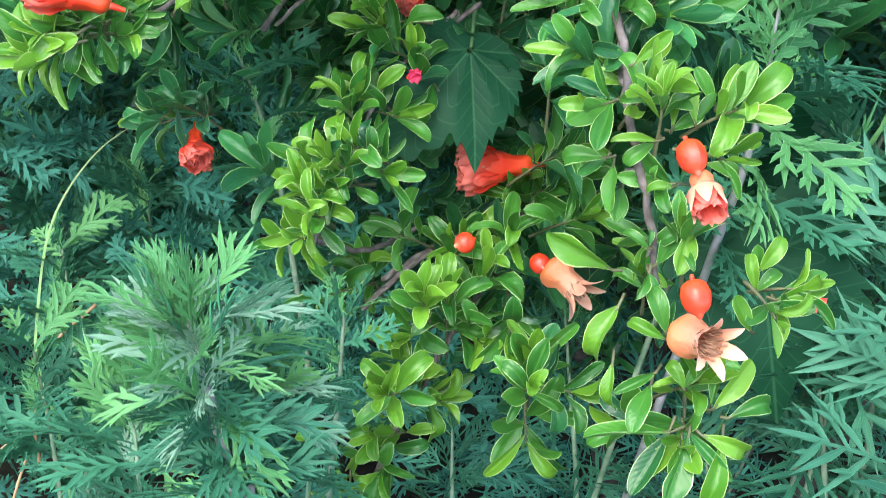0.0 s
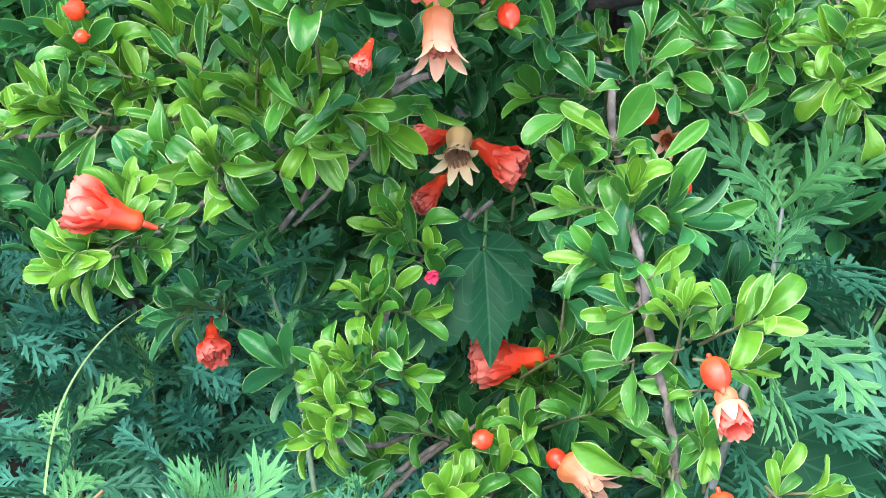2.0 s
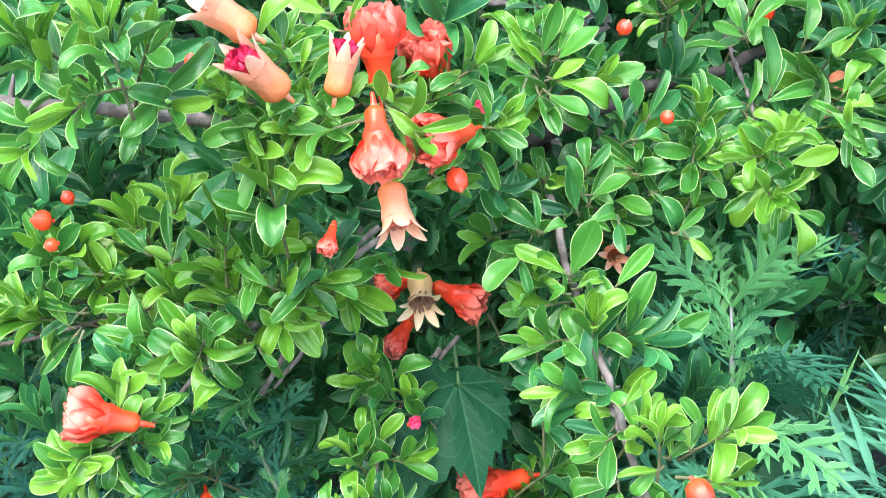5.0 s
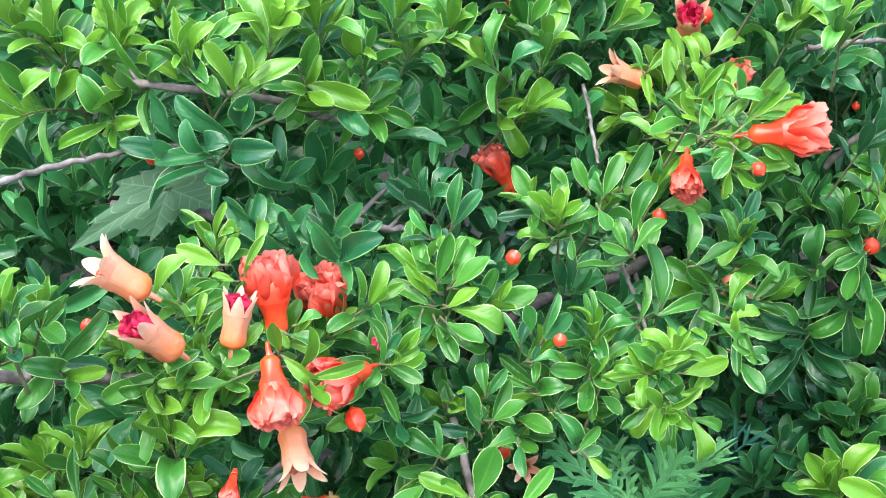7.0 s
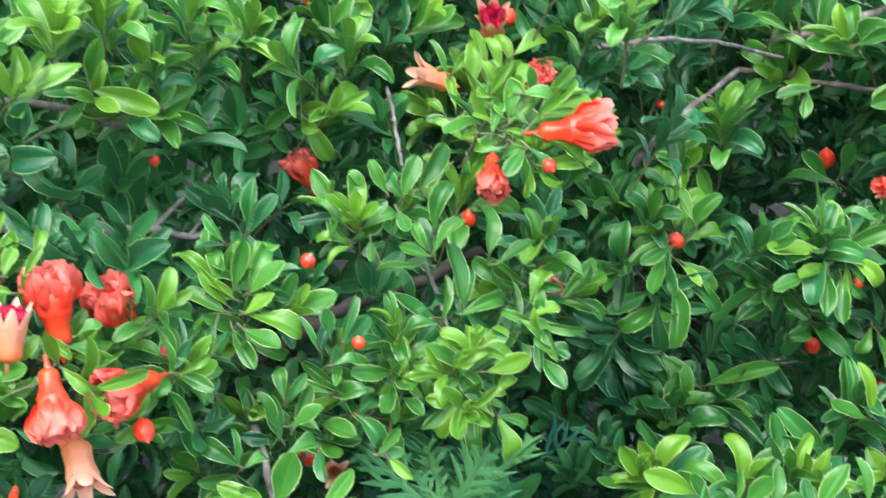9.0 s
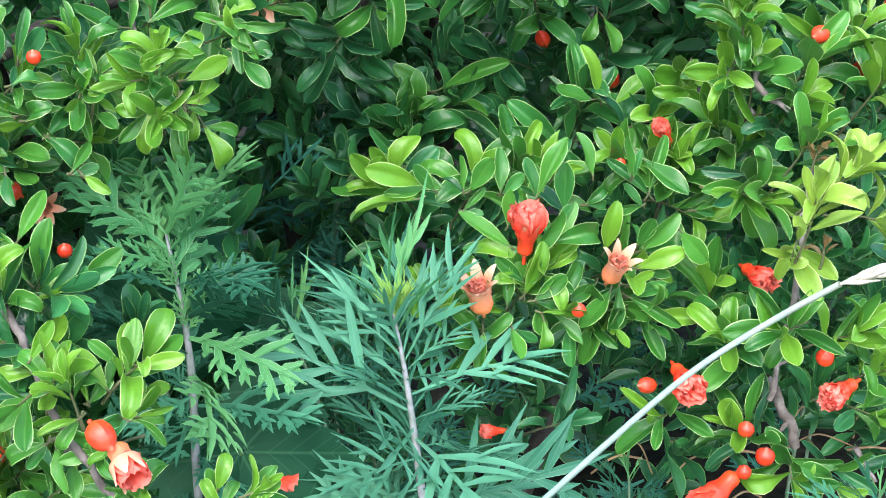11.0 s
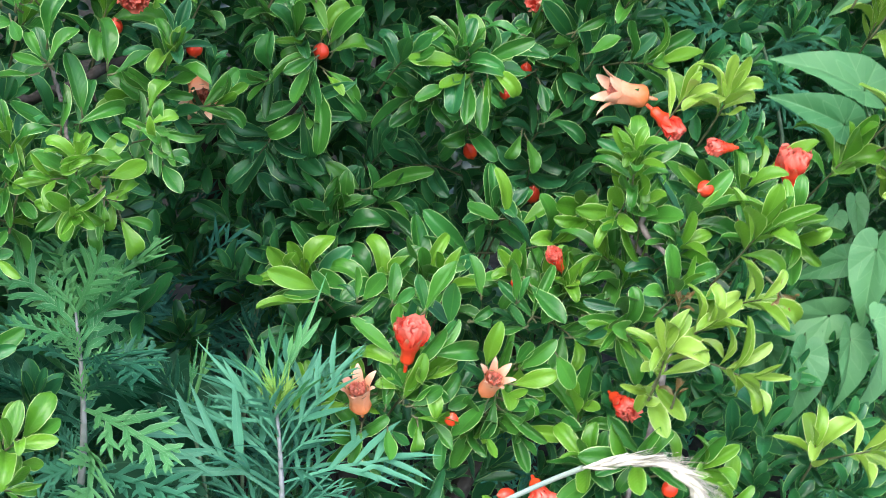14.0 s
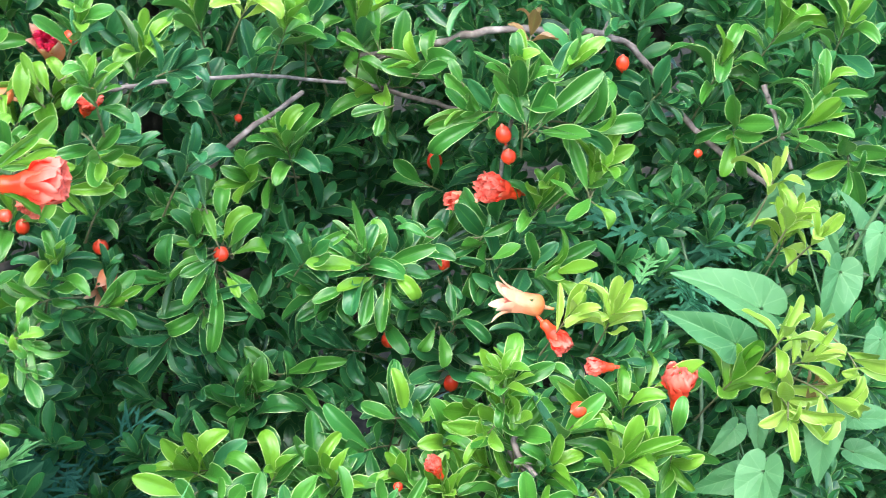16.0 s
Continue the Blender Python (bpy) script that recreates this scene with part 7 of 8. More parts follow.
lone_leaf((0.610, 0.184, 0.971), (0.631, 0.173, 0.986), "m")
lone_leaf((0.546, 0.148, 0.835), (0.532, 0.150, 0.876), "y")
lone_leaf((0.557, 0.147, 0.830), (0.578, 0.142, 0.852), "y")
lone_leaf((0.535, 0.138, 0.839), (0.505, 0.138, 0.848), "m")
lone_leaf((-0.106, -0.075, 0.825), (-0.128, -0.074, 0.846), "m")
lone_leaf((-0.088, -0.116, 0.843), (-0.085, -0.113, 0.856), "y")
lone_leaf((-0.093, -0.103, 0.827), (-0.093, -0.104, 0.847), "m")
lone_leaf((-0.093, -0.097, 0.823), (-0.105, -0.099, 0.833), "k")
lone_leaf((-0.142, -0.044, 0.815), (-0.158, -0.046, 0.826), "m")
lone_leaf((-0.143, -0.038, 0.811), (-0.155, -0.043, 0.810), "k")
lone_leaf((-0.121, -0.095, 0.819), (-0.138, -0.100, 0.828), "m")
lone_leaf((-0.122, -0.089, 0.816), (-0.129, -0.089, 0.827), "k")
lone_leaf((-0.106, -0.114, 0.823), (-0.122, -0.114, 0.836), "m")
lone_leaf((-0.121, -0.112, 0.810), (-0.132, -0.112, 0.827), "m")
lone_leaf((-0.109, -0.122, 0.805), (-0.140, -0.130, 0.824), "m")
lone_leaf((-0.102, -0.120, 0.809), (-0.102, -0.120, 0.824), "y")
lone_leaf((-0.122, -0.124, 0.801), (-0.141, -0.135, 0.802), "y")
lone_leaf((-0.111, -0.149, 0.792), (-0.104, -0.147, 0.811), "y")
lone_leaf((-0.081, -0.117, 0.815), (-0.071, -0.124, 0.812), "m")
lone_leaf((-0.068, -0.117, 0.858), (-0.076, -0.115, 0.877), "m")
lone_leaf((-0.063, -0.122, 0.859), (-0.058, -0.117, 0.873), "m")
lone_leaf((-0.067, -0.117, 0.852), (-0.078, -0.125, 0.851), "m")
lone_leaf((-0.063, -0.111, 0.842), (-0.052, -0.115, 0.842), "m")
lone_leaf((-0.078, -0.113, 0.853), (-0.099, -0.111, 0.866), "m")
lone_leaf((-0.078, -0.107, 0.850), (-0.079, -0.101, 0.868), "k")
lone_leaf((-0.075, -0.112, 0.872), (-0.090, -0.115, 0.875), "m")
lone_leaf((-0.156, -0.077, 0.815), (-0.182, -0.082, 0.816), "m")
lone_leaf((-0.157, -0.071, 0.812), (-0.174, -0.080, 0.798), "k")
lone_leaf((-0.170, -0.058, 0.819), (-0.176, -0.055, 0.833), "y")
lone_leaf((-0.187, -0.069, 0.831), (-0.208, -0.072, 0.840), "m")
lone_leaf((-0.188, -0.063, 0.828), (-0.202, -0.071, 0.819), "k")
lone_leaf((-0.178, -0.061, 0.827), (-0.191, -0.063, 0.847), "y")
lone_leaf((-0.180, -0.055, 0.824), (-0.178, -0.054, 0.840), "m")
lone_leaf((-0.157, -0.052, 0.811), (-0.167, -0.056, 0.813), "y")
lone_leaf((-0.192, -0.083, 0.812), (-0.215, -0.088, 0.822), "m")
lone_leaf((-0.194, -0.077, 0.809), (-0.211, -0.088, 0.797), "k")
lone_leaf((-0.197, -0.087, 0.805), (-0.212, -0.084, 0.822), "y")
lone_leaf((-0.214, -0.083, 0.811), (-0.234, -0.097, 0.812), "m")
lone_leaf((-0.216, -0.077, 0.808), (-0.223, -0.090, 0.797), "k")
lone_leaf((-0.194, -0.087, 0.799), (-0.206, -0.108, 0.788), "m")
lone_leaf((-0.178, -0.129, 0.818), (-0.178, -0.148, 0.804), "m")
lone_leaf((-0.234, -0.091, 0.797), (-0.245, -0.094, 0.814), "y")
lone_leaf((-0.235, -0.085, 0.794), (-0.250, -0.089, 0.800), "m")
lone_leaf((-0.155, -0.076, 0.850), (-0.171, -0.075, 0.862), "m")
lone_leaf((-0.156, -0.069, 0.847), (-0.164, -0.066, 0.862), "k")
lone_leaf((-0.136, -0.097, 0.856), (-0.142, -0.089, 0.885), "m")
lone_leaf((-0.137, -0.090, 0.853), (-0.124, -0.084, 0.871), "k")
lone_leaf((-0.141, -0.068, 0.845), (-0.157, -0.070, 0.850), "y")
lone_leaf((-0.114, -0.101, 0.867), (-0.127, -0.102, 0.875), "m")
lone_leaf((-0.115, -0.094, 0.864), (-0.118, -0.093, 0.875), "k")
lone_leaf((-0.080, -0.148, 0.904), (-0.096, -0.150, 0.908), "m")
lone_leaf((-0.146, -0.169, 0.799), (-0.146, -0.164, 0.819), "y")
lone_leaf((-0.133, -0.177, 0.798), (-0.126, -0.175, 0.812), "y")
lone_leaf((-0.135, -0.171, 0.794), (-0.124, -0.171, 0.800), "m")
lone_leaf((-0.128, -0.163, 0.791), (-0.114, -0.165, 0.798), "m")
lone_leaf((-0.129, -0.157, 0.788), (-0.121, -0.156, 0.798), "k")
lone_leaf((-0.144, -0.188, 0.792), (-0.159, -0.195, 0.791), "y")
lone_leaf((-0.142, -0.182, 0.789), (-0.155, -0.183, 0.803), "y")
lone_leaf((-0.143, -0.192, 0.783), (-0.160, -0.199, 0.782), "m")
lone_leaf((-0.145, -0.186, 0.779), (-0.151, -0.195, 0.769), "k")
lone_leaf((-0.141, -0.180, 0.793), (-0.135, -0.177, 0.812), "y")
lone_leaf((-0.143, -0.190, 0.788), (-0.159, -0.206, 0.779), "y")
lone_leaf((-0.144, -0.184, 0.785), (-0.144, -0.197, 0.771), "m")

# short leaves stand among the flowers of the large cluster
sprig((-0.095, -0.139, 0.963), (-0.30, -0.80, 0.30), 8, 0.024, "m")
sprig((-0.063, -0.140, 0.962), (0.10, -0.80, 0.50), 8, 0.024, "m")
sprig((-0.007, -0.151, 0.960), (0.60, -0.70, -0.30), 4, 0.028, "y")
sprig((0.018, -0.084, 0.977), (0.60, -0.50, 0.60), 8, 0.024, "m")

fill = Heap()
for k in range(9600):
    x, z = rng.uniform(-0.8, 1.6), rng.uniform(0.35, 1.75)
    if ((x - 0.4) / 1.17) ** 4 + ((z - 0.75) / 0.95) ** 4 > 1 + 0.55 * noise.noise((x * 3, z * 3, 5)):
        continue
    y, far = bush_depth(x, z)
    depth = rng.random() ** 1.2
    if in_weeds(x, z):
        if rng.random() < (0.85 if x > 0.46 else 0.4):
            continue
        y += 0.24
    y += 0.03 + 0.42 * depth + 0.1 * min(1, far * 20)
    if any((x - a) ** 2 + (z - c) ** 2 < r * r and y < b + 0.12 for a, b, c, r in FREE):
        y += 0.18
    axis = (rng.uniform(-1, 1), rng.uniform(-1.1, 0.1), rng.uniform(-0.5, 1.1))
    # filling leaves that would hide a flower from the camera are left out
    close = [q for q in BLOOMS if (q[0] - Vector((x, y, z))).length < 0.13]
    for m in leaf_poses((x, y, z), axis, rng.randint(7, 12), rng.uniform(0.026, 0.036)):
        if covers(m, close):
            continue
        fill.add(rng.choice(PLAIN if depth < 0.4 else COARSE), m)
part("foliage", fill.mesh("foliage", LEAF_FILL), shrub, "dense leaves inside the shrub, shade put into their darker colour", "stuff")


# ---- mugwort ----
def lobe(heap, foot, way, length, width, lift=0.0):
    """One pointed lobe of a cut leaf, as a strip from foot."""
    way = Vector((way[0], way[1], lift)).normalized()
    side = Vector((-way.y, way.x, 0)).normalized()
    v, u = [], []
    for s, w in ((0, 0.5), (0.35, 1.0), (0.7, 0.7), (1.0, 0.04)):
        p = Vector(foot) + way * length * s + Vector((0, 0, -0.12 * length * s * s))
        for q in (-1, 0, 1):
            v.append(tuple(p + side * q * width * w + Vector((0, 0, 0.5 * width * w * abs(q)))))
            u.append((0.5 + q * 0.5, s))
    heap.add((np.array(v), grid(3, 4), np.array(u)))


def cut_leaf(style, seed):
    """A mugwort leaf of length 1 along y: a winged rib cut into pointed lobes, most of them toothed."""
    r = random.Random(seed)
    heap = Heap()
    wide = {"fine": 0.028, "broad": 0.036, "finger": 0.028, "lance": 0.026}[style]
    pairs = {
        "fine": ((0.2, 0.3), (0.36, 0.42), (0.52, 0.42), (0.68, 0.3)),
        "broad": ((0.18, 0.2), (0.32, 0.36), (0.48, 0.4), (0.64, 0.32), (0.78, 0.2)),
        "finger": ((0.3, 0.5), (0.46, 0.5), (0.62, 0.36)),
        "lance": ((0.4, 0.3),),
    }[style]
    spread = {"fine": (22, 38), "broad": (34, 50), "finger": (28, 50), "lance": (10, 18)}[style]
    wing = {"fine": 0.8, "broad": 0.95, "finger": 0.55, "lance": 0.9}[style]
    lobe(heap, (0, 0, 0), (0, 1), 1.0, wide * wing)
    if style != "lance":
        lobe(heap, (0, 0.6, -0.045), (0, 1), 0.42, wide * 0.95)
    for s, long in pairs:
        for side in (-1, 1):
            long_here = long * r.uniform(0.8, 1.15)
            a = radians(r.uniform(*spread))
            foot = Vector((0, s + r.uniform(-0.05, 0.05), -0.12 * s * s))
            way = Vector((side * math.sin(a), math.cos(a), 0))
            lobe(heap, foot, way, long_here, wide * r.uniform(0.85, 1.1), r.uniform(-0.1, 0.25))
            cuts = {"fine": ((0.4, 0.5), (0.6, -0.5)), "broad": ((0.32, 0.65), (0.52, -0.6), (0.66, 0.5)), "finger": ((0.38, -0.6), (0.45, 0.6)), "lance": ()}[style]
            for at, turn in cuts:
                if r.random() < (0.55 if style == "finger" else 0.2):
                    continue
                b = a + turn
                lobe(heap, foot + way * long_here * at, (side * math.sin(b), math.cos(b)), long_here * r.uniform(0.3, 0.45), wide * 0.7, r.uniform(0, 0.2))
    v, f, u = np.concatenate(heap.v), np.concatenate(heap.f), np.concatenate(heap.u)
    v[:, 2] += -0.22 * v[:, 1] ** 2 * r.uniform(-0.6, 1.7) + 0.3 * np.abs(v[:, 0]) * r.uniform(0, 0.9)
    return v, f, u


CUT = {style: [cut_leaf(style, 10 * k + len(style)) for k in range(7)] for style in ("fine", "broad", "finger", "lance")}
CUT_MESH = {(style, tip): [mesh_from("leaf", *s, (MUGWORT, MUGWORT_TIP, MUGWORT_SILVER, MUGWORT_YOUNG, MUGWORT_PALE)[tip]) for s in shapes] for style, shapes in CUT.items() for tip in range(5)}


def mugwort(length, count, style, stem, *points):
    """A mugwort plant: a ribbed upright stem to the ground, spiralling cut leaves, a tuft at the top."""
    top, low = Vector(points[0]), Vector(points[-1])
    foot = Vector((low.x + (low.x - top.x) * 0.3, low.y + 0.05, 0))
    plant = thing("mugwort_plant", foot, "upright mugwort with grey-green deeply cut leaves", "weed", "mugwort plants")
    line = smooth_line((*points, low * 0.5 + foot * 0.5 + Vector((0.005, 0, 0)), foot), 5)
    part("stem", mesh_from("stem", *tube(line, [0.0009 + (0.0017 if stem is STEM_PALE else 0.001) * min(1, 2.5 * k / len(line)) for k in range(len(line))], 8), stem), plant, "pale ribbed stem" if stem is STEM_PALE else "")
    seen = smooth_line(points, 8)
    count = int(count * {"fine": 2.1, "broad": 1.4, "finger": 1.7}[style])
    for k in range(count):
        s = (k / count) ** 1.15
        at = seen[min(len(seen) - 1, int(s * len(seen)))]
        ahead = (seen[0] - seen[-1]).normalized()
        a = 2.4 * k + rng.uniform(-0.4, 0.4)
        out = Vector((math.cos(a), math.sin(a), 0))
        steep = 1.1 if style == "broad" else 2.0
        rise = steep + 0.2 - steep * min(1, s * 1.8 + 0.1) + rng.uniform(-0.15, 0.2)
        way = out + ahead * rise + Vector((rng.uniform(-1, 1), rng.uniform(-1, 1), rng.uniform(-1, 1))) * (0.5 if style == "fine" else 0.35)
        size = length * (0.8 + 0.23 * min(1, s * 2.6)) * rng.uniform(0.5, 1.2)
        shape = "lance" if style == "finger" and (s < 0.16 or rng.random() < 0.2) else style
        at_pose = frame_of(at, way, ahead * 0.6 - out * 0.3 * rise + Vector((rng.uniform(-0.9, 0.9), rng.uniform(-1.1, 0.1), rng.uniform(-0.3, 0.8))), size)
        # no leaf where it blocks the camera's sight of a flower
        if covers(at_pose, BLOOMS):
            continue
        # pale-stemmed broad plants take more young leaves, to brighten a dim spot
        downy = style == "fine" and stem is STEM_PALE and s < 0.5 and rng.random() < 0.3
        leaf = part("leaf", rng.choice(CUT_MESH[shape, 2 if downy else 1 if s < {"finger": 0.1, "broad": 0.4 if stem is STEM_PALE else 0.07, "fine": 0.4}[style] * rng.uniform(0.2, 1.8) else 4 if style == "finger" and stem is STEM_PALE else 0]), plant)
        leaf.matrix_basis = at_pose
        if style != "finger" and k % 3 == 0 and s > 0.15:
            # a small tuft in the leaf's axil
            for _ in range(2):
                tuft = part("leaf", rng.choice(CUT_MESH["fine", 2 if style == "fine" and s < 0.7 and rng.random() < 0.6 else 1 if s < 0.5 else 0]), plant)
                lean = out * rng.uniform(0.3, 0.9) + ahead * 1.3 + Vector((rng.uniform(-1, 1), -0.5, rng.uniform(-0.5, 0.5))) * 0.5
                tuft.matrix_basis = frame_of(at + ahead * 0.004, lean, Vector((rng.uniform(-0.5, 0.5), -1, 0.3)), size * rng.uniform(0.25, 0.42))

    if style == "finger" and stem is STEM_PALE:
        # the yellow-green growing tip
        for k in range(22):
            a, up = 2.4 * k, rng.uniform(0.9, 2.2)
            tuft = part("leaf", rng.choice(CUT_MESH["lance", 3]), plant, "yellow-green young leaf")
            tuft.matrix_basis = frame_of(top + Vector((0, -0.018, 0.004 - 0.002 * (k % 5))), Vector((math.cos(a), math.sin(a), up)), Vector((rng.uniform(-0.5, 0.5), -1, 0.3)), rng.uniform(0.018, 0.036))


mugwort(0.05, 50, "fine", STEM_PALE, (-0.048, -0.293, 0.719), (-0.037, -0.301, 0.704), (-0.022, -0.314, 0.681), (-0.005, -0.329, 0.654))
mugwort(0.044, 30, "fine", STEM_PALE, (-0.016, -0.261, 0.682), (-0.013, -0.277, 0.655), (-0.006, -0.295, 0.623))
mugwort(0.046, 16, "broad", STEM_GREEN, (0.004, -0.162, 0.651), (0.012, -0.183, 0.615), (0.022, -0.213, 0.562))
mugwort(0.058, 26, "broad", STEM_GREEN, (-0.106, -0.022, 0.720), (-0.089, -0.034, 0.699), (-0.067, -0.051, 0.667), (-0.038, -0.082, 0.612), (-0.019, -0.104, 0.573))
mugwort(0.100, 30, "broad", STEM_GREEN, (-0.416, 0.345, 0.499), (-0.387, 0.322, 0.457), (-0.352, 0.298, 0.413), (-0.315, 0.271, 0.364))
mugwort(0.078, 26, "broad", STEM_GREEN, (-0.230, 0.220, 0.470), (-0.210, 0.193, 0.422), (-0.182, 0.160, 0.362))
mugwort(0.067, 26, "broad", STEM_GREEN, (-0.255, 0.101, 0.466), (-0.228, 0.068, 0.408), (-0.197, 0.027, 0.335))
mugwort(0.068, 22, "broad", STEM_GREEN, (-0.225, -0.019, 0.457), (-0.199, -0.044, 0.412), (-0.177, -0.069, 0.367))
mugwort(0.069, 22, "fine", STEM_GREEN, (-0.139, -0.062, 0.476), (-0.125, -0.079, 0.445), (-0.106, -0.108, 0.395))
mugwort(0.090, 26, "broad", STEM_GREEN, (-0.330, 0.351, 0.502), (-0.301, 0.317, 0.442), (-0.264, 0.279, 0.375))
mugwort(0.086, 26, "broad", STEM_GREEN, (-0.211, 0.302, 0.510), (-0.190, 0.274, 0.460), (-0.162, 0.242, 0.402))
mugwort(0.074, 22, "broad", STEM_GREEN, (-0.085, 0.207, 0.535), (-0.062, 0.181, 0.490), (-0.036, 0.152, 0.437))
mugwort(0.098, 36, "finger", STEM_PALE, (0.326, -0.045, 0.780), (0.329, -0.063, 0.743), (0.330, -0.081, 0.707), (0.330, -0.103, 0.661), (0.329, -0.124, 0.616))
mugwort(0.088, 24, "broad", STEM_PALE, (0.194, -0.010, 0.827), (0.198, -0.029, 0.788), (0.199, -0.048, 0.750), (0.195, -0.071, 0.699))
mugwort(0.071, 24, "finger", STEM_GREEN, (0.268, -0.051, 0.663), (0.284, -0.073, 0.624), (0.304, -0.105, 0.568))
mugwort(0.065, 16, "finger", STEM_GREEN, (0.238, -0.062, 0.547), (0.249, -0.076, 0.523), (0.265, -0.092, 0.494))
mugwort(0.060, 18, "finger", STEM_GREEN, (0.134, 0.053, 0.554), (0.152, 0.027, 0.508), (0.177, -0.011, 0.441))
mugwort(0.052, 16, "finger", STEM_GREEN, (0.077, 0.002, 0.470), (0.087, -0.017, 0.437), (0.097, -0.036, 0.403))
mugwort(0.101, 10, "broad", STEM_GREEN, (0.805, 0.266, 0.986), (0.818, 0.250, 0.947), (0.832, 0.227, 0.888))
mugwort(0.058, 10, "broad", STEM_GREEN, (0.377, 0.300, 0.791), (0.366, 0.284, 0.751), (0.355, 0.267, 0.707))
mugwort(0.054, 12, "finger", STEM_GREEN, (0.606, -0.179, 0.668), (0.602, -0.190, 0.642), (0.597, -0.204, 0.609))
mugwort(0.061, 8, "broad", STEM_GREEN, (0.752, 0.197, 0.942), (0.765, 0.182, 0.905), (0.773, 0.164, 0.858))
mugwort(0.056, 12, "finger", STEM_GREEN, (0.550, 0.065, 0.538), (0.544, 0.047, 0.495), (0.542, 0.028, 0.453))
mugwort(0.046, 8, "finger", STEM_GREEN, (0.185, -0.022, 0.730), (0.184, -0.036, 0.701), (0.180, -0.053, 0.662))
mugwort(0.075, 18, "finger", STEM_GREEN, (0.272, 0.024, 0.733), (0.281, -0.003, 0.705), (0.287, -0.039, 0.662), (0.290, -0.072, 0.626))
mugwort(0.070, 15, "finger", STEM_GREEN, (0.283, 0.002, 0.634), (0.289, -0.020, 0.596), (0.297, -0.049, 0.546))
mugwort(0.070, 14, "finger", STEM_GREEN, (0.316, -0.002, 0.664), (0.320, -0.032, 0.633), (0.326, -0.068, 0.590))

thicket = Heap()
for k in range(2600):
    x = rng.uniform(-0.9, 1.4)
    z = rng.uniform(0.05, 0.78)
    if not in_weeds(x, z + 0.03) or (x > 0.45 and rng.random() < 0.85):
        continue
    y = (0.1 if x < 0.05 else 0.2) + 0.35 * rng.random() - 0.12 * (0.6 - z)
    way = Vector((rng.uniform(-1, 1), rng.uniform(-0.8, 0.3), rng.uniform(-0.3, 0.9)))
    thicket.add(rng.choice(CUT["broad" if x < 0.1 or rng.random() < 0.4 else "finger"]), frame_of((x, y, z), way, (rng.uniform(-0.9, 0.9), -0.7, rng.uniform(-0.2, 1.0)), rng.uniform(0.05, 0.075)))
MUGWORT_FAR = leaf_material("mugwort_thicket", (0.018, 0.12, 0.084), (0.066, 0.285, 0.2), (0.11, 0.34, 0.235), (0.16, 0.4, 0.26), rough=0.55, rim_width=0.46, gloss=0.2, islands=True)
tagged(new("mugwort_thicket", thicket.mesh("mugwort_thicket", MUGWORT_FAR)), "thicket of cut-leaved mugwort under and beside the shrub", "weeds", kind="stuff")


# ---- lobed vine leaves ----
def lobed_outline(heart):
    """A blade of length 1 along y with its stalk at the origin: (angle, reach) fan, lobed and toothed, or heart-shaped."""
    rim = []
    n = 208
    for k in range(n + 1):
        a = math.pi * (2 * k / n - 1)
        b = abs(a)
        if heart is True:
            r = float(np.interp(b, (0, 0.07, 0.18, 0.38, 0.7, 1.1, 1.6, 2.1, 2.6, 2.95, 3.15), (1.0, 0.9, 0.77, 0.62, 0.49, 0.4, 0.34, 0.31, 0.28, 0.21, 0.08)))
        elif heart == "lopsided":
            if a > 0:
                r = float(np.interp(b, (0, 0.1, 0.27, 0.45, 0.71, 0.95, 1.3, 1.8, 2.4, 3.15), (1.0, 0.9, 0.78, 0.98, 1.22, 1.08, 0.92, 0.7, 0.45, 0.12)))
            else:
                r = float(np.interp(b, (0, 0.1, 0.22, 0.5, 0.8, 1.05, 1.5, 2.2, 3.15), (1.0, 0.9, 0.76, 0.68, 0.58, 0.5, 0.38, 0.25, 0.12)))
            r *= 1 + 0.06 * (1 - 2 * ((b / math.pi * 19) % 1))
        elif heart is None:
            r = 0.56 + 0.46 * max(0, 1 - b / 0.6) + 0.22 * max(0, 1 - abs(b - 1.05) / 0.42) + 0.2 * max(0, 1 - abs(b - 1.95) / 0.45) - 0.3 * max(0, b - 2.6)
            r *= 1 + 0.085 * (1 - 2 * ((b / math.pi * 12) % 1))
        else:
            r = 0.58 + 0.4 * max(0, 1 - b / 0.5) + 0.22 * max(0, 1 - abs(b - 0.95) / 0.45) + 0.1 * max(0, 1 - abs(b - 1.85) / 0.5) - 0.4 * max(0, b - 2.55)
            r *= 1 + 0.085 * (1 - 2 * ((b / math.pi * 13) % 1))
        rim.append((r * math.sin(a), r * math.cos(a)))
    return rim


def wide_blade(heart, seed):
    rim = lobed_outline(heart)
    v, u = [], []
    rings = (0.04, 0.3, 0.55, 0.78, 0.92, 1.0)
    for s in rings:
        for k, (x, y) in enumerate(rim):
            # ribs run to the lobes; the blade sags between them
            a = math.atan2(x, y)
            ribs = (0.0, 41.0, 85.0) if heart else (0.0, 60.0, 110.0)
            near = min(ribs, key=lambda b: abs(abs(math.degrees(a)) - b))
            gap = math.hypot(x, y) * s * abs(math.sin(abs(a) - radians(near)))
            rib = max(0.0, 1 - gap * 6)
            z = -0.2 * (s * abs(x)) ** 1.5 - (0.4 if heart is True else 0.22) * (s * y) ** 2 - 0.03 * rib + (0.55 * s * abs(x) if heart is True else 0.0) + 0.06 * noise.noise((s * x * 2 + seed, s * y * 2, seed))
            v.append((x * s, y * s, z))
            u.append((0.5 + min(0.42, gap * 2.6), s * math.hypot(x, y)))
    return np.array(v), grid(len(rim), len(rings)), np.array(u)


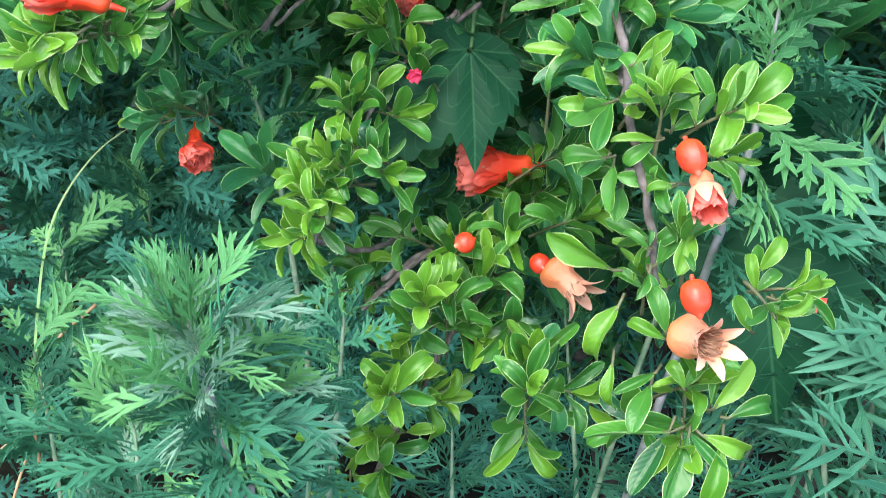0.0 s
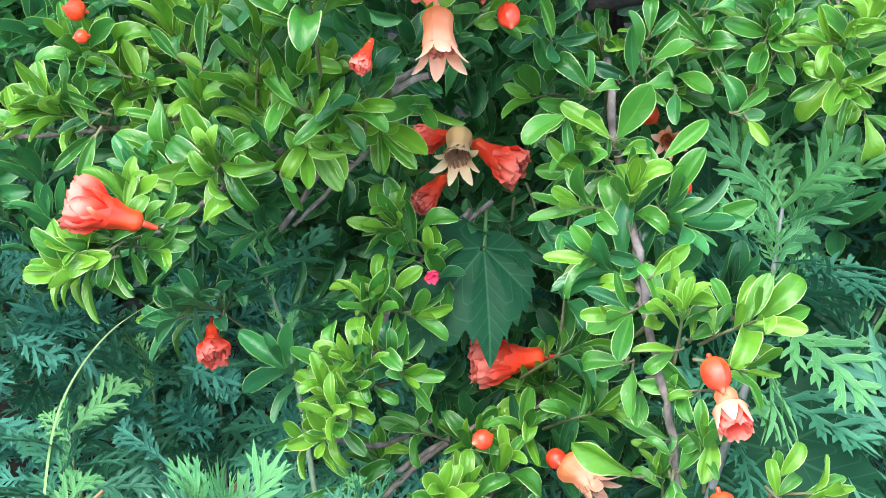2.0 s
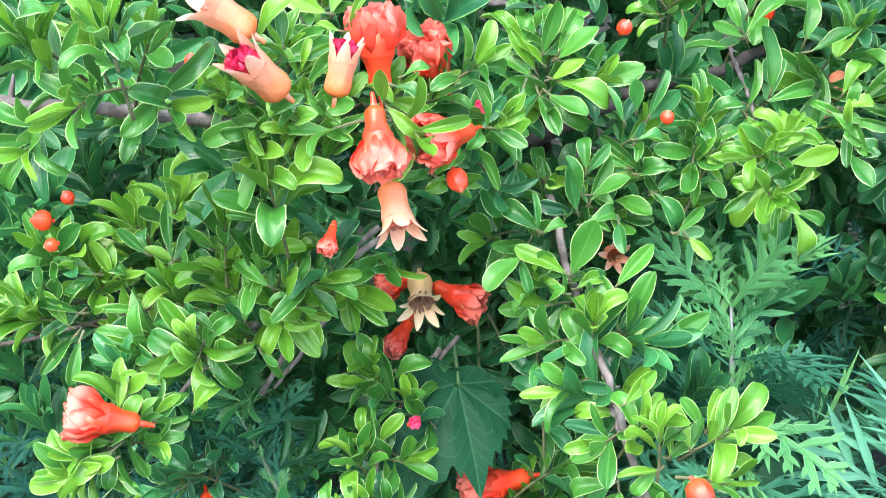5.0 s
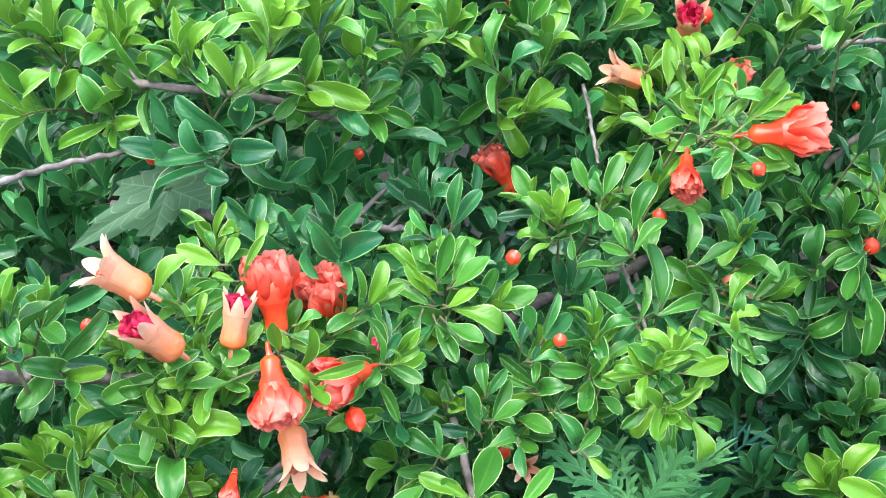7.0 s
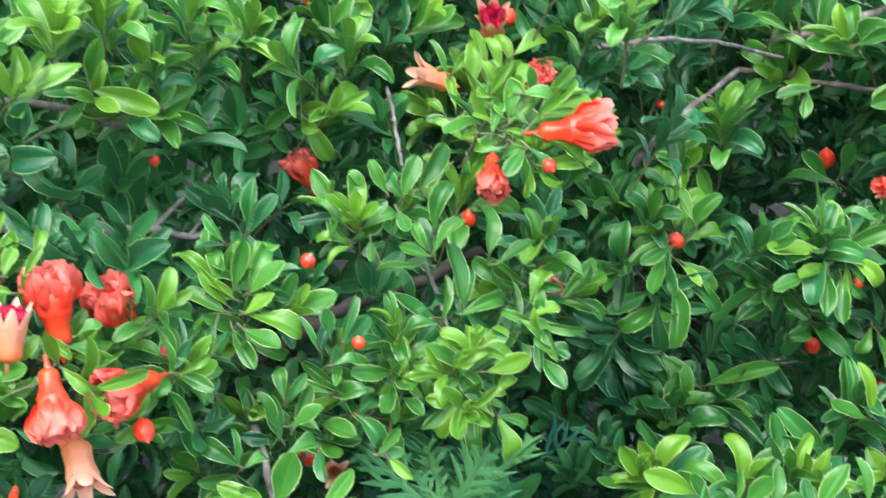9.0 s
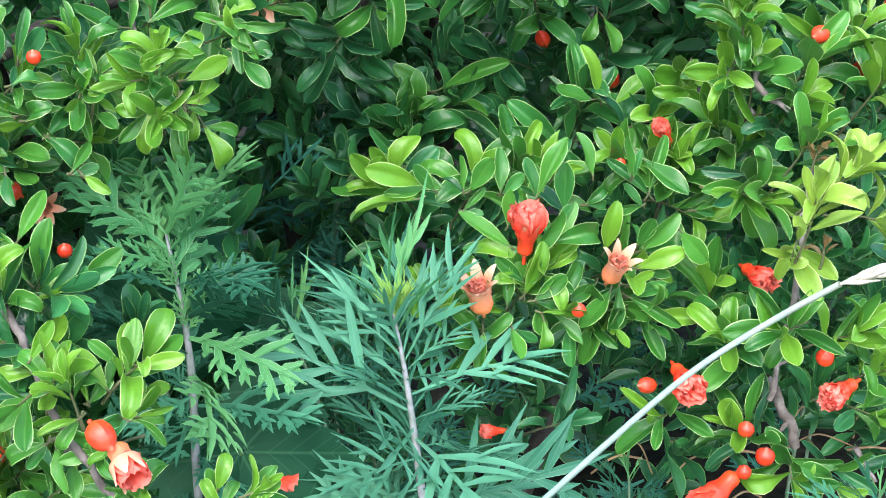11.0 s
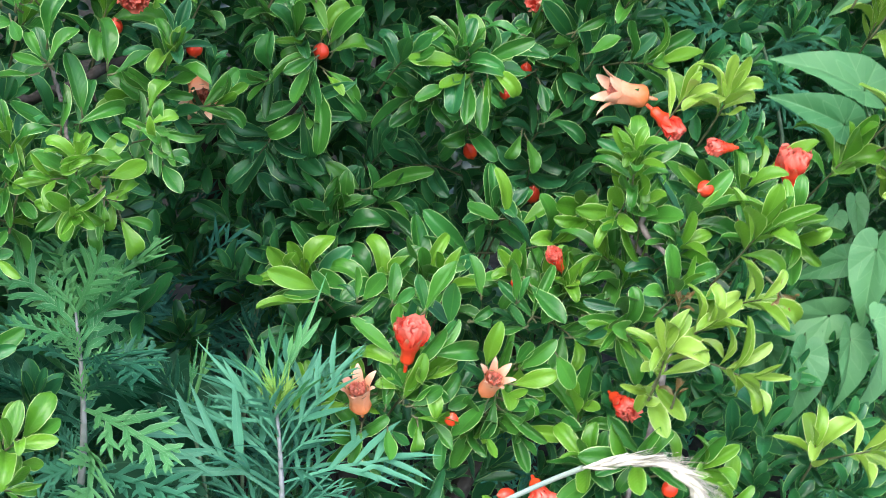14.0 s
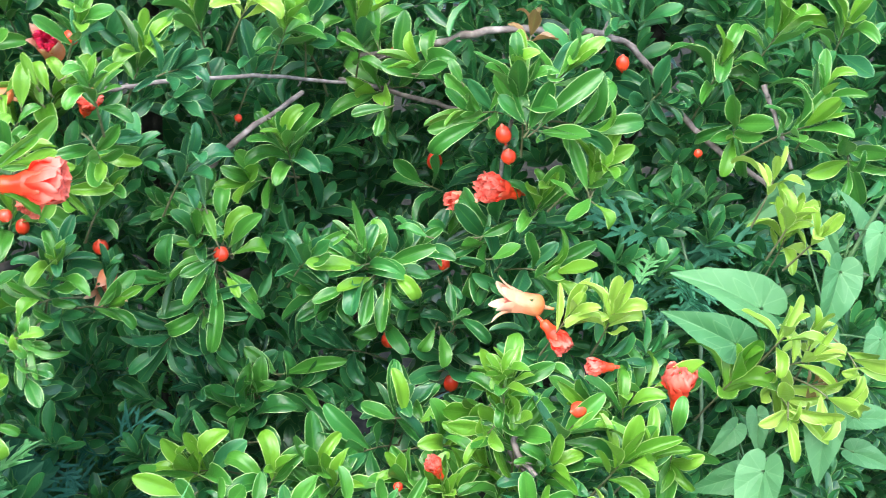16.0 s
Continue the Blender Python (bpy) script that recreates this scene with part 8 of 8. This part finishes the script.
vine = thing("grape_vine", (0.1, 0.35, 0), "wild vine with large dark toothed lobed leaves", "vine")


def vine_leaf(place, way, size, tone, outline=False):
    """A leaf with its stalk at the place and its tip along way."""
    leaf = part("leaf", mesh_from("leaf", *wide_blade(None if tone == "pale" else outline, rng.uniform(0, 50)), VINE[tone]), vine, "pale leaf underside" if tone == "pale" else "")
    m = frame_of(place, way, (rng.uniform(-0.25, 0.25), -1.0, 0.45), size * 0.72) @ Matrix.Diagonal((0.45 if tone == "pale" else 1.0, 1.0, 1.0, 1.0))
    leaf.matrix_basis = m
    back = Vector(place) + Vector((0.02, 0.09, -0.05))
    line = smooth_line((m @ Vector((0, 0.02, 0)), Vector(place) - Vector(way) * size * 0.15 + Vector((0, 0.03, 0.0)), back), 5)
    part("leaf_stalk", mesh_from("leaf_stalk", *tube(line, [0.0013] * len(line), 6), LEAF_STALK), vine)


vine_leaf((0.030, -0.031, 0.767), (0.32, -0.67, -0.67), 0.093, "dark", "lopsided")
vine_leaf((0.214, 0.149, 0.758), (0.27, 0.38, 0.88), 0.080, "dark")
vine_leaf((-0.102, -0.019, 1.024), (-0.83, -0.23, -0.50), 0.087, "pale")
vine_leaf((0.176, 0.056, 0.747), (0.70, 0.05, 0.72), 0.137, "dark")
vine_leaf((0.223, -0.068, 0.701), (0.34, -0.54, -0.77), 0.126, "dark")
vine_leaf((0.255, 0.070, 0.710), (0.74, -0.51, -0.44), 0.088, "dark")

creeper = thing("heart_leaved_creeper", (0.95, 0.2, 0), "creeper with fresh green heart-shaped leaves", "vine")
creeper_line = smooth_line(((0.95, 0.2, 0.0), (0.9, 0.14, 0.5), (0.86, 0.13, 0.8), (0.9, 0.12, 1.0), (0.93, 0.1, 1.12)), 6)
part("stem", mesh_from("stem", *tube(creeper_line, [0.002] * len(creeper_line), 6), LEAF_STALK), creeper)


def heart_leaf(place, way, size):
    leaf = part("leaf", mesh_from("leaf", *wide_blade(True, rng.uniform(0, 50)), HEART), creeper)
    m = frame_of(place, way, (rng.uniform(-0.8, 0.5), -0.8, rng.uniform(0.1, 1.0)), size * 0.88) @ Matrix.Diagonal((0.82, 1, 1, 1))
    leaf.matrix_basis = m
    join = min(creeper_line, key=lambda q: (q - Vector(place) + Vector((0, 0, 0.05))).length)
    line = smooth_line((m @ Vector((0, 0.02, 0)), (Vector(place) + join) / 2 + Vector((0, 0.02, 0.01)), join), 4)
    part("leaf_stalk", mesh_from("leaf_stalk", *tube(line, [0.0011] * len(line), 5), LEAF_STALK), creeper)


heart_leaf((0.829, 0.105, 0.969), (-0.89, 0.17, 0.43), 0.087)
heart_leaf((0.801, 0.081, 0.945), (-0.92, 0.13, 0.38), 0.071)
heart_leaf((0.882, 0.088, 1.012), (-0.21, -0.46, -0.86), 0.066)
heart_leaf((0.876, 0.102, 0.958), (0.40, -0.55, -0.73), 0.062)
heart_leaf((0.919, 0.126, 1.020), (-0.24, 0.16, 0.96), 0.061)
heart_leaf((0.908, 0.084, 1.049), (-0.33, -0.51, -0.79), 0.044)
heart_leaf((0.877, 0.049, 0.898), (-0.20, -0.47, -0.86), 0.064)
heart_leaf((0.918, 0.079, 0.883), (0.89, -0.37, 0.28), 0.048)
heart_leaf((0.874, 0.120, 1.040), (0.23, -0.64, -0.74), 0.040)
heart_leaf((0.948, 0.115, 0.943), (-0.41, -0.48, -0.78), 0.046)
heart_leaf((0.940, 0.103, 0.839), (0.87, -0.49, -0.08), 0.046)
heart_leaf((0.846, 0.110, 0.868), (-0.00, -0.61, -0.79), 0.039)
heart_leaf((0.893, 0.226, 1.044), (-0.72, -0.30, -0.62), 0.059)
heart_leaf((0.823, 0.069, 0.831), (-0.95, -0.11, -0.30), 0.052)
heart_leaf((0.824, 0.034, 0.855), (-0.31, -0.44, -0.84), 0.074)
heart_leaf((0.804, 0.046, 0.789), (-0.98, 0.02, -0.22), 0.077)
heart_leaf((0.763, 0.008, 0.774), (-0.16, -0.50, -0.85), 0.070)
heart_leaf((0.755, 0.059, 0.757), (-0.07, -0.54, -0.84), 0.065)
heart_leaf((0.809, 0.019, 0.781), (-0.07, -0.54, -0.84), 0.066)
heart_leaf((0.816, 0.005, 0.805), (0.28, -0.61, -0.74), 0.063)
heart_leaf((0.857, 0.041, 0.758), (-0.24, -0.48, -0.85), 0.071)
heart_leaf((0.825, 0.103, 0.858), (-0.65, -0.42, -0.64), 0.040)


# ---- grasses, dead stalks ----
def grass_blade(name, label, width, mat, *points):
    line = smooth_line(points, 8)
    v, u = [], []
    for k, p in enumerate(line):
        s = k / (len(line) - 1)
        d = (line[min(k + 1, len(line) - 1)] - line[max(k - 1, 0)]).normalized()
        side = d.cross(Vector((0, -1, 0.2))).normalized()
        w = width * (1 - s ** 3 * 0.95)
        for q in (-1, 0, 1):
            v.append(tuple(p + side * q * w + Vector((0, 0.4 * w * abs(q), 0))))
            u.append((q * 0.5 + 0.5, s))
    ob = thing(name, points[0], label, "grass")
    part("blade", mesh_from("blade", np.array(v), grid(3, len(line)), np.array(u), mat), ob)


def seed_grass(stem, head):
    """A wiry grass stem that arches over, with a drooping bristly ear."""
    ob = thing("seeding_grass", stem[0], "arching grass stem with a drooping straw-coloured bristly ear", "grass")
    line = smooth_line(stem, 8)
    part("stem", mesh_from("stem", *tube(line, [0.0015 - 0.0004 * k / len(line) for k in range(len(line))], 7), GRASS_STEM), ob, "blue-green stem")
    ear, awns = Heap(), Heap()
    line = smooth_line(head, 14)
    for k, p in enumerate(line[:-1]):
        d = (line[k + 1] - p).normalized()
        for j in range(2):
            way = (d + 0.13 * Vector((rng.uniform(-1, 1), rng.uniform(-1, 1), rng.uniform(-1, 1)))).normalized()
            off = Vector((rng.uniform(-1, 1), rng.uniform(-1, 1), rng.uniform(-1, 1))) * 0.0014
            ear.add(tube((p, p + off + way * 0.005, p + off * 1.6 + way * 0.012), (0.0004, 0.001, 0.0002), 5))
            tip = p + way * rng.uniform(0.014, 0.026) + Vector((rng.uniform(-1, 1), rng.uniform(-1, 1), rng.uniform(-1, 0.3))) * 0.003
            awns.add(tube((p + way * 0.01, (p + tip) / 2 + way * 0.004, tip), (0.00022, 0.00018, 0.00008), 4))
    part("ear", ear.mesh("ear", AWN), ob, "straw-coloured ear")
    part("bristle", awns.mesh("bristle", AWN), ob, "", "stuff")


def dead_stalk(radius, *points):
    line = smooth_line(points, 5)
    ob = thing("dead_stalk", points[0], "dry brown dead stalk among the mugwort", "stalk", "dead stalks")
    part("stalk", mesh_from("stalk", *tube(line, [radius * rng.uniform(0.85, 1.1) for _ in line], 6), DEAD), ob)


def fallen_petal(place):
    ob = new("fallen_petal", mesh_from("fallen_petal", *petal_shape(0.017, 0.008, 4.0, 0.2, 0.3), PETAL))
    ob.matrix_basis = Matrix.Translation(place) @ Matrix.Rotation(-1.2, 4, "Z") @ Matrix.Rotation(1.3, 4, "Y")
    tagged(ob, "fallen red petal, set in front of a vine leaf to fit the camera's view", "petal")


grass_blade("grass_blade", "thin arching green grass blade among mugwort", 0.0013, GRASS, (-0.190, 0.015, 0.000), (-0.220, 0.015, 0.375), (-0.245, 0.038, 0.401), (-0.258, 0.066, 0.433), (-0.265, 0.109, 0.493), (-0.246, 0.146, 0.538), (-0.219, 0.171, 0.563))
seed_grass(((0.237, -0.347, 0.000), (0.287, -0.347, 0.801), (0.300, -0.361, 0.829), (0.329, -0.375, 0.868), (0.358, -0.390, 0.905), (0.380, -0.408, 0.932), (0.390, -0.425, 0.950)), ((0.390, -0.425, 0.950), (0.404, -0.428, 0.954), (0.417, -0.431, 0.955), (0.429, -0.437, 0.951), (0.435, -0.446, 0.938), (0.435, -0.453, 0.922), (0.431, -0.462, 0.900), (0.424, -0.472, 0.876), (0.419, -0.477, 0.861)))
dead_stalk(0.0016, (-0.215, -0.019, 0.356), (-0.227, -0.004, 0.383), (-0.225, 0.008, 0.403), (-0.209, 0.020, 0.423))
dead_stalk(0.0013, (-0.252, -0.026, 0.348), (-0.243, -0.017, 0.361), (-0.226, -0.007, 0.378))
dead_stalk(0.0015, (-0.235, 0.040, 0.420), (-0.223, 0.050, 0.436), (-0.210, 0.060, 0.452))
dead_stalk(0.0014, (-0.135, 0.177, 0.390), (-0.127, 0.191, 0.413), (-0.125, 0.202, 0.431))
dead_stalk(0.0012, (-0.221, -0.053, 0.338), (-0.220, -0.038, 0.364), (-0.217, -0.027, 0.383))
dead_stalk(0.0007, (0.653, 0.010, 0.577), (0.675, -0.005, 0.598), (0.697, -0.020, 0.592))
dead_stalk(0.0008, (0.662, -0.020, 0.566), (0.655, -0.014, 0.584), (0.648, -0.008, 0.578))
dead_stalk(0.0011, (0.635, 0.094, 0.562), (0.660, 0.096, 0.587), (0.686, 0.099, 0.596))
dead_stalk(0.0008, (0.612, 0.123, 0.527), (0.625, 0.121, 0.527), (0.639, 0.119, 0.513))
dead_stalk(0.0009, (0.611, 0.016, 0.532), (0.635, 0.028, 0.532), (0.658, 0.039, 0.515))
dead_stalk(0.0011, (0.607, 0.160, 0.489), (0.583, 0.163, 0.494), (0.560, 0.166, 0.478))
dead_stalk(0.0012, (0.594, 0.034, 0.614), (0.596, 0.020, 0.617), (0.598, 0.005, 0.600))
dead_stalk(0.0012, (0.688, 0.088, 0.521), (0.663, 0.090, 0.528), (0.639, 0.093, 0.513))
dead_stalk(0.0008, (0.591, 0.106, 0.509), (0.570, 0.099, 0.549), (0.549, 0.092, 0.559))
dead_stalk(0.0010, (0.712, -0.016, 0.515), (0.719, -0.029, 0.529), (0.726, -0.043, 0.521))
dead_stalk(0.0012, (0.750, 0.029, 0.581), (0.772, 0.031, 0.595), (0.794, 0.034, 0.592))
dead_stalk(0.0009, (0.747, 0.115, 0.541), (0.736, 0.113, 0.547), (0.726, 0.111, 0.536))
dead_stalk(0.0009, (0.562, 0.022, 0.558), (0.579, 0.008, 0.588), (0.596, -0.006, 0.593))
dead_stalk(0.0009, (0.772, 0.085, 0.525), (0.768, 0.077, 0.557), (0.763, 0.069, 0.572))
dead_stalk(0.0012, (0.802, 0.058, 0.521), (0.782, 0.068, 0.524), (0.762, 0.078, 0.519))
dead_stalk(0.0009, (0.645, 0.138, 0.428), (0.651, 0.123, 0.426), (0.658, 0.108, 0.412))
# brought nearer than its leaf so that the camera sees it
fallen_petal((0.235, -0.133, 0.718))
